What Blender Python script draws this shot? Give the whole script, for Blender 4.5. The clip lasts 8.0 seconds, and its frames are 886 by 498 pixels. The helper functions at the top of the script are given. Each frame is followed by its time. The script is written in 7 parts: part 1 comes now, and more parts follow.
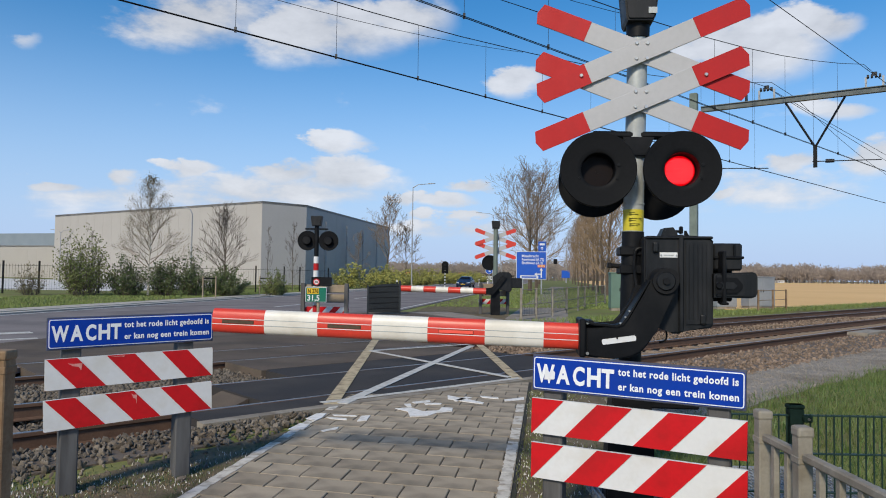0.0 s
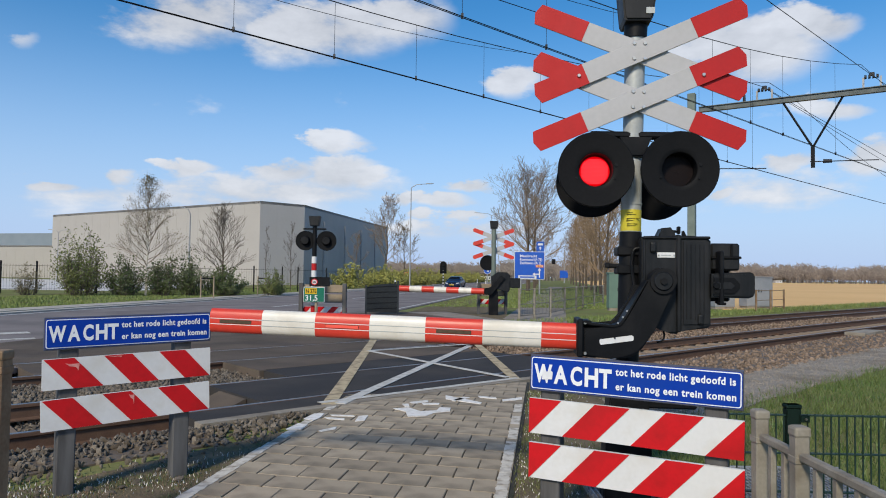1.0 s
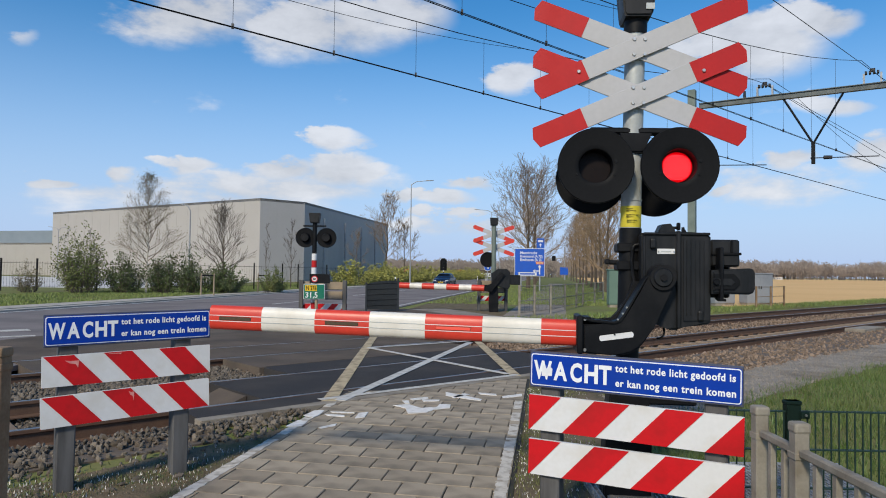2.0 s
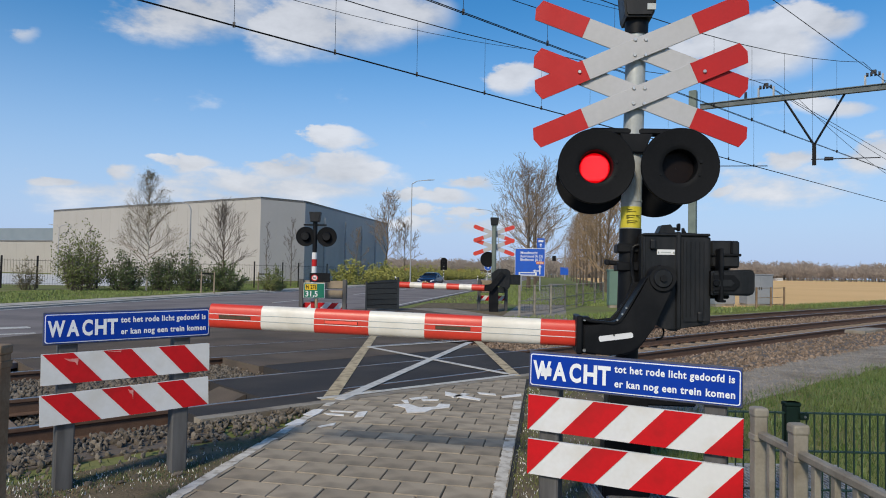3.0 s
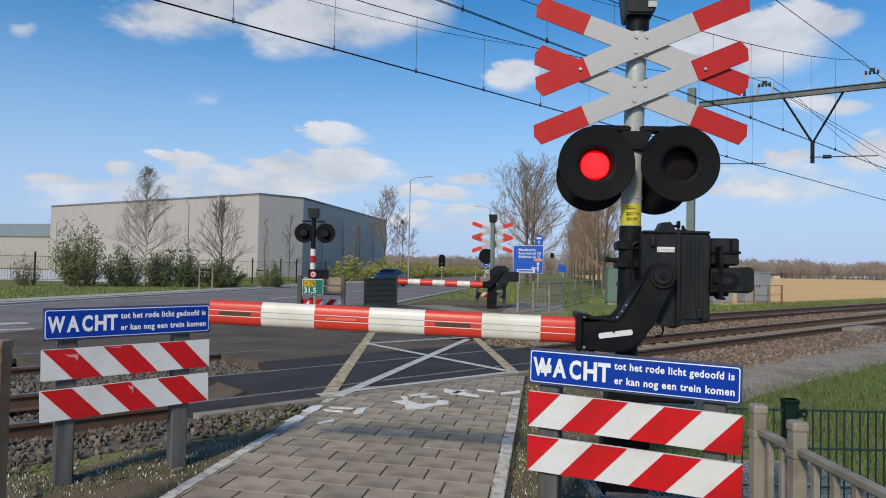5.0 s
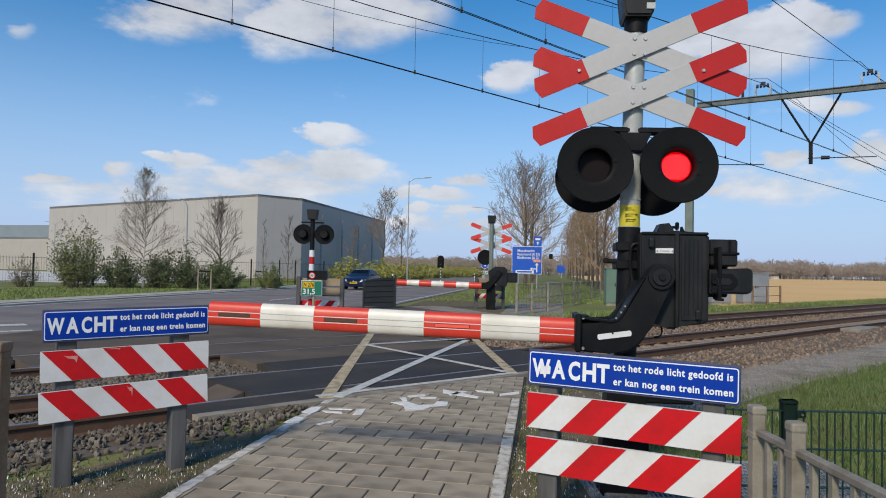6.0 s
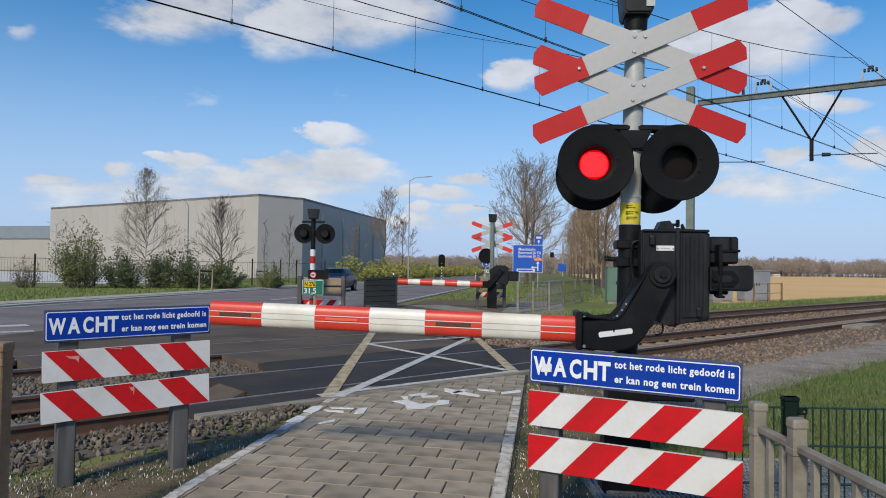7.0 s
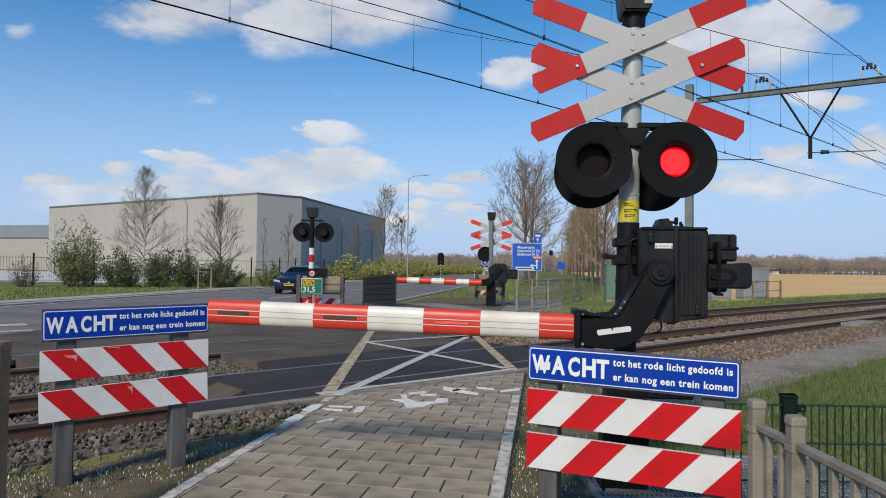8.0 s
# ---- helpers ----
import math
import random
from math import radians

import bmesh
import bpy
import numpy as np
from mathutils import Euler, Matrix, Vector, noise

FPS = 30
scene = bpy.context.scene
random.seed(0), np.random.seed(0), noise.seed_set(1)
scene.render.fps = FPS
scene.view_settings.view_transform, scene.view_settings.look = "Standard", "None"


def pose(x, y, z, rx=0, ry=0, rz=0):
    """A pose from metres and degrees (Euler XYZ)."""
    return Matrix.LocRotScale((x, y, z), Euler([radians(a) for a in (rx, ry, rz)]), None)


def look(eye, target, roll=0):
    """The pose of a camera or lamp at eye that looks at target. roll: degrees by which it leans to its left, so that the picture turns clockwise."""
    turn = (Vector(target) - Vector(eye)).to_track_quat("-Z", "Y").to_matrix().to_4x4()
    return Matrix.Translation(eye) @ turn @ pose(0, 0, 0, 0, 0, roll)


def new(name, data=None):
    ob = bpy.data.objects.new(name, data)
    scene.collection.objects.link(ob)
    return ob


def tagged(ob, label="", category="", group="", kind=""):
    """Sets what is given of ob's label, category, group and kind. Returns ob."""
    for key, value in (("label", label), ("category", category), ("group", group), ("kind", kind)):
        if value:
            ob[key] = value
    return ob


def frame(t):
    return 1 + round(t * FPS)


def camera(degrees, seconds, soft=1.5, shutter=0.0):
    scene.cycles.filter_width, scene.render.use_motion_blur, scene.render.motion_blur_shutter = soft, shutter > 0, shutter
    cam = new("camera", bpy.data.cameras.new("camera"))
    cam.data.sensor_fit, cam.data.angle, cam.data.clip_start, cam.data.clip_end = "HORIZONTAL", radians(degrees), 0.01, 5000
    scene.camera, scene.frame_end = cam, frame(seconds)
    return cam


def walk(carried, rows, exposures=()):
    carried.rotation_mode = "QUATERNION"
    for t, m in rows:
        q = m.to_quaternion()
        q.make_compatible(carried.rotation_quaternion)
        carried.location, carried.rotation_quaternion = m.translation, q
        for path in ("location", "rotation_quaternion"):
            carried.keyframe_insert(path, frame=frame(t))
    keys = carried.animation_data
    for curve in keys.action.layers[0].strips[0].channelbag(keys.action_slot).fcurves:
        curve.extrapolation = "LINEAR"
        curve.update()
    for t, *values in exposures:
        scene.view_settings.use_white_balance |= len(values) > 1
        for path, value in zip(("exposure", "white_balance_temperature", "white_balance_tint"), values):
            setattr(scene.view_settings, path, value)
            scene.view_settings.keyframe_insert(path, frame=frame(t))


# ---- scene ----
cam = camera(66, 8.0, soft=1.0)


def aim(x, y, z, yaw, pitch, roll):
    a, b = radians(yaw), radians(pitch)
    eye = Vector((x, y, z))
    return look(eye, eye + Vector((math.sin(a) * math.cos(b), math.cos(a) * math.cos(b), math.sin(b))), roll)


# seconds, eye, yaw to the right, pitch upward, lean
PATH = [(0.0, 0.0000, 0.0000, 1.4400, 0.000, 2.270, 0.800),
        (0.5, 0.0002, -0.0000, 1.4402, 0.157, 2.312, 0.897),
        (1.0, 0.0032, -0.0003, 1.4399, 0.148, 2.274, 0.806),
        (1.5, 0.0055, 0.0049, 1.4373, 0.120, 2.095, 0.674),
        (3.0, 0.0105, 0.0059, 1.4394, 0.103, 1.974, 1.016),
        (3.5, 0.0116, -0.0024, 1.4386, 0.010, 1.918, 1.147),
        (4.0, 0.0064, 0.0028, 1.4383, 0.019, 1.816, 1.350),
        (4.5, 0.0001, 0.0031, 1.4379, 0.153, 1.687, 1.263),
        (6.0, -0.0064, -0.0046, 1.4406, 0.372, 1.795, 1.125),
        (6.5, -0.0054, -0.0069, 1.4381, 0.305, 1.806, 0.994),
        (7.0, -0.0047, -0.0057, 1.4380, 0.292, 1.702, 0.865),
        (7.5, -0.0017, -0.0037, 1.4386, 0.320, 1.580, 0.802),
        (8.0, 0.0008, -0.0003, 1.4374, 0.369, 1.559, 0.742)]
walk(cam, [(t, aim(*row)) for t, *row in PATH], exposures=[(0.0, 0.10), (1.5, 0.10), (3.0, 0.03), (8.0, 0.03)])

# ---- light ----
SUN_AZ, SUN_EL = 203.0, 36.0     # degrees: azimuth clockwise from +Y, elevation
SUN_STRENGTH, SKY_STRENGTH = 3.05, 0.105


def make_light():
    az, el = radians(SUN_AZ), radians(SUN_EL)
    way = Vector((math.sin(az) * math.cos(el), math.cos(az) * math.cos(el), math.sin(el)))
    lamp = bpy.data.lights.new("sun", "SUN")
    lamp.energy, lamp.angle, lamp.color = SUN_STRENGTH, radians(9.0), (1.0, 0.89, 0.70)
    new("sun", lamp).matrix_world = look(way * 60, (0, 0, 0))
    w = bpy.data.worlds.new("sky")
    scene.world = w
    w.use_nodes = True
    nt = w.node_tree
    nt.nodes.clear()
    N, L = nt.nodes.new, nt.links.new

    def math_node(op, a, b=None, clamp=False):
        m = N("ShaderNodeMath")
        m.operation, m.use_clamp = op, clamp
        for i, v in enumerate((a, b)):
            if v is None:
                continue
            if isinstance(v, (int, float)):
                m.inputs[i].default_value = v
            else:
                L(v, m.inputs[i])
        return m.outputs[0]

    sky = N("ShaderNodeTexSky")
    sky.sky_type, sky.sun_disc = "NISHITA", False
    sky.sun_elevation, sky.sun_rotation = el, az
    sky.air_density, sky.dust_density, sky.ozone_density = 1.0, 0.4, 2.0
    tc = N("ShaderNodeTexCoord")
    sep = N("ShaderNodeSeparateXYZ")
    L(tc.outputs["Generated"], sep.inputs[0])
    x, y, z = sep.outputs
    # clouds on a flat layer: direction divided by its height
    up = math_node("ADD", math_node("MAXIMUM", z, 0.0), 0.09)
    comb = N("ShaderNodeCombineXYZ")
    L(math_node("DIVIDE", x, up), comb.inputs[0])
    L(math_node("DIVIDE", y, up), comb.inputs[1])
    comb.inputs[2].default_value = 3.1
    no = N("ShaderNodeTexNoise")
    no.inputs["Scale"].default_value, no.inputs["Detail"].default_value = 0.72, 9.0
    no.inputs["Roughness"].default_value, no.inputs["Distortion"].default_value = 0.56, 0.15
    L(comb.outputs[0], no.inputs["Vector"])
    # single clouds: (x/y, z/y, half width, half height, weight)
    HIGH = [(-0.387, 0.390, 0.157, 0.041, 0.34), (-0.193, 0.374, 0.157, 0.043, 0.36), (-0.075, 0.386, 0.091, 0.035, 0.34), (-0.624, 0.341, 0.037, 0.012, 0.20), (-0.149, 0.192, 0.043, 0.013, 0.34),
            (-0.367, 0.152, 0.040, 0.010, 0.36), (-0.238, 0.156, 0.056, 0.017, 0.34), (-0.155, 0.155, 0.070, 0.020, 0.33), (-0.101, 0.144, 0.046, 0.012, 0.32), (-0.254, 0.124, 0.215, 0.033, 0.22),
            (-0.579, 0.126, 0.041, 0.009, 0.36), (-0.475, 0.142, 0.035, 0.011, 0.30), (-0.058, 0.113, 0.035, 0.007, 0.34), (0.033, 0.137, 0.035, 0.008, 0.35)]
    LOW = [(0.004, 0.113, 0.043, 0.009, 0.34), (-0.021, 0.090, 0.028, 0.005, 0.30), (0.042, 0.091, 0.027, 0.006, 0.32), (0.110, 0.292, 0.048, 0.020, 0.34), (0.454, 0.353, 0.124, 0.043, 0.34),
           (0.559, 0.386, 0.066, 0.023, 0.34), (0.512, 0.179, 0.041, 0.017, 0.35), (0.637, 0.191, 0.050, 0.025, 0.34), (0.420, 0.128, 0.035, 0.007, 0.33), (0.596, 0.254, 0.046, 0.012, 0.28),
           (-0.487, 0.113, 0.215, 0.025, 0.20), (0.511, 0.139, 0.182, 0.033, 0.17), (-0.004, 0.069, 0.166, 0.013, 0.20)]
    # fine billows on the direction itself
    sc = N("ShaderNodeVectorMath")
    sc.operation = "MULTIPLY"
    sc.inputs[1].default_value = (1.0, 1.0, 2.2)
    L(tc.outputs["Generated"], sc.inputs[0])
    fine = N("ShaderNodeTexNoise")
    fine.inputs["Scale"].default_value, fine.inputs["Detail"].default_value = 11.0, 10.0
    fine.inputs["Roughness"].default_value = 0.58
    L(sc.outputs[0], fine.inputs["Vector"])
    warp = math_node("SUBTRACT", fine.outputs[0], 0.5)
    drift = math_node("SUBTRACT", no.outputs[0], 0.5)
    ax = math_node("ADD", math_node("DIVIDE", x, math_node("MAXIMUM", y, 0.05)), math_node("ADD", math_node("MULTIPLY", warp, 0.16), math_node("MULTIPLY", drift, 0.10)))
    ay = math_node("ADD", math_node("DIVIDE", z, math_node("MAXIMUM", y, 0.05)), math_node("MULTIPLY", warp, -0.055))
    total = None
    for cx, cy, sx, sy, wt in HIGH + LOW:
        dx = math_node("DIVIDE", math_node("SUBTRACT", ax, cx), sx)
        rise = math_node("SUBTRACT", ay, cy)
        # flat soft undersides, crisper domed tops
        dy = math_node("MAXIMUM", math_node("DIVIDE", rise, sy), math_node("DIVIDE", rise, -1.5 * sy))
        d = math_node("ADD", math_node("MULTIPLY", dx, dx), math_node("MULTIPLY", dy, dy))
        b = math_node("MULTIPLY", math_node("SUBTRACT", 1.0, math_node("MULTIPLY", d, 0.55), True), wt)
        total = b if total is None else math_node("MAXIMUM", total, b)
    s = math_node("ADD", math_node("MULTIPLY", no.outputs[0], 0.38), math_node("MULTIPLY", fine.outputs[0], 0.62))
    s = math_node("ADD", s, total)
    cov = N("ShaderNodeMapRange")
    cov.interpolation_type = "SMOOTHSTEP"
    cov.inputs["From Min"].default_value, cov.inputs["From Max"].default_value = 0.60, 0.80
    cov.inputs["To Max"].default_value = 0.86
    L(s, cov.inputs["Value"])
    # cloud tone: white tops, grey hollows
    tone = N("ShaderNodeMapRange")
    tone.inputs["From Min"].default_value, tone.inputs["From Max"].default_value = 0.35, 0.7
    tone.inputs["To Min"].default_value, tone.inputs["To Max"].default_value = 5.3, 7.5
    L(fine.outputs[0], tone.inputs["Value"])
    col = N("ShaderNodeVectorMath")
    col.operation = "SCALE"
    col.inputs[0].default_value = (0.97, 0.985, 1.03)
    L(tone.outputs[0], col.inputs["Scale"])
    mx = N("ShaderNodeMix")
    mx.data_type = "RGBA"
    L(cov.outputs[0], mx.inputs["Factor"])
    # thin haze that pales the sky towards the horizon
    hz = N("ShaderNodeMapRange")
    hz.interpolation_type = "SMOOTHSTEP"
    for k, v in (("From Min", -0.02), ("From Max", 0.38), ("To Min", 0.95), ("To Max", 0.02)):
        hz.inputs[k].default_value = v
    L(z, hz.inputs["Value"])
    hs = N("ShaderNodeHueSaturation")
    hs.inputs["Saturation"].default_value, hs.inputs["Value"].default_value = 1.42, 1.25
    L(sky.outputs[0], hs.inputs["Color"])
    hm = N("ShaderNodeMix")
    hm.data_type = "RGBA"
    hm.inputs["B"].default_value = (3.75, 5.1, 7.85, 1)
    L(hz.outputs[0], hm.inputs["Factor"])
    L(hs.outputs[0], hm.inputs["A"])
    L(hm.outputs["Result"], mx.inputs["A"])
    L(col.outputs[0], mx.inputs["B"])
    bg = N("ShaderNodeBackground")
    bg.inputs["Strength"].default_value = SKY_STRENGTH
    L(mx.outputs["Result"], bg.inputs["Color"])
    L(bg.outputs[0], N("ShaderNodeOutputWorld").inputs["Surface"])


make_light()


# ---- materials ----
def mat(name, a, b=None, scale=8.0, rough=0.6, metal=0.0, bump=0.0, fine=60.0, dirt=None, dirt_amount=0.0, dirt_scale=2.5,
        rough_var=0.1, per_object=0.0, per_island=0.0, emit=None, emit_strength=0.0, stretch=(1, 1, 1), spec=0.5, contrast=0.25):
    """Two colours mixed by coarse and fine noise, with stains, relief and uneven gloss."""
    b = b or tuple(v * 0.8 for v in a)
    m = bpy.data.materials.new(name)
    m.use_nodes = True
    nt = m.node_tree
    N, L = nt.nodes.new, nt.links.new
    p = nt.nodes["Principled BSDF"]
    tc = N("ShaderNodeTexCoord")
    mp = N("ShaderNodeMapping")
    mp.inputs["Scale"].default_value = stretch
    L(tc.outputs["Object"], mp.inputs["Vector"])

    def noise_node(sc, det=4.0):
        t = N("ShaderNodeTexNoise")
        t.inputs["Scale"].default_value, t.inputs["Detail"].default_value = sc, det
        L(mp.outputs[0], t.inputs["Vector"])
        return t.outputs[0]

    def ranged(v, lo, hi, to_lo=0.0, to_hi=1.0):
        r = N("ShaderNodeMapRange")
        for k, val in (("From Min", lo), ("From Max", hi), ("To Min", to_lo), ("To Max", to_hi)):
            r.inputs[k].default_value = val
        L(v, r.inputs["Value"])
        return r.outputs[0]

    def mixed(fac, c1, c2):
        x = N("ShaderNodeMix")
        x.data_type = "RGBA"
        if isinstance(fac, float):
            x.inputs["Factor"].default_value = fac
        else:
            L(fac, x.inputs["Factor"])
        for k, c in (("A", c1), ("B", c2)):
            if isinstance(c, tuple):
                x.inputs[k].default_value = (*c, 1)
            else:
                L(c, x.inputs[k])
        return x.outputs["Result"]

    n1, n2 = noise_node(scale), noise_node(fine, 3.0)
    both = N("ShaderNodeMath")
    both.operation = "ADD"
    L(ranged(n1, 0, 1, 0, 0.62), both.inputs[0])
    L(ranged(n2, 0, 1, 0, 0.38), both.inputs[1])
    col = mixed(ranged(both.outputs[0], 0.5 - contrast / 1.6, 0.5 + contrast / 1.6), a, b)
    if dirt:
        d = ranged(noise_node(dirt_scale, 7.0), 0.48, 0.72, 0.0, dirt_amount)
        col = mixed(d, col, dirt)
    for amount, kind in ((per_object, "o"), (per_island, "i")):
        if amount:
            src = N("ShaderNodeObjectInfo").outputs["Random"] if kind == "o" else N("ShaderNodeNewGeometry").outputs["Random Per Island"]
            hs = N("ShaderNodeHueSaturation")
            L(ranged(src, 0, 1, 1 - amount, 1 + amount), hs.inputs["Value"])
            L(col, hs.inputs["Color"])
            col = hs.outputs[0]
    L(col, p.inputs["Base Color"])
    L(ranged(n1, 0.3, 0.7, max(0.02, rough - rough_var), min(1.0, rough + rough_var)), p.inputs["Roughness"])
    p.inputs["Metallic"].default_value = metal
    p.inputs["Specular IOR Level"].default_value = spec
    if bump:
        bp = N("ShaderNodeBump")
        bp.inputs["Strength"].default_value, bp.inputs["Distance"].default_value = 1.0, bump
        L(both.outputs[0], bp.inputs["Height"])
        L(bp.outputs[0], p.inputs["Normal"])
    if emit:
        p.inputs["Emission Color"].default_value = (*emit, 1)
        p.inputs["Emission Strength"].default_value = emit_strength
    return m


GRASS_GROUND = mat("grass_ground", (0.15, 0.185, 0.05), (0.215, 0.21, 0.085), 0.5, 0.95, spec=0.1, bump=0.03, fine=25, dirt=(0.16, 0.12, 0.07), dirt_amount=0.75, dirt_scale=0.35)
GRASS = mat("grass_blades", (0.062, 0.118, 0.020), (0.125, 0.155, 0.045), 1.2, 0.6, per_island=0.35, fine=6)
GRASS_FAR = mat("spring_verge_grass", (0.13, 0.19, 0.035), (0.20, 0.23, 0.07), 0.6, 0.6, per_island=0.3, fine=3)
DIRT = mat("verge_dirt", (0.22, 0.17, 0.11), (0.10, 0.082, 0.055), 5, 0.95, spec=0.1, bump=0.025, fine=55, contrast=0.35, dirt=(0.09, 0.095, 0.035), dirt_amount=0.8, dirt_scale=3)
ASPHALT = mat("road_asphalt", (0.245, 0.217, 0.207), (0.19, 0.168, 0.160), 0.6, 0.95, spec=0.12, bump=0.004, fine=120, dirt=(0.09, 0.085, 0.085), dirt_amount=0.6, dirt_scale=0.5)
ASPHALT_DARK = mat("new_dark_asphalt", (0.036, 0.034, 0.034), (0.060, 0.055, 0.052), 1.5, 0.9, spec=0.15, bump=0.004, fine=140, dirt=(0.09, 0.08, 0.07), dirt_amount=0.5, dirt_scale=1.2)
ASPHALT_OLD = mat("old_brown_asphalt", (0.155, 0.122, 0.094), (0.10, 0.08, 0.062), 0.9, 0.95, spec=0.12, bump=0.005, fine=110, dirt=(0.055, 0.05, 0.048), dirt_amount=0.7, dirt_scale=0.8)
CONCRETE = mat("weathered_concrete", (0.33, 0.29, 0.23), (0.25, 0.215, 0.165), 4, 0.9, bump=0.004, fine=80, dirt=(0.12, 0.09, 0.06), dirt_amount=0.8)
KERB = mat("pale_concrete_kerb", (0.50, 0.455, 0.385), (0.40, 0.36, 0.30), 2, 0.9, fine=20, dirt=(0.22, 0.19, 0.15), dirt_amount=0.6, dirt_scale=1.0)
TILE = mat("paving_tile", (0.385, 0.32, 0.235), (0.30, 0.25, 0.185), 5, 0.95, spec=0.15, bump=0.0025, fine=160, dirt=(0.12, 0.105, 0.085), dirt_amount=0.55, dirt_scale=4, per_object=0.16)
JOINT = mat("sandy_joint", (0.045, 0.039, 0.03), (0.024, 0.021, 0.017), 9, 0.95, bump=0.004, fine=120, dirt=(0.05, 0.06, 0.02), dirt_amount=0.5)
PAINT_WHITE = mat("worn_white_road_paint", (0.66, 0.64, 0.59), (0.46, 0.44, 0.39), 6, 0.75, fine=130, dirt=(0.24, 0.21, 0.17), dirt_amount=0.6, dirt_scale=8, contrast=0.5)
PAINT_MARK = mat("white_symbol_paint", (0.82, 0.80, 0.76), (0.70, 0.67, 0.62), 8, 0.85, fine=90, dirt=(0.35, 0.31, 0.25), dirt_amount=0.5, dirt_scale=12, spec=0.1)
PAINT_FAINT = mat("faint_path_paint", (0.72, 0.69, 0.62), (0.46, 0.41, 0.34), 9, 0.9, fine=70, dirt=(0.24, 0.20, 0.15), dirt_amount=1.0, dirt_scale=11, contrast=0.5, spec=0.1)
PAINT_CREAM = mat("yellowed_road_paint", (0.56, 0.45, 0.27), (0.42, 0.32, 0.18), 7, 0.75, fine=130, dirt=(0.12, 0.09, 0.06), dirt_amount=0.8, dirt_scale=7)
BALLAST = mat("ballast_stone", (0.105, 0.088, 0.068), (0.17, 0.145, 0.115), 4, 0.9, per_island=0.45, fine=50, dirt=(0.11, 0.08, 0.055), dirt_amount=0.6)
BALLAST_BROWN = mat("rusty_ballast_stone", (0.19, 0.13, 0.085), (0.27, 0.20, 0.145), 3, 0.92, per_island=0.4, fine=40, dirt=(0.10, 0.065, 0.04), dirt_amount=0.6)
BALLAST_BED = mat("ballast_bed", (0.10, 0.08, 0.062), (0.16, 0.125, 0.095), 9, 0.95, bump=0.03, fine=24, contrast=0.5)
GRAVEL = mat("fine_gravel", (0.34, 0.305, 0.26), (0.21, 0.185, 0.155), 3, 0.95, spec=0.1, bump=0.012, fine=38, contrast=0.35, dirt=(0.13, 0.105, 0.075), dirt_amount=0.6, dirt_scale=1.2)
FIELD = mat("dry_straw_field", (0.78, 0.50, 0.22), (0.70, 0.44, 0.19), 0.05, 0.95, spec=0.1, fine=1.5, bump=0.03)
RAIL_SIDE = mat("rusty_rail", (0.10, 0.055, 0.035), (0.15, 0.09, 0.06), 8, 0.85, metal=0.2, bump=0.001, fine=70)
RAIL_TOP = mat("polished_rail_head", (0.42, 0.37, 0.34), (0.30, 0.25, 0.22), 5, 0.38, metal=0.9, fine=50, stretch=(1, 1, 1))
SLEEPER = mat("concrete_sleeper", (0.33, 0.27, 0.21), (0.24, 0.185, 0.135), 6, 0.9, bump=0.003, fine=60, dirt=(0.12, 0.075, 0.045), dirt_amount=0.7)
RED = mat("red_sheeting", (0.60, 0.010, 0.016), (0.52, 0.009, 0.013), 4, 0.36, fine=40, dirt=(0.30, 0.012, 0.012), dirt_amount=0.5, dirt_scale=5, rough_var=0.06, spec=0.3)
RED_FADED = mat("faded_red_paint", (0.50, 0.018, 0.018), (0.44, 0.015, 0.016), 4, 0.5, fine=40, dirt=(0.30, 0.02, 0.02), dirt_amount=0.4, spec=0.25)
BOOM_RED = mat("boom_orange_red", (0.68, 0.055, 0.030), (0.58, 0.040, 0.024), 3, 0.4, fine=30, dirt=(0.42, 0.05, 0.03), dirt_amount=0.35, dirt_scale=4)
BOOM_WHITE = mat("boom_cream_white", (0.76, 0.73, 0.66), (0.68, 0.65, 0.57), 3, 0.42, fine=30, dirt=(0.50, 0.44, 0.34), dirt_amount=0.5, dirt_scale=3)
WHITE = mat("white_sheeting", (0.72, 0.725, 0.72), (0.66, 0.665, 0.66), 3, 0.42, fine=40, dirt=(0.58, 0.55, 0.48), dirt_amount=0.5, dirt_scale=5)
CROSS_WHITE = mat("greyed_white_plate", (0.46, 0.455, 0.46), (0.41, 0.405, 0.41), 3, 0.5, fine=30, dirt=(0.40, 0.40, 0.39), dirt_amount=0.5)
BLUE = mat("blue_sign_sheeting", (0.002, 0.042, 0.36), (0.002, 0.036, 0.31), 3, 0.4, fine=30, dirt=(0.01, 0.06, 0.28), dirt_amount=0.35, spec=0.2)
SIGN_TEXT = mat("white_sign_lettering", (0.82, 0.84, 0.86), (0.76, 0.78, 0.80), 6, 0.4)
STICKER = mat("scratched_white_sticker", (0.80, 0.80, 0.80), (0.66, 0.68, 0.72), 30, 0.4, contrast=0.6)
BLACK = mat("black_painted_metal", (0.005, 0.0055, 0.0065), (0.009, 0.0095, 0.011), 5, 0.5, fine=60, bump=0.0006, dirt=(0.018, 0.018, 0.019), dirt_amount=0.5, dirt_scale=5, spec=0.16)
BLACK_DEEP = mat("matt_black_lamp", (0.0045, 0.005, 0.006), (0.008, 0.0085, 0.010), 6, 0.62, fine=50, spec=0.12)
BLACK_HOUSING = mat("weathered_black_housing", (0.006, 0.007, 0.008), (0.013, 0.014, 0.016), 3, 0.5, fine=30, dirt=(0.028, 0.028, 0.030), dirt_amount=0.4, dirt_scale=6, stretch=(3, 3, 0.7), bump=0.0005, spec=0.3)
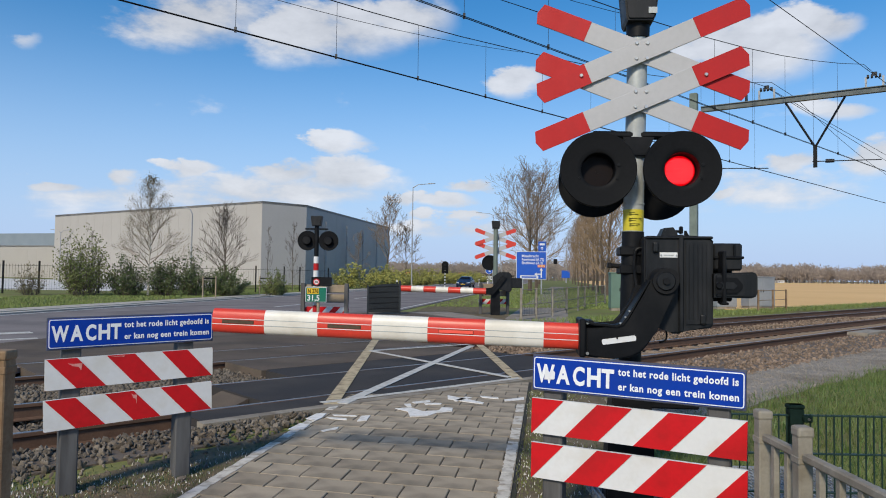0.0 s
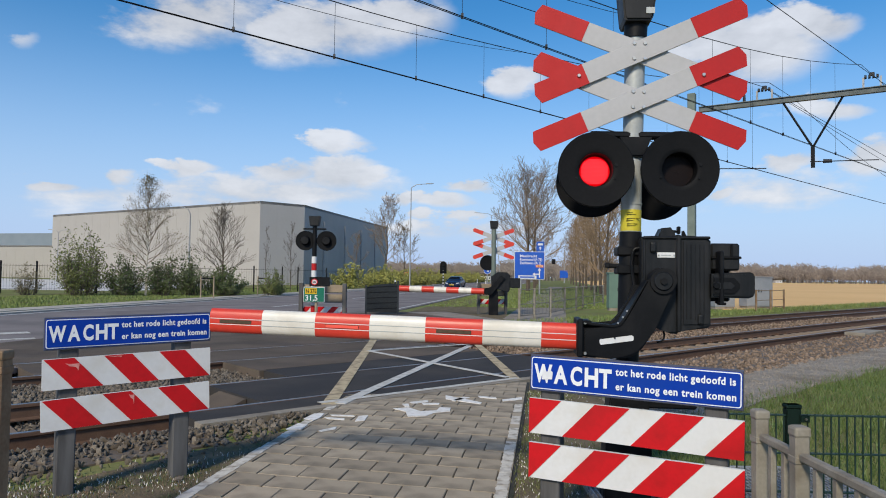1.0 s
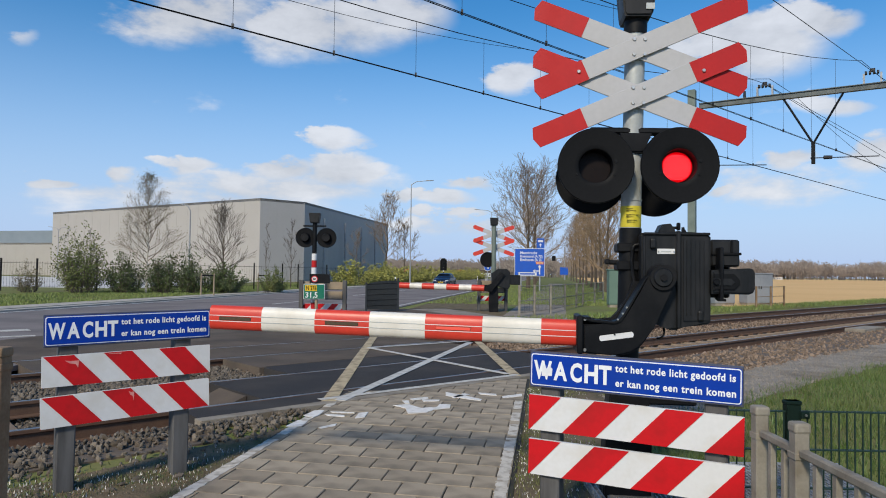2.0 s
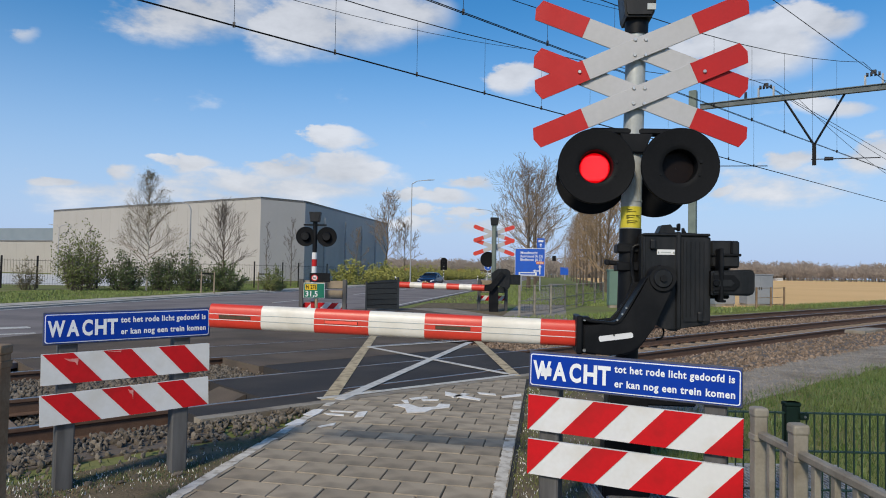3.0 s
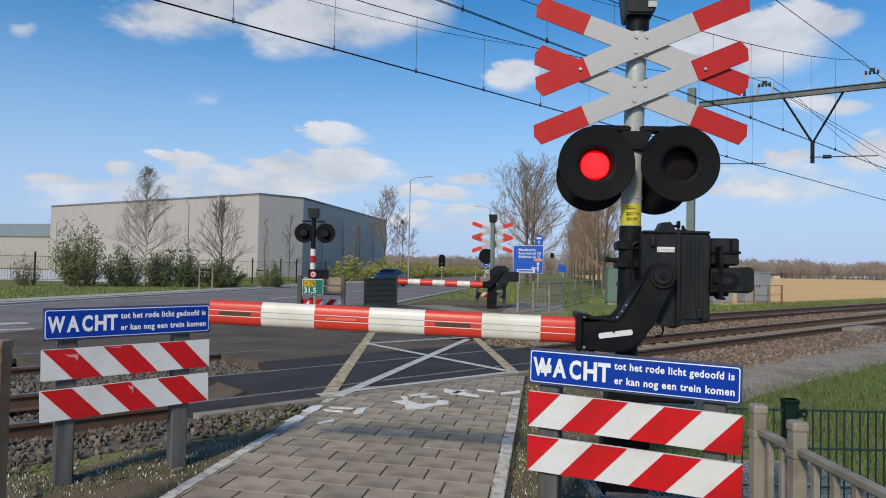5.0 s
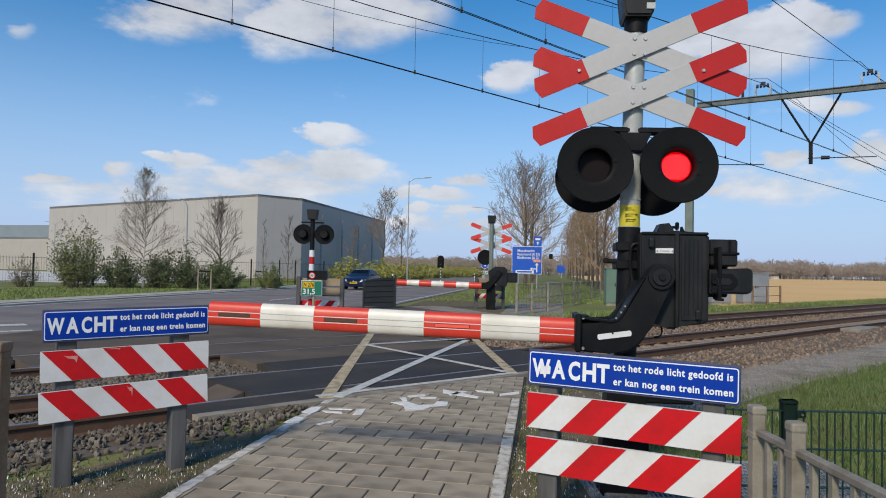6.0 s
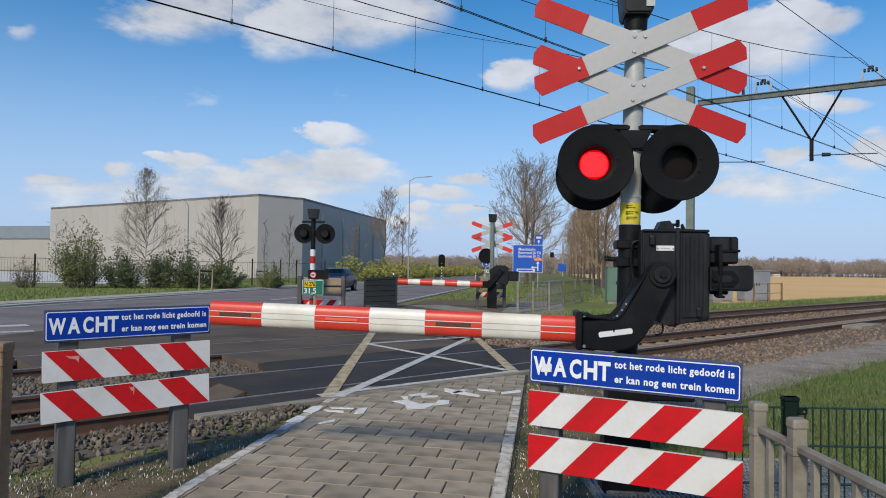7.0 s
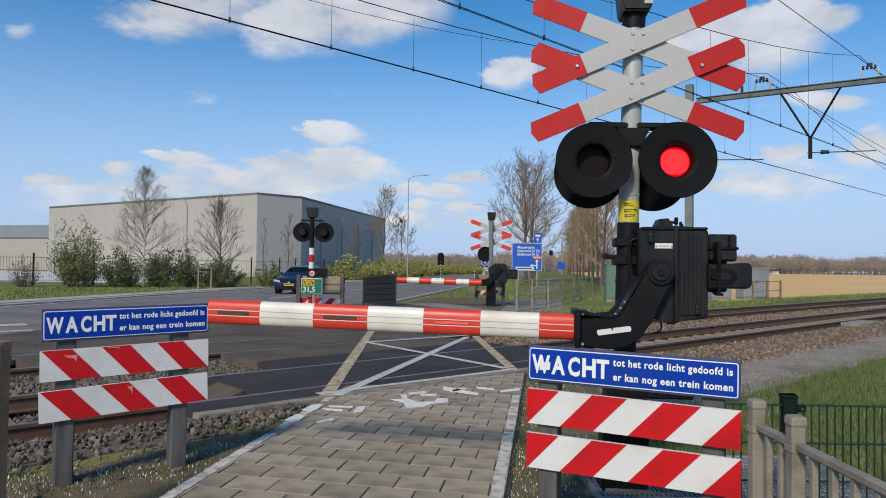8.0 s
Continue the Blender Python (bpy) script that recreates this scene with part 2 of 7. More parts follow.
MAST_GREY = mat("galvanised_mast", (0.46, 0.48, 0.47), (0.36, 0.38, 0.37), 6, 0.55, metal=0.15, fine=50, dirt=(0.14, 0.14, 0.14), dirt_amount=0.5)
GALV = mat("weathered_galvanised_steel", (0.30, 0.27, 0.215), (0.22, 0.195, 0.155), 5, 0.65, metal=0.05, fine=70, dirt=(0.13, 0.10, 0.06), dirt_amount=0.6, dirt_scale=5)
RUSTY = mat("rusty_galvanised_post", (0.30, 0.21, 0.125), (0.20, 0.12, 0.06), 6, 0.8, metal=0.1, fine=60, dirt=(0.15, 0.075, 0.03), dirt_amount=0.9, dirt_scale=5)
POST_GREY = mat("grey_recycled_plastic_post", (0.085, 0.082, 0.080), (0.055, 0.053, 0.052), 4, 0.7, fine=40, bump=0.001, stretch=(4, 4, 0.6), dirt=(0.17, 0.17, 0.17), dirt_amount=0.5)
STEEL = mat("bolt_steel", (0.55, 0.55, 0.53), (0.42, 0.42, 0.40), 20, 0.4, metal=0.7)
YELLOW = mat("yellow_notice", (0.62, 0.52, 0.03), (0.54, 0.45, 0.025), 5, 0.5)
GREEN_FENCE = mat("dark_green_coated_wire", (0.008, 0.026, 0.018), (0.012, 0.034, 0.024), 8, 0.45)
GRATE = mat("galvanised_grating", (0.36, 0.37, 0.38), (0.27, 0.28, 0.29), 5, 0.6, metal=0.3, dirt=(0.10, 0.10, 0.09), dirt_amount=0.5)
LENS_DARK = mat("dark_lamp_lens", (0.004, 0.0018, 0.0018), (0.007, 0.003, 0.003), 60, 0.5, fine=200, spec=0.15)
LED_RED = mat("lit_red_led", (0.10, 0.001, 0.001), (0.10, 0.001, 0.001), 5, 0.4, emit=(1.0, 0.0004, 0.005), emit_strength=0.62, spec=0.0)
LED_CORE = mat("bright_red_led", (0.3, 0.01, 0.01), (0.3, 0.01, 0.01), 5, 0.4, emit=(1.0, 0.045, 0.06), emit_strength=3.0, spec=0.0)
WIRE = mat("dark_copper_wire", (0.022, 0.024, 0.028), (0.03, 0.03, 0.034), 4, 0.5, metal=0.4)
PORTAL = mat("grey_green_portal_steel", (0.11, 0.13, 0.13), (0.075, 0.09, 0.09), 3, 0.6, metal=0.2, dirt=(0.2, 0.2, 0.19), dirt_amount=0.4)
POLE_GREEN = mat("grey_green_pole", (0.17, 0.21, 0.18), (0.12, 0.15, 0.13), 3, 0.65)


# ---- mesh helpers ----
def part(name, bm, material, parent=None, label="", smooth=False):
    me = bpy.data.meshes.new(name)
    bmesh.ops.recalc_face_normals(bm, faces=bm.faces)
    bm.to_mesh(me)
    bm.free()
    if smooth:
        for f in me.polygons:
            f.use_smooth = True
        me.set_sharp_from_angle(angle=radians(38))
    me.materials.append(material)
    ob = new(name, me)
    if parent is not None:
        ob.parent = parent
    if label:
        ob["label"] = label
    return ob


def empty(name, m, label, category, group=""):
    ob = new(name)
    ob.empty_display_size = 0.1
    ob.matrix_world = m
    return tagged(ob, label, category, group)


def add_box(bm, x0, x1, y0, y1, z0, z1, bevel=0.0, m=None, segments=1):
    g = bmesh.ops.create_cube(bm, size=1.0, matrix=(m or Matrix()) @ Matrix.Translation(((x0 + x1) / 2, (y0 + y1) / 2, (z0 + z1) / 2)) @ Matrix.Diagonal((abs(x1 - x0), abs(y1 - y0), abs(z1 - z0), 1)))
    if bevel:
        edges = list({e for v in g["verts"] for e in v.link_edges})
        bmesh.ops.bevel(bm, geom=edges, offset=bevel, segments=segments, affect="EDGES", profile=0.5)
    return bm


def box(*a, bevel=0.0, m=None, segments=1):
    return add_box(bmesh.new(), *a, bevel=bevel, m=m, segments=segments)


def add_tube(bm, p, q, r0, r1=None, sides=12, caps=True):
    p, q = Vector(p), Vector(q)
    d = q - p
    m = Matrix.Translation((p + q) / 2) @ d.to_track_quat("Z", "Y").to_matrix().to_4x4()
    bmesh.ops.create_cone(bm, cap_ends=caps, segments=sides, radius1=r0, radius2=r0 if r1 is None else r1, depth=d.length, matrix=m)
    return bm


def tube(p, q, r0, r1=None, sides=12):
    return add_tube(bmesh.new(), p, q, r0, r1, sides)


def add_prism(bm, outline, y0, y1, bevel=0.0, segments=2):
    """A plate with an outline in x, z, from depth y0 to y1."""
    a = [bm.verts.new((x, y0, z)) for x, z in outline]
    b = [bm.verts.new((x, y1, z)) for x, z in outline]
    n = len(a)
    faces = [bm.faces.new(a), bm.faces.new(b[::-1])]
    for i in range(n):
        faces.append(bm.faces.new((a[i], b[i], b[(i + 1) % n], a[(i + 1) % n])))
    if bevel:
        bmesh.ops.bevel(bm, geom=list({e for f in faces[:2] for e in f.edges}), offset=bevel, segments=segments, affect="EDGES")
    return bm


def prism(outline, y0, y1, bevel=0.0, segments=2):
    return add_prism(bmesh.new(), outline, y0, y1, bevel, segments)


def slab(points, z0, z1):
    """A flat slab over a polygon in x, y."""
    bm = bmesh.new()
    a = [bm.verts.new((x, y, z1)) for x, y in points]
    b = [bm.verts.new((x, y, z0)) for x, y in points]
    bm.faces.new(a)
    bm.faces.new(b[::-1])
    for i in range(len(a)):
        j = (i + 1) % len(a)
        bm.faces.new((a[i], b[i], b[j], a[j]))
    return bm


def clip_box(poly, x0, x1, z0, z1):
    for axis, lim, sign in ((0, x0, 1), (0, x1, -1), (1, z0, 1), (1, z1, -1)):
        out = []
        for i, p in enumerate(poly):
            q = poly[(i + 1) % len(poly)]
            dp, dq = sign * (p[axis] - lim), sign * (q[axis] - lim)
            if dp >= 0:
                out.append(p)
            if dp * dq < 0:
                k = dp / (dp - dq)
                out.append((p[0] + k * (q[0] - p[0]), p[1] + k * (q[1] - p[1])))
        poly = out
        if not poly:
            break
    return poly


def lettering(name, text, size, m, material, parent, align="LEFT", bold=0.0, depth=0.001, width=None, space=1.0):
    """Words in the built-in font as a mesh; m has x along the line and z out of the page."""
    cu = bpy.data.curves.new(name, "FONT")
    cu.body, cu.size, cu.align_x, cu.offset, cu.extrude = text, size, align, bold, depth
    cu.resolution_u, cu.space_character = 3, space
    tmp = new(name, cu)
    bpy.context.view_layer.update()
    me = bpy.data.meshes.new_from_object(tmp.evaluated_get(bpy.context.evaluated_depsgraph_get()))
    bpy.data.objects.remove(tmp)
    bpy.data.curves.remove(cu)
    if width:
        xs = [v.co.x for v in me.vertices]
        k = width / (max(xs) - min(xs))
        me.transform(Matrix.Diagonal((k, 1, 1, 1)))
    bm = bmesh.new()
    bm.from_mesh(me)
    bmesh.ops.remove_doubles(bm, verts=bm.verts, dist=1e-5)
    bm.to_mesh(me)
    bm.free()
    me.materials.clear()
    me.materials.append(material)
    ob = new(name, me)
    ob.parent, ob.matrix_local = parent, m
    return ob


def soup(name, verts, faces, material, smooth=False):
    me = bpy.data.meshes.new(name)
    me.from_pydata(verts, [], faces)
    me.materials.append(material)
    if smooth:
        me.polygons.foreach_set("use_smooth", [True] * len(me.polygons))
    return new(name, me)


# the railway's own directions: e along the rails, n across them, away from the eye
RAIL_ANGLE = 42.0
E_WAY = Vector((math.cos(radians(RAIL_ANGLE)), math.sin(radians(RAIL_ANGLE))))
N_WAY = Vector((-E_WAY.y, E_WAY.x))


def rw(e, n, z=None):
    p = E_WAY * e + N_WAY * n
    return (p.x, p.y) if z is None else (p.x, p.y, z)


RAIL_FRAME = pose(0, 0, 0, 0, 0, RAIL_ANGLE)
TRACKS = (7.79, 11.45)


# ---- ground, road, railway ----
CROSS_E0, CROSS_E1 = 2.75, 9.6       # the footway's deck along the rails


def ground_height(x, y):
    e, n = E_WAY.x * x + E_WAY.y * y, N_WAY.x * x + N_WAY.y * y
    h = -0.05
    d = min(max((n - 6.34) / 0.12, 0), 1) * min(max((14.2 - n) / 0.9, 0), 1)
    h -= 0.27 * d
    return h


def build_ground():
    def line(stops):
        out = []
        for a, b, s in stops:
            out += list(np.arange(a, b, s))
        return out + [stops[-1][1]]
    es = line([(-4000, -400, 900), (-400, -40, 40), (-40, -6, 2), (-6, 30, 0.6), (30, 90, 5), (90, 600, 60), (600, 4200, 900)])
    ns = line([(-4000, -400, 900), (-400, -40, 40), (-40, -4, 3), (-4, 16, 0.3), (16, 60, 4), (60, 600, 60), (600, 4200, 900)])
    verts = [(*rw(e, n), ground_height(*rw(e, n))) for n in ns for e in es]
    w = len(es)
    faces = [(j * w + i, j * w + i + 1, (j + 1) * w + i + 1, (j + 1) * w + i) for j in range(len(ns) - 1) for i in range(w - 1)]
    tagged(soup("ground", verts, faces, GRASS_GROUND, True), "grassy ground with bare patches beside the railway", "ground", kind="structure")


build_ground()


def setting(name, bm, material, label, category):
    return tagged(part(name, bm, material), label, category, kind="structure")


# main road, running away to the right of straight ahead
ROAD_TILT = math.tan(radians(9.3))


def road_x(y, side):
    """Right edge line for side 0; metres to the left of it for side > 0."""
    return -1.97 + (y - 28.9) * ROAD_TILT - side


def build_road():
    far, near = 420, -60
    for y0, y1, name in ((near, far, "road"),):
        setting(name, slab([(road_x(y0, 11.3), y0), (road_x(y0, 1.3), y0), (road_x(11, 1.3), 11), (road_x(15, -0.25), 15), (road_x(y1, -0.25), y1), (road_x(y1, 11.3), y1)], -0.10, -0.02),
                ASPHALT, "grey asphalt main road with white lines", "road")
    # light kerb strip along the far side
    setting("kerb", slab([(road_x(8, 11.75), 8), (road_x(8, 11.3), 8), (road_x(160, 11.3), 160), (road_x(160, 11.75), 160)], -0.1, 0.03),
            KERB, "pale concrete kerb strip along the road", "kerb")
    setting("trim", slab([(road_x(21, 13.9), 21), (road_x(21, 12.6), 21), (road_x(150, 12.6), 150), (road_x(150, 13.9), 150)], -0.1, -0.01),
            KERB, "pale cycle path beyond the road", "cycle path")
    for side in (0.0, 10.9):
        setting("road_line", slab([(road_x(16, side + 0.12), 16), (road_x(16, side), 16), (road_x(300, side), 300), (road_x(300, side + 0.12), 300)], -0.03, -0.012),
                PAINT_WHITE, "worn white edge line", "road line")
    for k in range(40):
        y0 = 18 + k * 6
        setting("road_line", slab([(road_x(y0, 5.6), y0), (road_x(y0, 5.48), y0), (road_x(y0 + 3, 5.48), y0 + 3), (road_x(y0 + 3, 5.6), y0 + 3)], -0.03, -0.012),
                PAINT_WHITE, "worn white dashed line", "road line")
    # stop line and turning marks before the tracks
    for e0, e1, n0, n1 in ((-2.5, 3.6, 18.2, 18.6), (-2.5, 3.4, 16.7, 16.85)):
        setting("road_line", slab([rw(e0, n0), rw(e1, n0), rw(e1, n1), rw(e0, n1)], -0.03, -0.010), PAINT_WHITE, "worn white stop line", "road line")


build_road()


def build_crossing():
    def deck(name, e0, e1, n0, n1, material, label, z1=0.0):
        setting(name, slab([rw(e0, n0), rw(e1, n0), rw(e1, n1), rw(e0, n1)], -0.3, z1), material, label, "crossing deck")
    rails = [n + s * 0.7525 for n in TRACKS for s in (-1, 1)]
    gap = 0.062
    n1, n2, n3, n4 = rails
    a, b = CROSS_E0, CROSS_E1
    deck("deck", a, b, 6.52, n1 - gap, ASPHALT_DARK, "dark asphalt strip before the rail", -0.004)
    deck("deck", 3.7, b, n1 + gap, n2 - gap, ASPHALT_DARK, "dark asphalt between the rails", -0.002)
    deck("deck", 4.9, b, n2 + gap, 9.42, ASPHALT_DARK, "dark asphalt strip behind the rail", -0.004)
    deck("deck", 4.95, b, 9.425, n3 - gap, ASPHALT_OLD, "brown weathered asphalt between the tracks", 0.0)
    deck("deck", 2.2, b, n3 + gap, n4 - gap, ASPHALT_OLD, "brown weathered asphalt between the rails", -0.003)
    deck("deck", 1.2, b, n4 + gap, 13.2, ASPHALT_OLD, "brown weathered asphalt behind the rail", -0.002)
    # road's own crossing deck, beyond the ballast gap
    for k0, k1 in ((6.3, n1 - gap), (n1 + gap, n2 - gap), (n2 + gap, n3 - gap), (n3 + gap, n4 - gap), (n4 + gap, 14.4)):
        deck("deck", -16, -1.6, k0, k1, ASPHALT_OLD, "brown weathered asphalt road deck", -0.003)
    # apron joining road and footway behind the tracks
    setting("apron", slab([rw(-1.6, 13.2), rw(9.6, 13.2), (0.9, 17.5), (0.9, 23.0), (-1.5, 27.5), (-6.0, 24)], -0.1, -0.006), ASPHALT_OLD,
            "brown weathered asphalt apron behind the tracks", "pavement")
    # concrete edging before the deck
    setting("edging", slab([rw(a - 0.05, 6.36), rw(b, 6.36), rw(b, 6.515), rw(a - 0.05, 6.515)], -0.25, 0.004), CONCRETE, "pale concrete edging of the crossing", "kerb")
    setting("edging", slab([rw(4.83, 9.35), rw(4.83, 10.6), rw(4.945, 10.6), rw(4.945, 9.35)], -0.25, 0.002), ASPHALT_OLD, "worn edge of the deck", "kerb")

    def stripe(p, q, w, material, label, z=0.008):
        p, q = Vector(p), Vector(q)
        d = (q - p).normalized()
        s = Vector((-d.y, d.x)) * w / 2
        setting("marking", slab([p - s, q - s, q + s, p + s], z - 0.006, z), material, label, "road line")
    stripe((-1.22, 7.62), (-1.47, 15.2), 0.16, PAINT_CREAM, "yellowed line on the crossing")
    stripe((1.08, 9.66), (0.80, 14.4), 0.15, PAINT_CREAM, "yellowed line on the crossing")
    stripe((-1.10, 7.66), (0.62, 14.2), 0.13, PAINT_WHITE, "worn white diagonal line", 0.010)
    stripe((-1.32, 12.95), (0.98, 9.82), 0.10, PAINT_WHITE, "worn white diagonal line", 0.012)
    stripe(rw(4.15, 6.60), rw(7.35, 6.50), 0.09, PAINT_WHITE, "worn white edge line", 0.013)
    stripe((-1.35, 12.95), (0.75, 14.6), 0.09, PAINT_WHITE, "worn white edge line", 0.014)


build_crossing()


def build_rails():
    prof = [(-0.07, -0.172), (0.07, -0.172), (0.07, -0.160), (0.012, -0.145), (0.010, -0.045), (0.036, -0.032), (0.036, -0.004), (0.030, 0.0), (-0.030, 0.0), (-0.036, -0.004), (-0.036, -0.032), (-0.010, -0.045), (-0.012, -0.145), (-0.07, -0.160)]
    for n in TRACKS:
        for s in (-1, 1):
            c = n + s * 0.7525
            bm = bmesh.new()
            e0, e1 = -90, 420
            a = [bm.verts.new((e0, c + u, z - 0.004)) for u, z in prof]
            b = [bm.verts.new((e1, c + u, z - 0.004)) for u, z in prof]
            for i in range(len(a)):
                j = (i + 1) % len(a)
                bm.faces.new((a[i], a[j], b[j], b[i]))
            bm.transform(RAIL_FRAME)
            ob = tagged(part("rail", bm, RAIL_SIDE), "rusty steel rail with a polished head", "rail", "rails")
            add = box(e0, e1, c - 0.028, c + 0.028, -0.004, -0.001)
            add.transform(RAIL_FRAME)
            part("rail_head", add, RAIL_TOP, ob, "polished running surface")


build_rails()


def build_sleepers():
    bm = bmesh.new()
    add_prism(bm, [(-0.14, 0.0), (-0.10, 0.16), (0.10, 0.16), (0.14, 0.0)], -1.28, 1.28)
    me = bpy.data.meshes.new("sleeper")
    bmesh.ops.recalc_face_normals(bm, faces=bm.faces)
    bm.to_mesh(me)
    bm.free()
    me.materials.append(SLEEPER)
    for n in TRACKS:
        for k in range(-14, 85):
            e = k * 0.6 + 0.2
            if CROSS_E0 - 0.2 < e < CROSS_E1 or -16 < e < -1.6:
                continue
            ob = new("sleeper", me)
            ob.matrix_world = Matrix.Translation((*rw(e, n), -0.345)) @ pose(0, 0, 0, 0, 0, RAIL_ANGLE)
            tagged(ob, "weathered concrete railway sleeper under the rails", "sleeper", "railway sleepers")
            if -1.6 < e < 22:
                for s in (-1, 1):
                    for u in (-0.11, 0.11):
                        c = box(-0.05, 0.05, -0.04, 0.04, 0.155, 0.205, bevel=0.012)
                        clip = part("rail_clip", c, RAIL_SIDE, ob, "rusty rail clip")
                        clip.location = (0, s * 0.7525 + u, 0)


build_sleepers()


def stones(name, count, region, size, material, label, seed):
    """Loose stones as one mesh; region returns x, y, z for a random pair."""
    rng = np.random.default_rng(seed)
    base_v = np.array([(0, 0, 1), (0.9, 0, 0.35), (0.28, 0.85, 0.4), (-0.72, 0.53, 0.45), (-0.72, -0.53, 0.3), (0.28, -0.85, 0.4), (0.72, 0.53, -0.45), (-0.28, 0.85, -0.4), (-0.9, 0, -0.4), (-0.28, -0.85, -0.45), (0.72, -0.53, -0.4), (0, 0, -0.8)])
    base_f = [(0, 1, 2), (0, 2, 3), (0, 3, 4), (0, 4, 5), (0, 5, 1), (1, 6, 2), (2, 7, 3), (3, 8, 4), (4, 9, 5), (5, 10, 1), (6, 7, 2), (7, 8, 3), (8, 9, 4), (9, 10, 5), (10, 6, 1), (11, 7, 6), (11, 8, 7), (11, 9, 8), (11, 10, 9), (11, 6, 10)]
    V, Fc = [], []
    for i in range(count):
        p = region(rng)
        if p is None:
            continue
        s = size * rng.uniform(0.6, 1.35) * np.array([rng.uniform(0.7, 1.3), rng.uniform(0.7, 1.2), rng.uniform(0.45, 0.8)])
        v = base_v * rng.uniform(0.72, 1.2, (12, 1)) * s
        R = np.array(Euler(rng.uniform(-3, 3, 3)).to_matrix())
        v = v @ R.T + np.array(p)
        o = len(V)
        V += v.tolist()
        Fc += [tuple(o + q for q in f) for f in base_f]
    return tagged(soup(name, V, Fc, material), label, "ballast", kind="stuff")


def build_ballast():
    for lo, hi in ((6.38, 14.1),):
        bm = slab([rw(-90, lo), rw(400, lo), rw(400, hi), rw(-90, hi)], -0.36, -0.235)
        setting("ballast_bed", bm, BALLAST_BED, "brown stony bed of the railway", "ballast bed")
    bm = slab([rw(-1.6, 8.64), rw(4.82, 8.64), rw(4.82, 10.60), rw(-1.6, 10.60)], -0.36, -0.135)
    setting("ballast_bed", bm, BALLAST_BED, "stony bed between the two tracks", "ballast bed")
    for e0, e1, lo in ((-6, 2.7, 5.7), (9.6, 70, 4.75)):
        bm = slab([rw(e0, lo), rw(e1, lo), rw(e1, 6.38), rw(e0, 6.38)], -0.36, -0.034)
        setting("ballast_shoulder", bm, BALLAST_BED, "brown stony shoulder of the railway", "ballast bed")

    def in_left(rng):
        e, n = rng.uniform(-1.6, 4.9), rng.uniform(4.75, 10.6)
        s = PATH_INV @ Vector((*rw(e, n), 0))
        if s.x > -PATH_WIDTH - 0.10 and n < 6.6:
            return None
        if n < 5.95 and rng.random() > 0.06 + max(0.0, n - 5.35) * 0.8:
            return None
        if n > 6.35 and e > (2.65 if n < 7.1 else 3.0 if n < 8.5 else 4.85):
            return None
        return (*rw(e, n), ground_level(n) + rng.uniform(0, 0.03))

    def ground_level(n):
        if n < 6.4:
            return -0.035
        if 8.64 < n < 10.6:
            return -0.13
        for c in TRACKS:
            if abs(n - c) < 0.7:
                return -0.245
        return -0.215

    def in_right(rng):
        e, n = CROSS_E1 + 24 * rng.random() ** 1.7, rng.uniform(4.75, 13.4)
        z = ground_level(n)
        return (*rw(e, n), z + rng.uniform(-0.01, 0.02))
    stones("ballast_stones", 20000, in_left, 0.027, BALLAST, "grey angular ballast stones between the rails", 3)

    def in_gravel(rng):
        e, n = 7.0 + 22 * rng.random() ** 1.5, rng.uniform(3.62, 4.9)
        return (*rw(e, n), -0.028)
    stones("gravel_stones", 7000, in_gravel, 0.013, GRAVEL, "loose pale gravel beside the ballast", 6)
    stones("ballast_stones", 20000, in_right, 0.032, BALLAST_BROWN, "rust-brown ballast stones along the track", 4)



# ---- footway of square tiles ----
PATH_TILT = 8.6
PATH_FRAME = Matrix.Translation((1.22, 9.51, 0)) @ pose(0, 0, 0, 0, 0, -PATH_TILT)   # origin at the far right corner, y along the path
PATH_WIDTH = 2.10
PATH_INV = PATH_FRAME.inverted()

build_ballast()


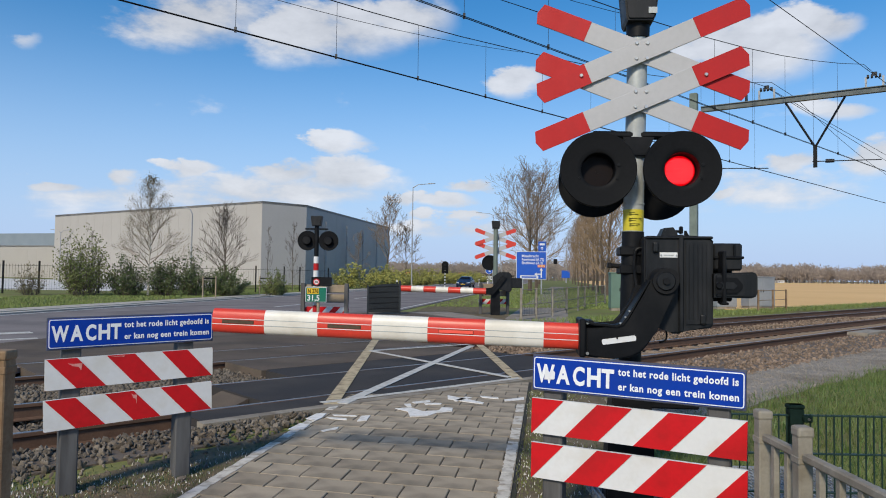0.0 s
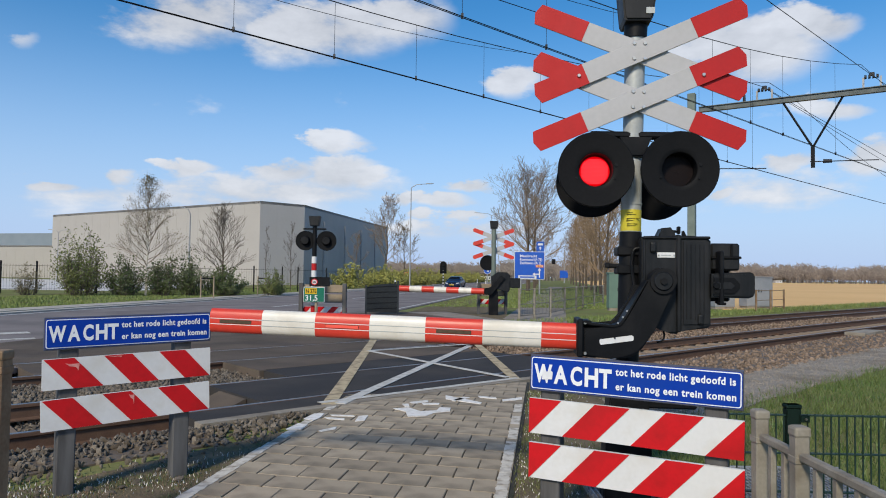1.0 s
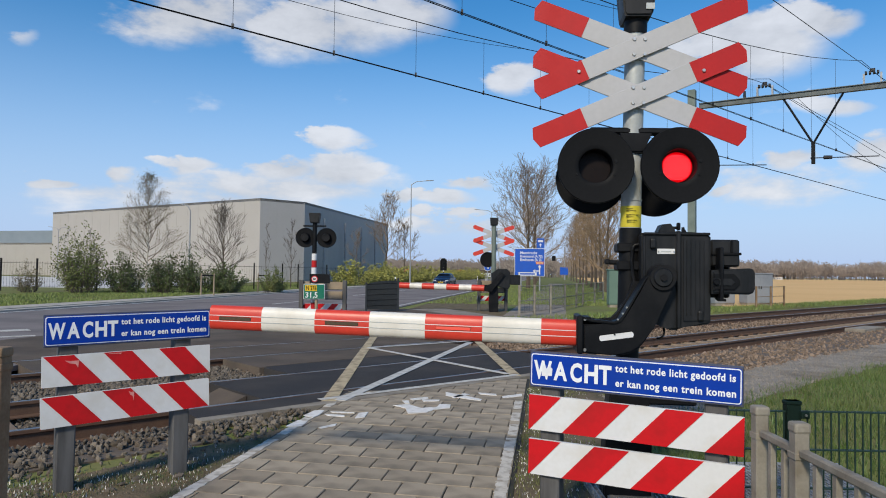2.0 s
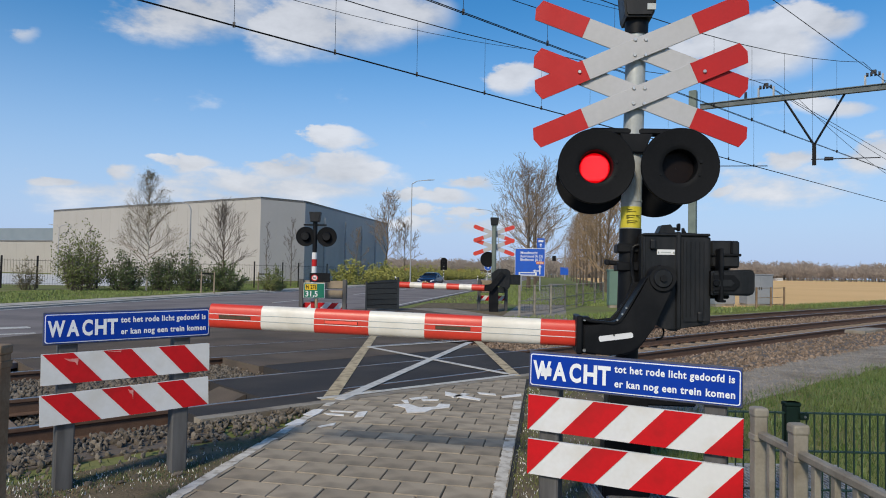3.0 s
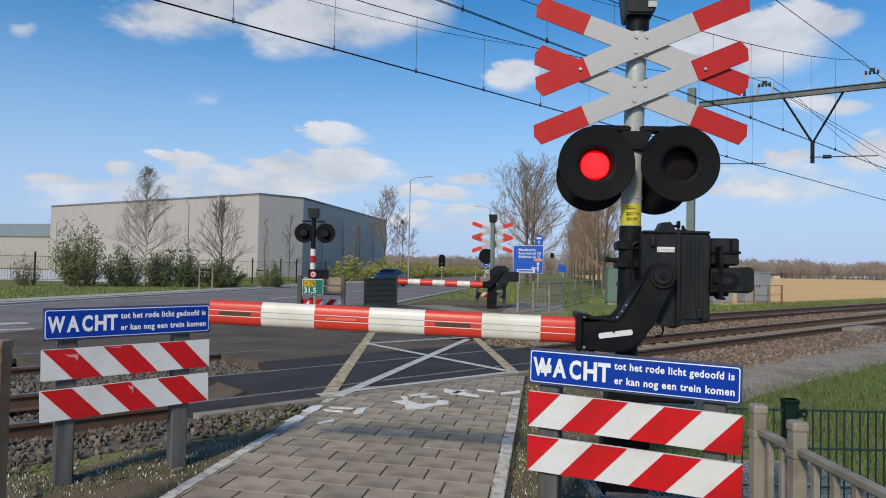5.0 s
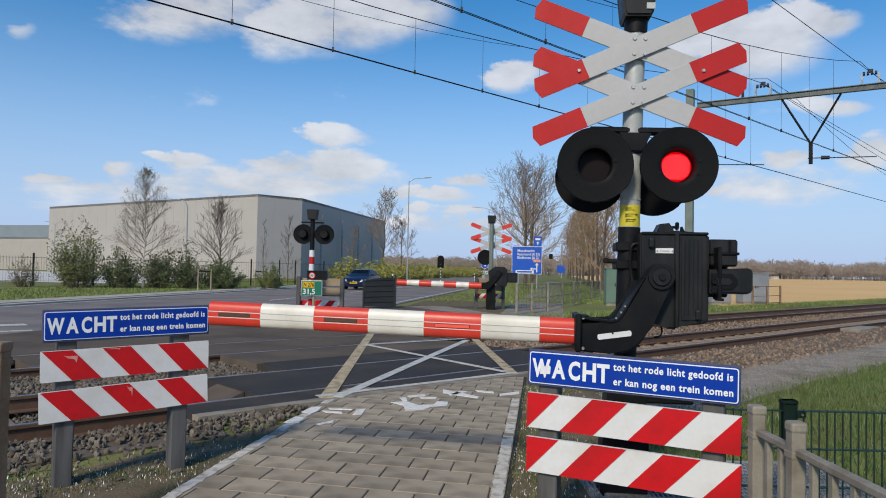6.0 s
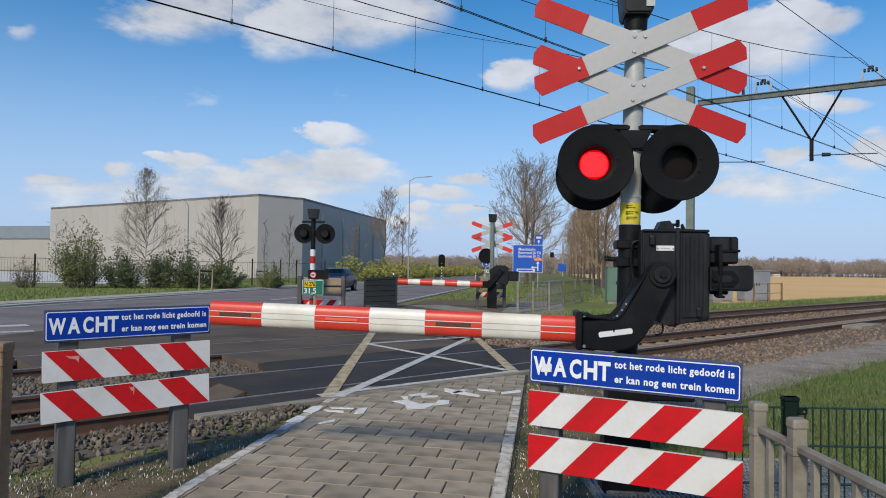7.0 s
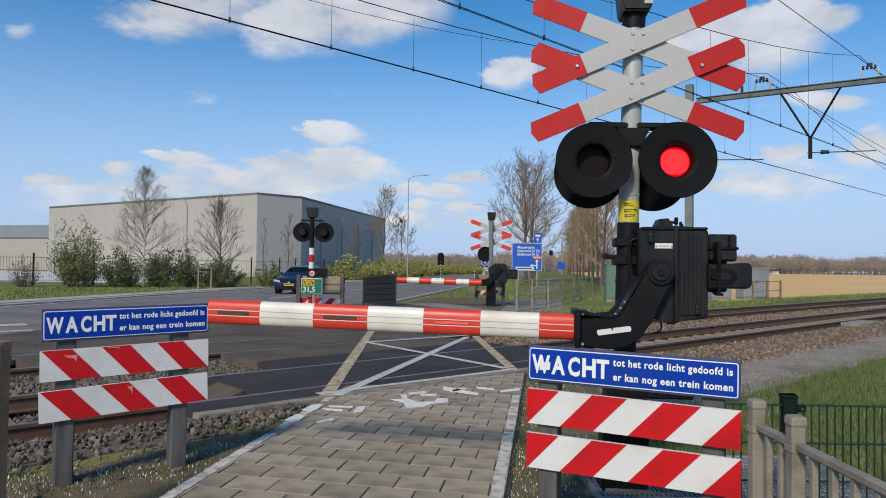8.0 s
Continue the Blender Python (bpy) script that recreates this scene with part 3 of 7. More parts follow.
def build_path():
    w = PATH_WIDTH
    # sandy bed under the tiles, cut off along the crossing's edge
    bm = slab([(-w - 0.03, -14), (0.03, -14), (0.03, 0.02), (-w - 0.03, -1.62)], -0.12, -0.014)
    bm.transform(PATH_FRAME)
    bed = setting("pavement", bm, JOINT, "footway of square grey concrete tiles", "pavement")
    tw, td, skew = 0.313, 0.2705, -0.066     # tile width, course depth, slant of the courses
    rng = random.Random(5)
    shear = Matrix(((1, 0, 0, 0), (skew, 1, 0, 0), (0, 0, 1, 0), (0, 0, 0, 1)))
    full = box(-tw / 2 + 0.004, tw / 2 - 0.004, -td / 2 + 0.004, td / 2 - 0.004, -0.045, 0.0, bevel=0.005)
    full.transform(shear)
    bmesh.ops.recalc_face_normals(full, faces=full.faces)
    me = bpy.data.meshes.new("tile")
    full.to_mesh(me)
    full.free()
    me.materials.append(TILE)

    def limit(x):
        return -0.05 + x * 1.62 / w        # the cut along the crossing
    rest_v, rest_f = [], []
    for row in range(0, 52):
        y1 = -0.0975 - row * td
        joints = [0.0] + [-(0.104 if row % 2 == 0 else 0.2605) - tw * k for k in range(7)]
        joints = [x for x in joints if x > -w + 0.04] + [-w]
        for xb, xa in zip(joints, joints[1:]):
            xc, yc = (xa + xb) / 2, y1 - td / 2 + skew * (xa + xb) / 2
            whole = xb - xa > tw - 0.01
            m = PATH_FRAME @ Matrix.Translation((xc, yc, rng.uniform(-0.0025, 0.0015))) @ pose(0, 0, 0, rng.uniform(-0.3, 0.3), rng.uniform(-0.3, 0.3), rng.uniform(-0.4, 0.4))
            hw = (xb - xa) / 2 - 0.004
            lo, hi = -td / 2 + 0.004, td / 2 - 0.004
            cut0, cut1 = limit(xa) - yc, limit(xb) - yc
            if max(cut0, cut1) < lo + 0.03:
                continue
            crossed = min(cut0, cut1) < hi + 0.02
            if row > 36:
                o = len(rest_v)
                rest_v += [tuple(m @ Vector((x, y + skew * x, z))) for z in (-0.04, 0.0) for x, y in ((-hw, lo), (hw, lo), (hw, hi), (-hw, hi))]
                rest_f += [tuple(o + i for i in f) for f in ((4, 5, 6, 7), (0, 1, 5, 4), (1, 2, 6, 5), (2, 3, 7, 6), (3, 0, 4, 7))]
            elif whole and not crossed:
                ob = new("tile", me)
                ob.parent = bed
                ob.matrix_world = m
            else:
                pts = [(-hw, lo - skew * hw), (hw, lo + skew * hw), (hw, max(min(hi + skew * hw, cut1), lo + 0.01)), (-hw, max(min(hi - skew * hw, cut0), lo + 0.01))]
                cut = part("tile", slab(pts, -0.045, 0.0), TILE, bed)
                cut.matrix_world = m
    back = tagged(soup("tiles_behind", rest_v, rest_f, TILE), "rear stretch of grey concrete tiles", kind="stuff")
    back.parent = bed
    # painted edge strips, patchy with wear
    for side, x0, x1 in (("r", -0.095, -0.012), ("l", -w + 0.0, -w + 0.085)):
        y = -1.75 if side == "r" else -2.3
        while y > -9:
            length = rng.uniform(0.10, 0.24)
            if rng.random() < 0.90:
                def ragged(x):
                    return [(x + rng.uniform(-0.007, 0.007), y - length * k / 4) for k in range(5)]
                bm = slab(ragged(x0) + ragged(x1)[::-1], 0.0, 0.003)
                bm.transform(PATH_FRAME)
                setting("marking", bm, PAINT_FAINT, "worn white edge line on the tiles", "road line")
            y -= length + 0.004

    def scrap(points, label="worn remains of a white painted bicycle mark"):
        setting("marking", slab(points, 0.001, 0.0075), PAINT_MARK, label, "road line")
    # remains of painted symbols
    scrap([(-0.49, 7.42), (-0.33, 7.49), (-0.19, 7.29), (-0.02, 7.35), (0.01, 7.52), (0.13, 7.50), (0.12, 7.32), (-0.05, 7.22), (-0.13, 7.06), (-0.31, 7.00), (-0.35, 7.27)])
    scrap([(-0.41, 7.69), (-0.34, 7.71), (-0.32, 7.54), (-0.37, 7.54)])
    scrap([(-0.33, 7.81), (-0.13, 7.94), (-0.12, 7.85), (-0.29, 7.72)])
    scrap([(-0.19, 7.77), (0.01, 7.77), (-0.00, 7.70), (-0.17, 7.66)])
    scrap([(0.08, 8.28), (0.29, 8.07), (0.49, 7.84), (0.47, 7.75), (0.20, 7.94), (0.08, 8.04)])
    scrap([(0.29, 8.20), (0.37, 8.15), (0.18, 7.90), (0.15, 7.93)])
    scrap([(0.47, 8.27), (0.68, 8.19), (0.68, 8.09), (0.49, 8.17)])
    scrap([(0.74, 8.04), (0.99, 8.22), (0.98, 8.08), (0.74, 7.94)])
    scrap([(-1.15, 6.93), (-0.94, 6.88), (-0.93, 6.81), (-1.10, 6.85)])
    scrap([(-0.81, 7.00), (-0.72, 7.05), (-0.73, 6.80), (-0.82, 6.75)])
    scrap([(-1.10, 6.33), (-0.96, 6.50), (-0.96, 6.41), (-1.07, 6.30)])
    scrap([(-1.41, 6.37), (-1.35, 6.63), (-1.25, 6.57), (-1.27, 6.38)])
    scrap([(-1.34, 6.84), (-1.28, 7.10), (-1.18, 7.11), (-1.19, 6.90), (-1.23, 6.75)])
    scrap([(-1.11, 7.06), (-0.87, 7.03), (-0.85, 6.99), (-1.08, 7.00)])


# ---- signs at the footway ----
def stripes(board, length, height, z, slope, width, offset, first_red, y):
    x = -length
    k = 0
    red = first_red
    pos = offset
    while pos < length + abs(slope):
        if red:
            poly = [(pos, z - height / 2), (pos + width, z - height / 2), (pos + width + slope, z + height / 2), (pos + slope, z + height / 2)]
            c = clip_box(poly, 0.0, length, z - height / 2 + 0.001, z + height / 2 - 0.001)
            if len(c) > 2:
                part("stripe", prism(c, y - 0.002, y), RED, board, "diagonal red stripe")
        red = not red
        pos += width


def spaced_word(text, x, z, height, width, parent, bold):
    """Heavy sans letters, each fitted to its own width, with clear gaps between them."""
    up = pose(0, 0, 0, 90, 0, 0)
    shares = {"W": 1.38, "A": 1.02, "C": 0.86, "H": 0.98, "T": 0.90}
    gap = 0.14
    unit = width / (sum(shares[c] for c in text) + gap * (len(text) - 1))
    for c in text:
        lettering("letter", c, height / 0.70, Matrix.Translation((x, -0.0115, z)) @ up, SIGN_TEXT, parent, bold=bold, width=shares[c] * unit)
        x += (shares[c] + gap) * unit


def wait_sign(x0, y0, x1, y1, zs, tilts, h, posts, slope, label, scratched):
    length = math.hypot(x1 - x0, y1 - y0)
    yaw = math.degrees(math.atan2(y1 - y0, x1 - x0))
    top = empty("warning_sign", Matrix.Translation((x0, y0, 0)) @ pose(0, 0, 0, 0, 0, yaw), label, "sign", "signs at the footway")
    for i, p in enumerate(posts):
        part("post", box(p - 0.056, p + 0.056, 0.02, 0.13, -0.3, zs[0] + 0.02, bevel=0.008), POST_GREY, top, "grey recycled plastic post")

    def hung(ob, z, tilt):
        ob.matrix_local = Matrix.Translation((length / 2, 0, z)) @ pose(0, 0, 0, 0, -tilt, 0) @ Matrix.Translation((-length / 2, 0, 0))
        return ob
    a = 0.008
    e = length - a
    k = h / 2
    panel = hung(part("sign_panel", box(a - 0.006, e + 0.006, -0.004, 0.016, -k - 0.010, k + 0.010, bevel=0.004), GALV_DARK, top, "aluminium sign panel"), zs[0], tilts[0])

    def plate(name, b, r, y, m, text):
        corners = []
        for cx, cz, q in ((e - b - r, k - b - r, 0), (a + b + r, k - b - r, 90), (a + b + r, -k + b + r, 180), (e - b - r, -k + b + r, 270)):
            corners += [(cx + r * math.cos(radians(q + u)), cz + r * math.sin(radians(q + u))) for u in (0, 30, 60, 90)]
        part(name, prism(corners, y, y + 0.003), m, panel, text)
    plate("sign_edge", 0.0, 0.016, -0.0072, BLUE, "blue rim of the sign")
    plate("sign_face", 0.004, 0.014, -0.0088, SIGN_TEXT, "white border of the sign")
    plate("sign_field", 0.0095, 0.011, -0.0104, BLUE, "blue sign face")
    up = pose(0, 0, 0, 90, 0, 0)
    spaced_word("WACHT", 0.030 * length, -0.048, 0.098, 0.385 * length, panel, 0.0052)
    for text, z in (("tot het rode licht gedoofd is", 0.024), ("er kan nog een trein komen", -0.055)):
        lettering("word", text, 0.054, Matrix.Translation((0.432 * length, -0.0115, z)) @ up, SIGN_TEXT, panel, bold=0.0016, width=0.535 * length, space=1.12)
    if scratched:
        part("sticker", prism([(0.075, -0.035), (0.135, -0.03), (0.138, 0.01), (0.115, 0.028), (0.105, 0.008), (0.082, 0.03), (0.078, 0)], -0.0145, -0.0105), STICKER, panel, "torn white sticker")
    for i, zb in enumerate(zs[1:]):
        board = hung(part("board", box(0.0, length, -0.006, 0.014, -0.1, 0.1), WHITE, top, "white board with diagonal red stripes"), zb, tilts[i + 1])
        if slope > 0:
            stripes(board, length, 0.2, 0.0, 0.160 * length, 0.1665 * length, (0.004 - 0.1665) * length, True, -0.008)
        else:
            stripes(board, length, 0.2, 0.0, -0.165 * length, 0.165 * length, (0.170 - 0.330) * length, True, -0.008)
            # reflected glare on the sheeting, laid on as thin pale plates
            glare_spots = ((0.16, 0.045, 0.085, 0.055), (0.40, 0.088, 0.09, 0.012)) if i == 0 else ((0.505, 0.05, 0.035, 0.075),)
            for fx, fz, w, hh in glare_spots:
                c = fx * length
                part("scar", prism([(c - w / 2, fz + hh * 0.4), (c - w * 0.1, fz + hh * 0.28), (c + w / 2, fz + hh * 0.3), (c + w * 0.42, fz - hh * 0.55), (c + w * 0.25, fz - hh * 0.1), (c - w * 0.15, fz + hh * 0.02)], -0.0118, -0.0098), GLARE, board, "pale glare patch painted on the board")
    return top


# red sheeting with the glare of reflected light painted into its colour
GLARE = mat("glare_on_red_sheeting", (0.74, 0.42, 0.38), (0.60, 0.10, 0.09), 28, 0.4, fine=90, contrast=0.5)
GALV_DARK = mat("dull_aluminium", (0.10, 0.11, 0.16), (0.07, 0.08, 0.12), 5, 0.5, metal=0.4)


# ---- signal mast ----
def disc(bm, cx, y, cz, r, depth, sides=40):
    """A dished round plate facing -y."""
    rings = [(r, y + depth), (r, y + 0.004), (r * 0.985, y), (r * 0.45, y + 0.012)]
    loops = []
    for rad, yy in rings:
        loops.append([bm.verts.new((cx + rad * math.cos(2 * math.pi * i / sides), yy, cz + rad * math.sin(2 * math.pi * i / sides))) for i in range(sides)])
    for a, b in zip(loops, loops[1:]):
        for i in range(sides):
            j = (i + 1) % sides
            bm.faces.new((a[i], a[j], b[j], b[i]))
    bm.faces.new(loops[0][::-1])
    bm.faces.new(loops[-1])
    return bm


LAMPS = ((-0.258, 2.133), (0.265, 2.145))
LENS_DEPTH = 0.10                # the lenses sit back in round tunnels
SIGNAL_POSE = Matrix.Translation((1.222, 4.52, 0)) @ pose(0, 0, 0, 0, 1.2, -6)


def lamp_shield(cx, y, cz, r, hole, depth, sides=48):
    """A round shield facing -y with a tunnel in its middle."""
    bm = bmesh.new()
    rings = [(r, y + 0.028), (r, y + 0.005), (r - 0.004, y), (hole + 0.03, y + 0.010), (hole + 0.008, y + 0.010), (hole, y + 0.016), (hole - 0.004, y + depth), (hole + 0.014, y + depth), (hole + 0.014, y + 0.03)]
    loops = [[bm.verts.new((cx + q * math.cos(2 * math.pi * i / sides), yy, cz + q * math.sin(2 * math.pi * i / sides))) for i in range(sides)] for q, yy in rings]
    for a, b in zip(loops, loops[1:] + loops[:1]):
        for i in range(sides):
            j = (i + 1) % sides
            bm.faces.new((a[i], a[j], b[j], b[i]))
    return bm


def lamp_head(parent, cx, y, cz):
    head = part("lamp_head", lamp_shield(cx, y, cz, 0.243, 0.109, LENS_DEPTH + 0.02), BLACK_DEEP, parent, "round black lamp shield", True)
    back = bmesh.new()
    add_tube(back, (cx, y + LENS_DEPTH + 0.021, cz), (cx, y + LENS_DEPTH + 0.10, cz), 0.135, 0.10, 24)
    part("lamp_back", back, BLACK_DEEP, head, smooth=True)
    lens = bmesh.new()
    add_tube(lens, (cx, y + LENS_DEPTH + 0.004, cz), (cx, y + LENS_DEPTH + 0.02, cz), 0.104, sides=32)
    part("lens", lens, LENS_DARK, head, "unlit dark red lens")
    part("lens_boss", tube((cx + 0.004, y + LENS_DEPTH + 0.0022, cz), (cx + 0.004, y + LENS_DEPTH + 0.005, cz), 0.013, sides=12), LENS_DARK, head)
    for a in (14, 205, 335):
        p = (cx + 0.130 * math.cos(radians(a)), cz + 0.130 * math.sin(radians(a)))
        part("screw", tube((p[0], y + 0.004, p[1]), (p[0], y + 0.02, p[1]), 0.011 if a == 14 else 0.007, sides=10), BLACK, head)
    return head


def signal_mast():
    top = empty("crossing_signal", SIGNAL_POSE, "grey and black signal mast with double cross and twin lamps", "signal")
    part("mast", tube((0, 0, 1.74), (0, 0, 3.10), 0.066, sides=24), MAST_GREY, top, "galvanised upper mast", True)
    part("mast_foot", tube((0, 0, -0.3), (0, 0, 1.75), 0.072, sides=24), BLACK, top, "black painted lower mast", True)
    part("mast_base", prism([(-0.15, -0.3), (0.16, -0.3), (0.15, 0.42), (0.11, 0.80), (-0.11, 0.80), (-0.14, 0.42)], -0.10, 0.12, 0.012), BLACK, top, "black base casing of the mast")
    bm = bmesh.new()
    add_tube(bm, (0, 0, 3.045), (0, 0, 3.15), 0.076, 0.078, 20)
    part("collar", bm, BLACK, top, smooth=True)
    bell = prism([(-0.082, 3.135), (0.082, 3.135), (0.094, 3.16), (0.124, 3.42), (0.09, 3.47), (-0.09, 3.47), (-0.124, 3.42), (-0.094, 3.16)], -0.12, 0.12, 0.012)
    part("bell_housing", bell, BLACK_HOUSING, top, "black bell housing")
    part("label_plate", box(0.045, 0.10, -0.127, -0.121, 3.175, 3.215), MAST_GREY, top)
    # double cross
    for z in (2.932, 2.612):
        for s, y in ((1, -0.105), (-1, -0.085)):
            m = pose(0.012, y, z, 0, -23.8 if s > 0 else 21.0, 0)
            arm = part("cross_arm", arm_plate(0.734, 0.069, 0.0, 0.012), CROSS_WHITE, top, "white cross arm with red ends")
            arm.matrix_local = m
            for end in (-1, 1):
                x0, x1 = (0.376, 0.7345)
                pts = [(x0, -0.0695), (x1 - 0.024, -0.0695), (x1, 0.0), (x1 - 0.024, 0.0695), (x0, 0.0695)]
                pts = [(x * end, zz) for x, zz in pts]
                part("red_end", prism(pts, -0.0025, -0.0002), RED_FADED, arm, "red end of the cross arm")
            if s == 1:
                for bx in (-0.034, 0.034):
                    for bz in (-0.05, 0.05):
                        a = radians(23.8)
                        p = (bx * math.cos(a) + bz * math.sin(a), bz * math.cos(a) - bx * math.sin(a))
                        part("bolt", bolt(p[0], -0.001, p[1], 0.013), STEEL, arm)
        part("bracket", box(-0.08, 0.08, -0.075, 0.075, z - 0.02, z + 0.02, bevel=0.004), MAST_GREY, top)
    for bx, bz in ((-0.375, 2.765), (0.42, 2.775)):
        part("bolt", bolt(bx, -0.112, bz, 0.013), STEEL, top)
    # lamp beam and heads
    part("lamp_beam", box(-0.29, 0.29, -0.06, 0.02, 2.368, 2.412, bevel=0.012), BLACK, top, "black cross beam")
    part("lamp_bracket", prism([(-0.095, 2.37), (0.11, 2.37), (0.095, 2.335), (0.060, 2.24), (-0.045, 2.24), (-0.075, 2.335)], -0.09, 0.05, 0.01), BLACK, top)
    for cx, cz in LAMPS:
        lamp_head(top, cx, -0.20, cz)
        part("lamp_stem", tube((cx * 0.9, -0.03, 2.37), (cx, -0.10, cz + 0.10), 0.022), BLACK, top)
    for cx, y, cz in ((-0.245, 0.20, 2.10), (0.205, 0.30, 2.10)):
        bm = disc(bmesh.new(), 0, 0, 0, 0.243, 0.03)
        bm.transform(pose(cx, y, cz, 0, 0, 180))
        part("rear_lamp_head", bm, BLACK_DEEP, top, "round black lamp shield facing away", True)
        part("rear_lamp_stem", tube((cx * 0.8, 0.02, 2.37), (cx, y - 0.02, cz + 0.05), 0.022), BLACK, top)
    # yellow notice wrapped round the mast
    bm = bmesh.new()
    add_tube(bm, (0, 0, 1.755), (0, 0, 1.895), 0.0672, sides=24, caps=False)
    bmesh.ops.delete(bm, geom=[v for v in bm.verts if v.co.y > 0.02], context="VERTS")
    part("notice", bm, YELLOW, top, "yellow notice with small dark print", True)
    for i, (z, a, b) in enumerate(((1.875, -0.04, 0.0), (1.862, -0.04, 0.02), (1.835, -0.04, 0.015), (1.835, 0.022, 0.045), (1.822, -0.04, 0.005), (1.80, -0.035, 0.03), (1.788, -0.035, 0.02))):
        part("print_bar", box(a, b, -0.0705, -0.060, z - 0.0009, z + 0.0009), BLACK, top)
    for z in (1.93,):
        part("clamp", tube((0, 0, z), (0, 0, z + 0.01), 0.07, sides=24), MAST_GREY, top)
    return top


def bolt(x, y, z, r):
    bm = bmesh.new()
    add_tube(bm, (x, y, z), (x, y - 0.008, z), r, r * 0.75, 12)
    return bm


def arm_plate(half, w, y, t):
    c = 0.024
    pts = [(-half, 0.0), (-half + c, -w), (half - c, -w), (half, 0.0), (half - c, w), (-half + c, w)]
    return prism(pts, y, y + t, 0.002, 1)


# ---- barrier ----
BARRIER_POSE = Matrix.Translation((1.275, 4.52, 0)) @ pose(0, 0, 0, 0, 0, -6)
BOOM_A, BOOM_B = Vector((0.886, 4.36, 1.068)), Vector((-1.57, 4.74, 1.115))

BOOM_LAMPS = []                  # poses of the strip lamps, from the mast outwards


def barrier():
    top = empty("crossing_barrier", BARRIER_POSE, "lowered red and white barrier boom with a black drive housing", "barrier")
    y0, y1 = -0.20, 0.14
    body = part("housing", prism([(0.024, 1.16), (0.106, 1.133), (0.19, 1.118), (0.20, 1.098), (0.241, 1.095), (0.262, 1.128), (0.432, 1.138), (0.446, 1.155), (0.447, 1.683), (0.428, 1.702), (0.25, 1.708), (0.035, 1.706), (0.022, 1.692)], y0, y1, 0.014), BLACK_HOUSING, top, "black drive housing")
    part("housing_door", prism([(0.268, 1.150), (0.424, 1.156), (0.434, 1.168), (0.434, 1.672), (0.424, 1.684), (0.268, 1.688)], y0 - 0.010, y0 + 0.01, 0.008), BLACK_HOUSING, body, "grained side cover of the housing")
    part("housing_rib", box(0.232, 0.262, y0 - 0.018, y1 + 0.012, 1.108, 1.722, bevel=0.007), BLACK_HOUSING, body)
    part("housing_rib", box(0.030, 0.044, y0 - 0.008, y0 + 0.01, 1.42, 1.69, bevel=0.003), BLACK_HOUSING, body)
    part("rim_strip", box(0.03, 0.44, y0 - 0.014, y1 + 0.01, 1.694, 1.712, bevel=0.006), BLACK_HOUSING, body, "folded top rim")
    for x in (0.292, 0.318, 0.345, 0.372, 0.398):
        part("housing_rib", box(x, x + 0.006, y0 - 0.0125, y0, 1.19, 1.66, bevel=0.002), BLACK_HOUSING, body)
    part("lid_hinge", prism([(0.140, 1.705), (0.151, 1.735), (0.168, 1.771), (0.224, 1.777), (0.25, 1.742), (0.258, 1.705)], -0.10, 0.05, 0.012), BLACK_HOUSING, body)
    part("latch", tube((0.19, -0.05, 1.752), (0.285, -0.05, 1.752), 0.009, sides=8), BLACK, body)
    part("latch", box(0.272, 0.292, -0.07, -0.03, 1.735, 1.785, bevel=0.006), BLACK, body)
    part("latch", prism([(0.300, 1.70), (0.303, 1.755), (0.314, 1.757), (0.326, 1.722), (0.386, 1.722), (0.388, 1.70)], -0.07, -0.04, 0.003), BLACK, body)
    part("type_plate", box(0.116, 0.226, y0 - 0.005, y0, 1.575, 1.609, bevel=0.002), WHITE, body, "pale type plate with worn print")
    for x in (0.124, 0.218):
        part("rivet", bolt(x, y0 - 0.005, 1.592, 0.005), STEEL, body)
    part("print_bar", box(0.14, 0.20, y0 - 0.0065, y0 - 0.004, 1.588, 1.594), MAST_GREY, body)
    for x, z in ((0.090, 1.64), (0.379, 1.191)):
        part("boss", box(x - 0.018, x + 0.018, y0 - 0.024, y0 + 0.01, z - 0.033, z + 0.033, bevel=0.011, segments=2), BLACK_HOUSING, body)
    # counterweight frames
    cw = part("counterweight", box(0.455, 0.633, -0.16, 0.02, 1.50, 1.672, bevel=0.012), BLACK_HOUSING, top, "black counterweight block")
    part("counterweight_rib", box(0.484, 0.506, -0.262, -0.14, 1.29, 1.62, bevel=0.006), BLACK, cw)
    part("counterweight_rib", box(0.455, 0.640, -0.172, 0.03, 1.573, 1.590, bevel=0.004), BLACK, cw)
    part("counterweight_rib", box(0.575, 0.590, -0.170, 0.0, 1.59, 1.665, bevel=0.003), BLACK, cw)
    part("counterweight_back", box(0.455, 0.615, -0.02, 0.05, 1.30, 1.52, bevel=0.01), BLACK, cw)
    lw = part("counterweight", prism([(0.44, 1.330), (0.662, 1.328), (0.688, 1.338), (0.700, 1.362), (0.700, 1.462), (0.690, 1.484), (0.668, 1.491), (0.44, 1.478)], -0.24, -0.12, 0.012), BLACK_HOUSING, top, "black counterweight arm")
    part("counterweight_rib", prism([(0.445, 1.353), (0.572, 1.353), (0.606, 1.388), (0.606, 1.416), (0.572, 1.455), (0.445, 1.455)], -0.252, -0.239, 0.008), BLACK, lw)
    part("counterweight_rib", prism([(0.445, 1.382), (0.55, 1.382), (0.572, 1.404), (0.55, 1.426), (0.445, 1.426)], -0.260, -0.251, 0.004), BLACK_HOUSING, lw)
    part("nut", bolt(0.462, -0.26, 1.404, 0.022), BLACK, lw)
    part("guide_rod", tube((0.455, -0.1, 1.20), (0.455, -0.1, 1.40), 0.009), BLACK, top)
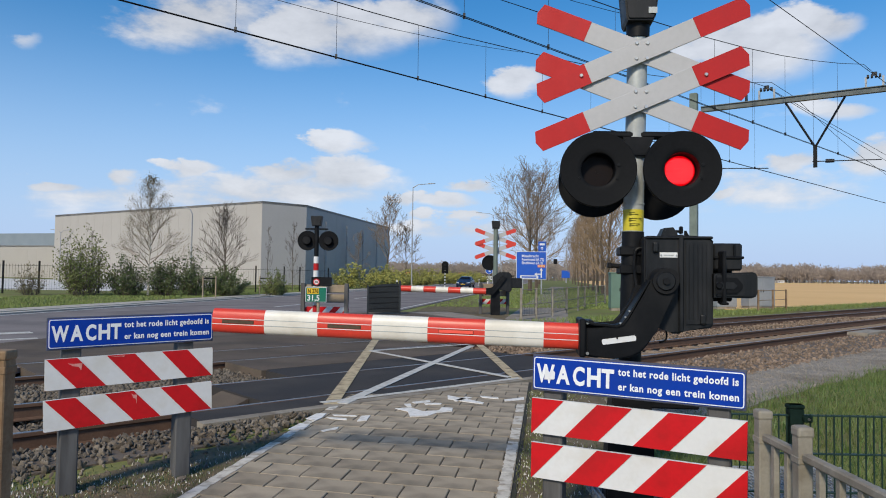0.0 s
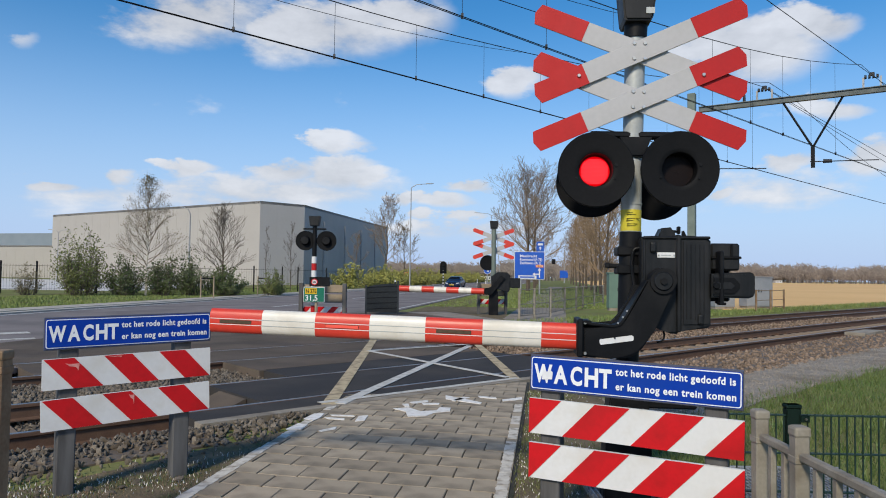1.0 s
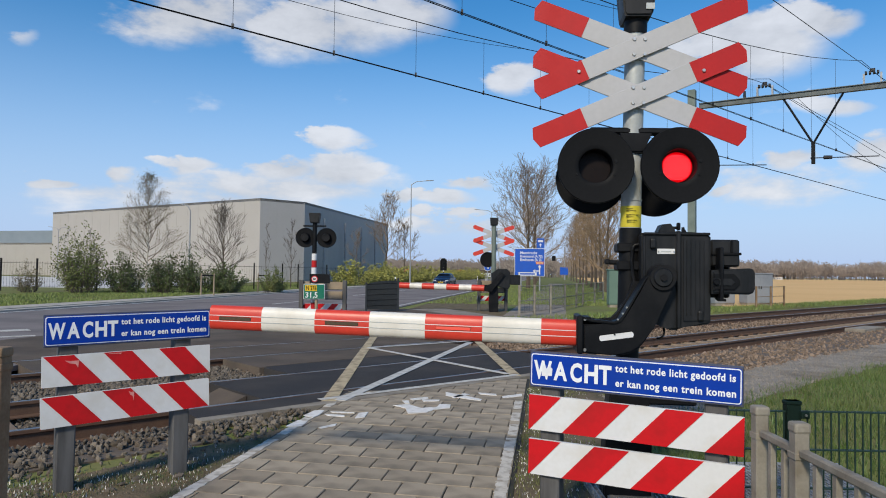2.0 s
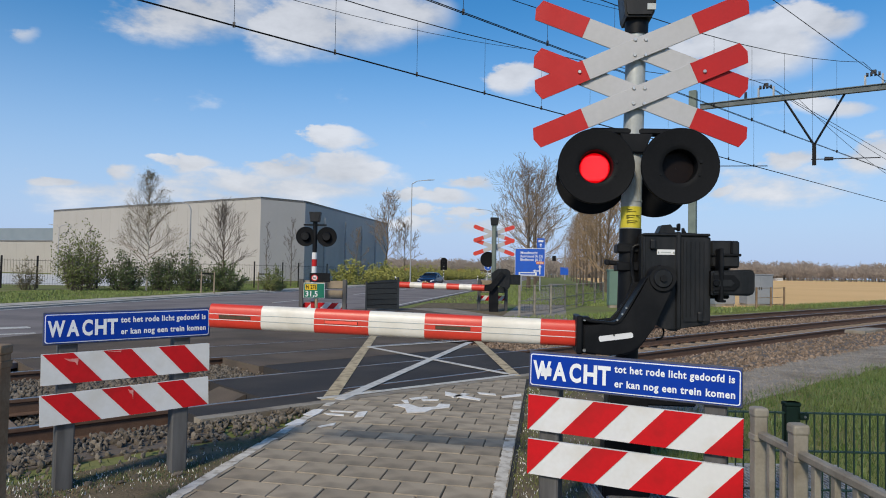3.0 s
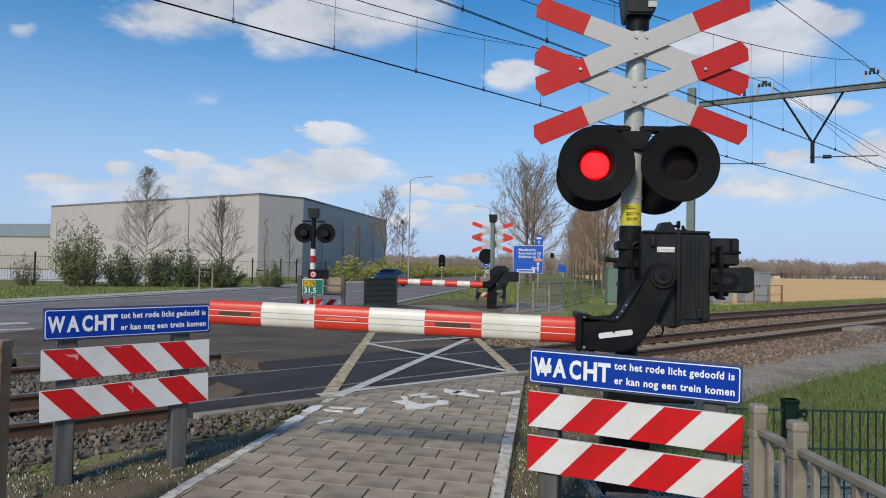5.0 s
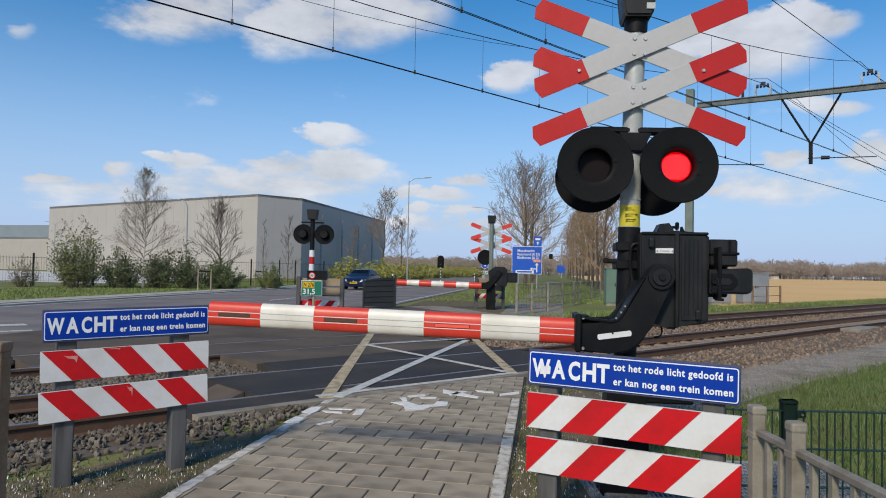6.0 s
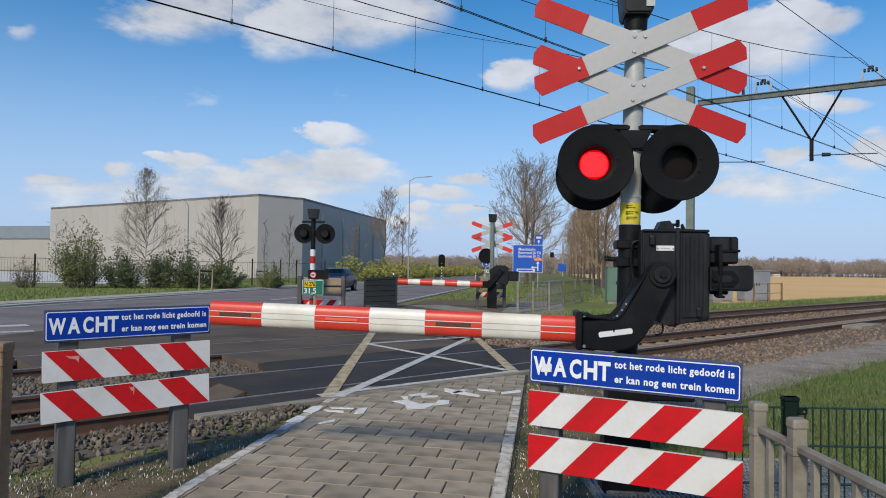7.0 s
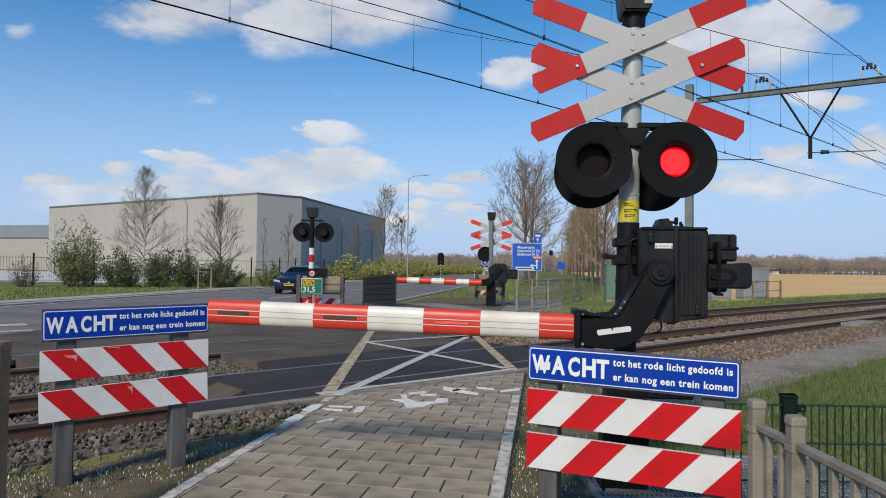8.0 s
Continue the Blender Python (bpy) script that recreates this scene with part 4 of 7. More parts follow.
    part("bracket", box(0.478, 0.52, -0.262, -0.20, 1.285, 1.302, bevel=0.004), BLACK, top)
    # crank arm
    arm = part("crank_arm", prism([(-0.352, 0.953), (-0.178, 0.942), (-0.10, 0.948), (-0.057, 0.961), (-0.020, 0.982), (0.010, 1.012), (0.079, 1.115), (0.209, 1.382), (0.220, 1.425), (0.214, 1.465), (0.196, 1.492), (0.165, 1.507), (0.128, 1.508), (0.095, 1.498), (0.068, 1.475), (0.048, 1.440), (-0.004, 1.336), (-0.085, 1.195), (-0.110, 1.160), (-0.148, 1.142), (-0.25, 1.134), (-0.352, 1.128)], -0.30, -0.235, 0.012), BLACK, top, "black cranked boom arm", False)
    part("arm_flange", prism([(-0.372, 1.168), (-0.30, 1.148), (-0.164, 1.136), (-0.120, 1.152), (-0.092, 1.196), (0.040, 1.430), (0.034, 1.434), (-0.104, 1.202), (-0.128, 1.164), (-0.166, 1.148), (-0.30, 1.160), (-0.372, 1.180)], -0.312, -0.16, 0.004), BLACK, arm, "worn folded edge of the arm")
    part("crank_arm", prism([(-0.345, 0.955), (-0.10, 0.945), (0.0, 0.98), (0.03, 1.05), (0.03, 1.40), (-0.02, 1.40), (-0.055, 1.30), (-0.10, 1.21), (-0.15, 1.155), (-0.345, 1.150)], -0.14, -0.085, 0.01), BLACK, top, "black rear boom arm")
    part("clamp", box(-0.390, -0.352, -0.32, -0.06, 0.948, 1.186, bevel=0.008), BLACK, arm, "black boom clamp")
    part("clamp", box(-0.352, -0.30, -0.28, -0.10, 1.150, 1.176, bevel=0.006), BLACK, arm)
    for z in (0.972, 1.162):
        part("bolt", bolt(-0.340, -0.300, z, 0.011), STEEL, arm)
    for p in ((-0.142, 1.165), (-0.112, 1.202), (-0.088, 1.240)):
        part("bolt", bolt(p[0], -0.312, p[1], 0.007), STEEL, arm)
    piv = bmesh.new()
    add_tube(piv, (0.130, -0.318, 1.427), (0.130, -0.22, 1.427), 0.078, 0.084, 32)
    part("pivot_cap", piv, BLACK, arm, smooth=True)
    ring = bmesh.new()
    add_tube(ring, (0.130, -0.330, 1.427), (0.130, -0.317, 1.427), 0.052, 0.060, 32)
    part("pivot_ring", ring, BLACK_HOUSING, arm)
    part("pivot_nut", tube((0.130, -0.345, 1.427), (0.130, -0.328, 1.427), 0.022, sides=6), BLACK, arm)
    strip = part("reflector_strip", prism([(-0.098, 0.0), (0.098, 0.0), (0.104, 0.010), (0.104, 0.026), (0.096, 0.034), (-0.098, 0.034), (-0.104, 0.026), (-0.104, 0.008)], -0.304, -0.300, 0.0), WHITE, arm, "white reflective strip")
    strip.matrix_local = pose(-0.146, 0, 1.043, 0, -8.5, 0)
    part("bolt", bolt(-0.16, -0.304, 1.072, 0.006), BLACK, arm)
    # cable down the mast
    cable_curve("cable", [(0.03, -0.10, 1.64), (-0.015, -0.10, 1.62), (-0.022, -0.10, 1.50), (-0.005, -0.12, 1.36), (0.0, -0.11, 1.25)], 0.011, BLACK, top)
    cable_curve("cable", [(0.17, -0.12, 1.13), (0.175, -0.13, 1.08), (0.165, -0.13, 1.05), (0.13, -0.12, 1.035)], 0.006, BLACK, top)
    for z in (1.62, 1.50):
        part("mast_clamp", box(-0.112, 0.06, -0.085, 0.085, z - 0.03, z + 0.03, bevel=0.008), BLACK, top)
    part("tap", tube((-0.17, -0.02, 1.525), (-0.06, -0.02, 1.52), 0.016, sides=10), BLACK, top)
    part("tap", box(-0.185, -0.155, -0.045, 0.005, 1.51, 1.545, bevel=0.006), BLACK, top)
    part("footing", box(-0.17, 0.13, -0.13, 0.17, -0.3, 0.03, bevel=0.01), CONCRETE, top)
    part("mast_bracket", box(-0.10, 0.40, -0.05, 0.05, 0.60, 0.68, bevel=0.01), BLACK, top)
    # boom of alternating sections
    inv = BARRIER_POSE.inverted()
    a, b = inv @ BOOM_A, inv @ BOOM_B
    d = b - a
    length = d.length
    x = d.normalized()
    up = (Vector((0, 0, 1)) - x * x.z).normalized()
    yv = up.cross(x)
    frame_m = Matrix((x, yv, up)).transposed().to_4x4()
    frame_m.translation = a
    cuts = [0.0, 0.235] + [0.235 + (length - 0.235) * k / 6 for k in range(1, 7)]
    prof = [(0.045 * math.copysign(abs(math.cos(t)) ** 0.8, math.cos(t)), 0.083 * math.copysign(abs(math.sin(t)) ** 0.7, math.sin(t))) for t in [2 * math.pi * i / 28 for i in range(28)]]
    for i, (c0, c1) in enumerate(zip(cuts, cuts[1:])):
        bm = bmesh.new()
        la = [bm.verts.new((c0, p, q)) for p, q in prof]
        lb = [bm.verts.new((c1, p, q)) for p, q in prof]
        bm.faces.new(la[::-1])
        bm.faces.new(lb)
        for k in range(28):
            j = (k + 1) % 28
            bm.faces.new((la[k], la[j], lb[j], lb[k]))
        red = i % 2 == 0
        sec = part("boom_section", bm, BOOM_RED if red else BOOM_WHITE, top, "red boom section" if red else "cream white boom section", True)
        sec.matrix_local = frame_m
        side = 1 if (frame_m.to_3x3() @ Vector((0, 1, 0))).y < 0 else -1
        for z in (0.016, -0.022):
            part("seam", box(c0, c1, side * 0.0435, side * 0.0462, z - 0.0022, z + 0.0022), WHITE if red else MAST_GREY, sec, "thin seam strip")
        if red and i in (2, 4, 6):
            c = (c0 + c1) / 2
            BOOM_LAMPS.append(frame_m @ Matrix.Translation((c, side * 0.0478, -0.003)))
            part("boom_lamp", box(c - 0.115, c + 0.115, side * 0.043, side * 0.0475, -0.016, 0.010, bevel=0.003), SLOT, sec, "dark amber strip lamp")
    return top


SLOT = mat("dark_strip_lamp", (0.045, 0.030, 0.018), (0.11, 0.07, 0.035), 40, 0.35, contrast=0.6)


STRIP_LIT = mat("lit_red_strip", (0.62, 0.08, 0.05), (0.55, 0.06, 0.04), 60, 0.4, emit=(1.0, 0.10, 0.06), emit_strength=0.28, contrast=0.6)


def cable_curve(name, points, r, material, parent):
    bm = bmesh.new()
    pts = [Vector(p) for p in points]
    fine = []
    for i in range(len(pts) - 1):
        p0, p1, p2, p3 = pts[max(i - 1, 0)], pts[i], pts[i + 1], pts[min(i + 2, len(pts) - 1)]
        for k in range(5):
            t = k / 5
            fine.append(0.5 * ((2 * p1) + (p2 - p0) * t + (2 * p0 - 5 * p1 + 4 * p2 - p3) * t * t + (3 * p1 - p0 - 3 * p2 + p3) * t ** 3))
    fine.append(pts[-1])
    for p, q in zip(fine, fine[1:]):
        add_tube(bm, p, q, r, sides=8)
    return part(name, bm, material, parent, smooth=True)


wait_sign(-2.54, 4.40, -1.686, 5.05, (1.038, 0.779, 0.525), (0.9, 1.2, 2.2), 0.193, (0.155, 0.885), -0.20, "blue waiting sign over two striped boards beside the rails", False)
wait_sign(0.527, 3.97, 1.555, 3.49, (0.886, 0.637, 0.388), (-0.8, -1.15, -0.8), 0.187, (0.115, 1.00), 0.20, "blue waiting sign with a torn sticker over two striped boards", True)
SIGNAL = signal_mast()
BARRIER = barrier()


# ---- materials of the further things ----
CLADDING = mat("beige_metal_cladding", (0.40, 0.375, 0.335), (0.375, 0.35, 0.315), 0.3, 0.6, fine=3, rough_var=0.05)
CLADDING_DARK = mat("grey_metal_cladding", (0.43, 0.412, 0.398), (0.40, 0.385, 0.37), 0.3, 0.6, fine=3, rough_var=0.05)
TRIM_DARK = mat("dark_roof_trim", (0.24, 0.24, 0.24), (0.20, 0.20, 0.205), 1, 0.6)
ROOF_GREY = mat("blue_grey_roof_band", (0.22, 0.26, 0.29), (0.19, 0.23, 0.26), 0.5, 0.6)
BARK = mat("grey_brown_bark", (0.115, 0.085, 0.062), (0.075, 0.056, 0.042), 2, 0.9, bump=0.01, fine=20, dirt=(0.14, 0.125, 0.07), dirt_amount=0.5)
TWIG_TAN = mat("tan_budding_twigs", (0.27, 0.19, 0.115), (0.20, 0.14, 0.085), 1.5, 0.9, per_island=0.3)
TWIG_FAWN = mat("fawn_grey_twigs", (0.215, 0.165, 0.12), (0.155, 0.12, 0.09), 1.5, 0.9, per_island=0.3)
TWIG_GREY = mat("grey_brown_twigs", (0.145, 0.115, 0.09), (0.10, 0.08, 0.064), 1.5, 0.9, per_island=0.3)
BIRCH_BARK = mat("white_birch_bark", (0.58, 0.55, 0.48), (0.30, 0.27, 0.22), 3, 0.8, fine=12, contrast=0.5, stretch=(1, 1, 3))
LEAF = mat("spring_green_leaves", (0.12, 0.155, 0.035), (0.17, 0.18, 0.06), 1.2, 0.7, per_island=0.35)
LEAF_DARK = mat("dark_shrub_leaves", (0.065, 0.100, 0.028), (0.11, 0.13, 0.048), 1.2, 0.7, per_island=0.4)
LEAF_YELLOW = mat("yellow_green_leaves", (0.34, 0.32, 0.065), (0.25, 0.255, 0.07), 0.8, 0.7, per_island=0.35)
BUD = mat("pale_catkins", (0.20, 0.17, 0.08), (0.14, 0.12, 0.06), 1.2, 0.8, per_island=0.35)
# paler and greyer than bark: distance haze is mixed into this colour
WOODS = mat("hazed_bare_woods", (0.27, 0.225, 0.19), (0.20, 0.17, 0.15), 0.08, 0.95, per_island=0.35, fine=0.6)
WOOD_BACK = mat("weathered_board_back", (0.36, 0.29, 0.20), (0.28, 0.22, 0.15), 4, 0.8, dirt=(0.14, 0.11, 0.08), dirt_amount=0.5)
DARK_MESH = mat("anthracite_mesh_panel", (0.018, 0.022, 0.024), (0.028, 0.032, 0.034), 4, 0.5)
SIGN_GREEN = mat("green_sign_sheeting", (0.005, 0.16, 0.095), (0.005, 0.13, 0.08), 4, 0.4)
SIGN_YELLOW = mat("yellow_sign_sheeting", (0.68, 0.44, 0.01), (0.62, 0.40, 0.01), 4, 0.4)
SIGN_BLUE = mat("motorway_blue_sheeting", (0.008, 0.09, 0.50), (0.007, 0.08, 0.44), 2, 0.4)
LAMP_POST = mat("pale_grey_lamp_post", (0.36, 0.37, 0.38), (0.28, 0.29, 0.30), 2, 0.5, metal=0.2)
CABINET_GREEN = mat("grey_green_cabinet", (0.13, 0.21, 0.16), (0.11, 0.18, 0.14), 2, 0.6)
CABINET_GREY = mat("grey_cabinet", (0.30, 0.31, 0.32), (0.24, 0.25, 0.26), 2, 0.6)
CAR_PAINT = mat("dark_blue_car_paint", (0.012, 0.024, 0.060), (0.010, 0.020, 0.052), 3, 0.22, rough_var=0.03, metal=0.3)
CAR_GLASS = mat("dark_car_glass", (0.010, 0.012, 0.015), (0.014, 0.016, 0.019), 3, 0.06, rough_var=0.02)
TYRE = mat("black_tyre", (0.012, 0.012, 0.013), (0.02, 0.02, 0.02), 8, 0.85)
RIM = mat("alloy_rim", (0.45, 0.46, 0.48), (0.35, 0.36, 0.38), 8, 0.35, metal=0.8)
HEADLIGHT = mat("headlight_glass", (0.55, 0.57, 0.60), (0.40, 0.42, 0.46), 8, 0.12)


# ---- plants ----
def tubes_mesh(name, segs, material, sides=5):
    V, Fc = [], []
    for p, q, r0, r1 in segs:
        d = q - p
        if d.length < 1e-5:
            continue
        a = d.orthogonal().normalized()
        b = d.normalized().cross(a)
        o = len(V)
        k = sides if r0 > 0.02 else 3
        for c, r in ((p, r0), (q, r1)):
            for i in range(k):
                t = 2 * math.pi * i / k
                V.append(tuple(c + a * (r * math.cos(t)) + b * (r * math.sin(t))))
        for i in range(k):
            j = (i + 1) % k
            Fc.append((o + i, o + j, o + k + j, o + k + i))
    return soup(name, V, Fc, material)


def grow(rng, height, crown, trunk_r, counts=(15, 6, 4, 3), first=0.25, rise=(15, 65), cone=0.5, min_r=0.008):
    """Trunk, limbs and twigs as tapered segments. Returns trunk and crown segments and twig tips.
    crown: its radius; cone: 0 round, 1 pointed; rise: the limbs' slope in degrees, low and high on the trunk."""
    trunk, limbs, tips = [], [], []
    pts, p = [Vector((0, 0, -0.15))], Vector((0, 0, -0.15))
    for i in range(9):
        p = p + Vector((rng.gauss(0, 0.007) * height, rng.gauss(0, 0.007) * height, (height + 0.15) / 9))
        pts.append(p)
    for i in range(9):
        trunk.append((pts[i], pts[i + 1], max(trunk_r * (1 - i / 9.5), min_r), max(trunk_r * (1 - (i + 1) / 9.5), min_r * 0.7)))

    def limb(p, d, length, r, level):
        n = (4, 3, 2, 1)[min(level, 3)]
        joints = [p]
        for i in range(n):
            d = (d + Vector((rng.gauss(0, 0.075), rng.gauss(0, 0.075), rng.gauss(0.08, 0.05)))).normalized()
            q = joints[-1] + d * (length / n)
            r1 = max(r * (1 - 0.8 * (i + 1) / n), min_r * 0.6)
            limbs.append((joints[-1], q, max(r * (1 - 0.8 * i / n), min_r * 0.8), r1))
            joints.append(q)
        tips.append(joints[-1])
        if level + 1 < len(counts):
            for k in range(counts[level + 1]):
                s = 0.25 + 0.75 * (k + rng.random()) / counts[level + 1]
                j = min(int(s * n), n - 1)
                c = joints[j].lerp(joints[j + 1], s * n - j)
                w = Vector((rng.gauss(0, 1), rng.gauss(0, 1), rng.gauss(0.25, 0.7)))
                w = w - d * w.dot(d)
                if w.length < 1e-3:
                    continue
                nd = (d * 0.95 + w.normalized() * rng.uniform(0.40, 0.85)).normalized()
                limb(c, nd, length * rng.uniform(0.38, 0.62) * (1.15 - 0.45 * s), max(r * 0.5 * (1 - 0.5 * s), min_r), level + 1)
    for k in range(counts[0]):
        t = first + (0.97 - first) * (k + 0.6 * rng.random()) / counts[0]
        j = min(int(t * 9), 8)
        c = pts[j].lerp(pts[j + 1], t * 9 - j)
        u = (t - first) / (1 - first)
        shape = (1 - u) ** 0.8 * cone * 1.1 + (1 - cone) * math.sqrt(max(0.08, 1 - (u * 1.05 - 0.3) ** 2 * 1.6))
        a = k * 2.4 + rng.gauss(0, 0.3)
        el = radians(rise[0] + (rise[1] - rise[0]) * u + rng.gauss(0, 6))
        d = Vector((math.cos(a) * math.cos(el), math.sin(a) * math.cos(el), math.sin(el)))
        limb(c, d, crown * max(0.05, shape) * rng.uniform(0.85, 1.2), trunk_r * (1 - t * 0.8) * 0.5, 0)
    return trunk, limbs, tips


def leaf_cloud(rng, tips, per, size, scatter):
    V, Fc = [], []
    for t in tips:
        for _ in range(per):
            c = t + Vector((rng.gauss(0, scatter), rng.gauss(0, scatter), rng.gauss(0, scatter)))
            a = Vector((rng.gauss(0, 1), rng.gauss(0, 1), rng.gauss(0, 1))).normalized() * size * rng.uniform(0.6, 1.3)
            b = a.orthogonal().normalized() * size * 0.5
            o = len(V)
            V += [tuple(c - a), tuple(c + b), tuple(c + a), tuple(c - b)]
            Fc.append((o, o + 1, o + 2, o + 3))
    return V, Fc


def tree(x, y, height, seed, label, bark, twig, crown, counts, trunk_r, first=0.25, rise=(15, 65), cone=0.4, leaves=None, leaf_size=0.03, per=1, scatter=0.12, min_r=0.008, group="trees"):
    rng = random.Random(seed)
    tr, cr, tips = grow(rng, height, crown, trunk_r, counts, first, rise, cone, min_r)
    top_ob = empty("tree", Matrix.Translation((x, y, -0.04)), label, "tree", group)
    for nm, segs, m in (("trunk", tr, bark), ("crown", cr, twig)):
        ob = tubes_mesh(nm, segs, m)
        ob.parent = top_ob
    if leaves:
        V, Fc = leaf_cloud(rng, tips, per, leaf_size, scatter)
        ob = soup("foliage", V, Fc, leaves)
        ob.parent = top_ob
    return top_ob


def bush(x, y, w, h, seed, label, leaves=LEAF, count=26, per=10, leaf=0.05, name="bush", group="roadside shrubs", stems=True, z=-0.05):
    """Upright stems from one root, with small leaves round their twigs."""
    rng = random.Random(seed)
    segs, tips = [], []
    for _ in range(int(count * 1.5)):
        a = rng.uniform(0, 2 * math.pi)
        rr = math.sqrt(rng.random())
        tip = Vector((math.cos(a) * rr * w / 2, math.sin(a) * rr * w / 2 * 0.8, h * (0.40 + 0.60 * (1 - rr ** 2)) * rng.uniform(0.55, 1.12)))
        base = Vector((tip.x * 0.45 + rng.gauss(0, 0.05), tip.y * 0.45, 0))
        p = base
        for i in range(1, 6):
            q = base.lerp(tip, i / 5) + Vector((rng.gauss(0, 0.04), rng.gauss(0, 0.04), 0))
            segs.append((p, q, 0.022 * (1 - i / 7), 0.022 * (1 - (i + 1) / 7)))
            for _k in range(3):
                d = Vector((rng.gauss(0, 1), rng.gauss(0, 1), rng.uniform(0.2, 1.3))).normalized() * h * 0.13 * rng.uniform(0.5, 1.3)
                segs.append((q, q + d, 0.008, 0.004))
                tips += [q + d, q + d * 0.5]
            p = q
    top_ob = empty(name, Matrix.Translation((x, y, z)), label, "bush", group)
    ob = tagged(tubes_mesh("branchwork", segs, TWIG_GREY, 4), kind="stuff")
    ob.parent = top_ob
    V, Fc = leaf_cloud(rng, tips, max(2, per // 3), leaf * 1.3, h * 0.035)
    V = [(a, b, max(c, 0.02)) for a, b, c in V]
    ob = soup("foliage", V, Fc, leaves)
    ob.parent = top_ob
    return top_ob


def grass_patch(name, count, place, height, label, seed, material=GRASS, width=0.006):
    rng = np.random.default_rng(seed)
    V, Fc = [], []
    for _ in range(count):
        p = place(rng)
        if p is None:
            continue
        x, y, z = p
        h = height * rng.uniform(0.4, 1.25)
        a = rng.uniform(0, 6.283)
        dx, dy = math.cos(a) * width, math.sin(a) * width
        lx, ly = rng.normal(0, 0.35) * h, rng.normal(0, 0.35) * h
        o = len(V)
        V += [(x - dx, y - dy, z - 0.01), (x + dx, y + dy, z - 0.01), (x + lx, y + ly, z + h)]
        Fc.append((o, o + 1, o + 2))
    return tagged(soup(name, V, Fc, material), label, "grass", kind="stuff")


# ---- ground cover near the footway ----
def path_side(x, y):
    """Metres right of the footway's right edge."""
    p = PATH_FRAME.inverted() @ Vector((x, y, 0))
    return p.x, p.y


def build_cover():
    near = [rw(e, 3.62 + 0.16 * noise.noise(Vector((e * 0.8, 0, 2))) + 0.10 * noise.noise(Vector((e * 3, 1, 2))) + max(0, e - 20) * 0.012) for e in np.arange(6.9, 70, 0.35)]
    back = [rw(e, 4.86 + 0.06 * noise.noise(Vector((e * 1.5, 3, 2))) + max(0, e - 20) * 0.02) for e in np.arange(6.9, 70, 0.35)]
    bm = slab(near + back[::-1], -0.2, -0.030)
    setting("gravel_strip", bm, GRAVEL, "grey fine gravel strip beside the ballast", "gravel")
    # bare verges beside the footway
    bm = slab([(-2.55, -1.0), (-1.40, 6.45), (-1.75, 6.0), rw(1.2, 5.3), rw(-2, 5.2), (-9, -1)], -0.2, -0.024)
    setting("verge", bm, DIRT, "bare brown verge with moss and weeds", "verge")
    for pts in ([(0.03, -14), (0.75, -14), (0.95, 0.0), (0.03, -0.02)],):
        bm = slab(pts, -0.2, -0.024)
        bm.transform(PATH_FRAME)
        setting("verge", bm, DIRT, "bare brown verge with moss and weeds", "verge")

    def right_grass(rng):
        x, y = rng.uniform(0.9, 9.5), 2.4 + 9.5 * rng.random() ** 1.3
        s, _ = path_side(x, y)
        n = N_WAY.x * x + N_WAY.y * y
        if s < 0.55 + rng.random() * 0.6 or n > 3.75 + rng.normal(0, 0.12) or x > 1.0 + y * 0.72:
            return None
        return x, y, -0.045
    grass_patch("grass", 75000, right_grass, 0.085, "fresh green grass beside the footway", 11, width=0.005)

    def left_weeds(rng):
        x, y = rng.uniform(-4.6, -1.2), rng.uniform(3.0, 7.6)
        s, v = path_side(x, y)
        n = N_WAY.x * x + N_WAY.y * y
        if s > -PATH_WIDTH - 0.02 or n > 5.3 + rng.normal(0, 0.15):
            return None
        if noise.noise(Vector((x * 1.8, y * 1.8, 0))) < rng.normal(0.0, 0.22):
            return None
        return x, y, -0.03
    grass_patch("weeds", 42000, left_weeds, 0.03, "low weeds and moss on the verge", 12, LEAF_DARK, 0.006)
    grass_patch("weeds", 26000, left_weeds, 0.024, "dry brown stalks among the moss", 19, TWIG_TAN, 0.006)
    grass_patch("weeds", 12000, left_weeds, 0.028, "tiny pale flowers among the weeds", 13, PAINT_MARK, 0.007)

    def edge_weeds(rng):
        s, v = rng.uniform(0.01, 0.75), rng.uniform(-6.5, -0.6)
        if rng.random() < s * 0.6:
            return None
        p = PATH_FRAME @ Vector((s, v, 0))
        if noise.noise(Vector((p.x * 2.5, p.y * 2.5, 4))) < rng.normal(-0.1, 0.2):
            return None
        return p.x, p.y, -0.026
    grass_patch("weeds", 9000, edge_weeds, 0.028, "patchy weeds along the tiles", 14, LEAF, 0.006)
    grass_patch("weeds", 2500, edge_weeds, 0.02, "tiny pale flowers along the tiles", 18, PAINT_MARK, 0.007)

    def verge_far(rng):
        y = 22 + 60 * rng.random() ** 1.5
        x = road_x(y, 0) - (14.2 + 9 * rng.random())
        return x, y, -0.05
    grass_patch("grass", 26000, verge_far, 0.09, "rough roadside grass", 15, GRASS_FAR, 0.03)

    def verge_right(rng):
        y = 33 + 60 * rng.random() ** 1.4
        x = road_x(y, 0) + 0.6 + rng.random() * (y * 0.35)
        return x, y, -0.05
    grass_patch("grass", 26000, verge_right, 0.10, "mown green grass beside the road", 16, GRASS_FAR, 0.03)

    def verge_track(rng):
        e, n = rng.uniform(12, 80), 13.9 + rng.random() * 1.6
        return (*rw(e, n), -0.1)
    grass_patch("grass", 16000, verge_track, 0.16, "rough grass along the track", 17, GRASS_FAR, 0.02)
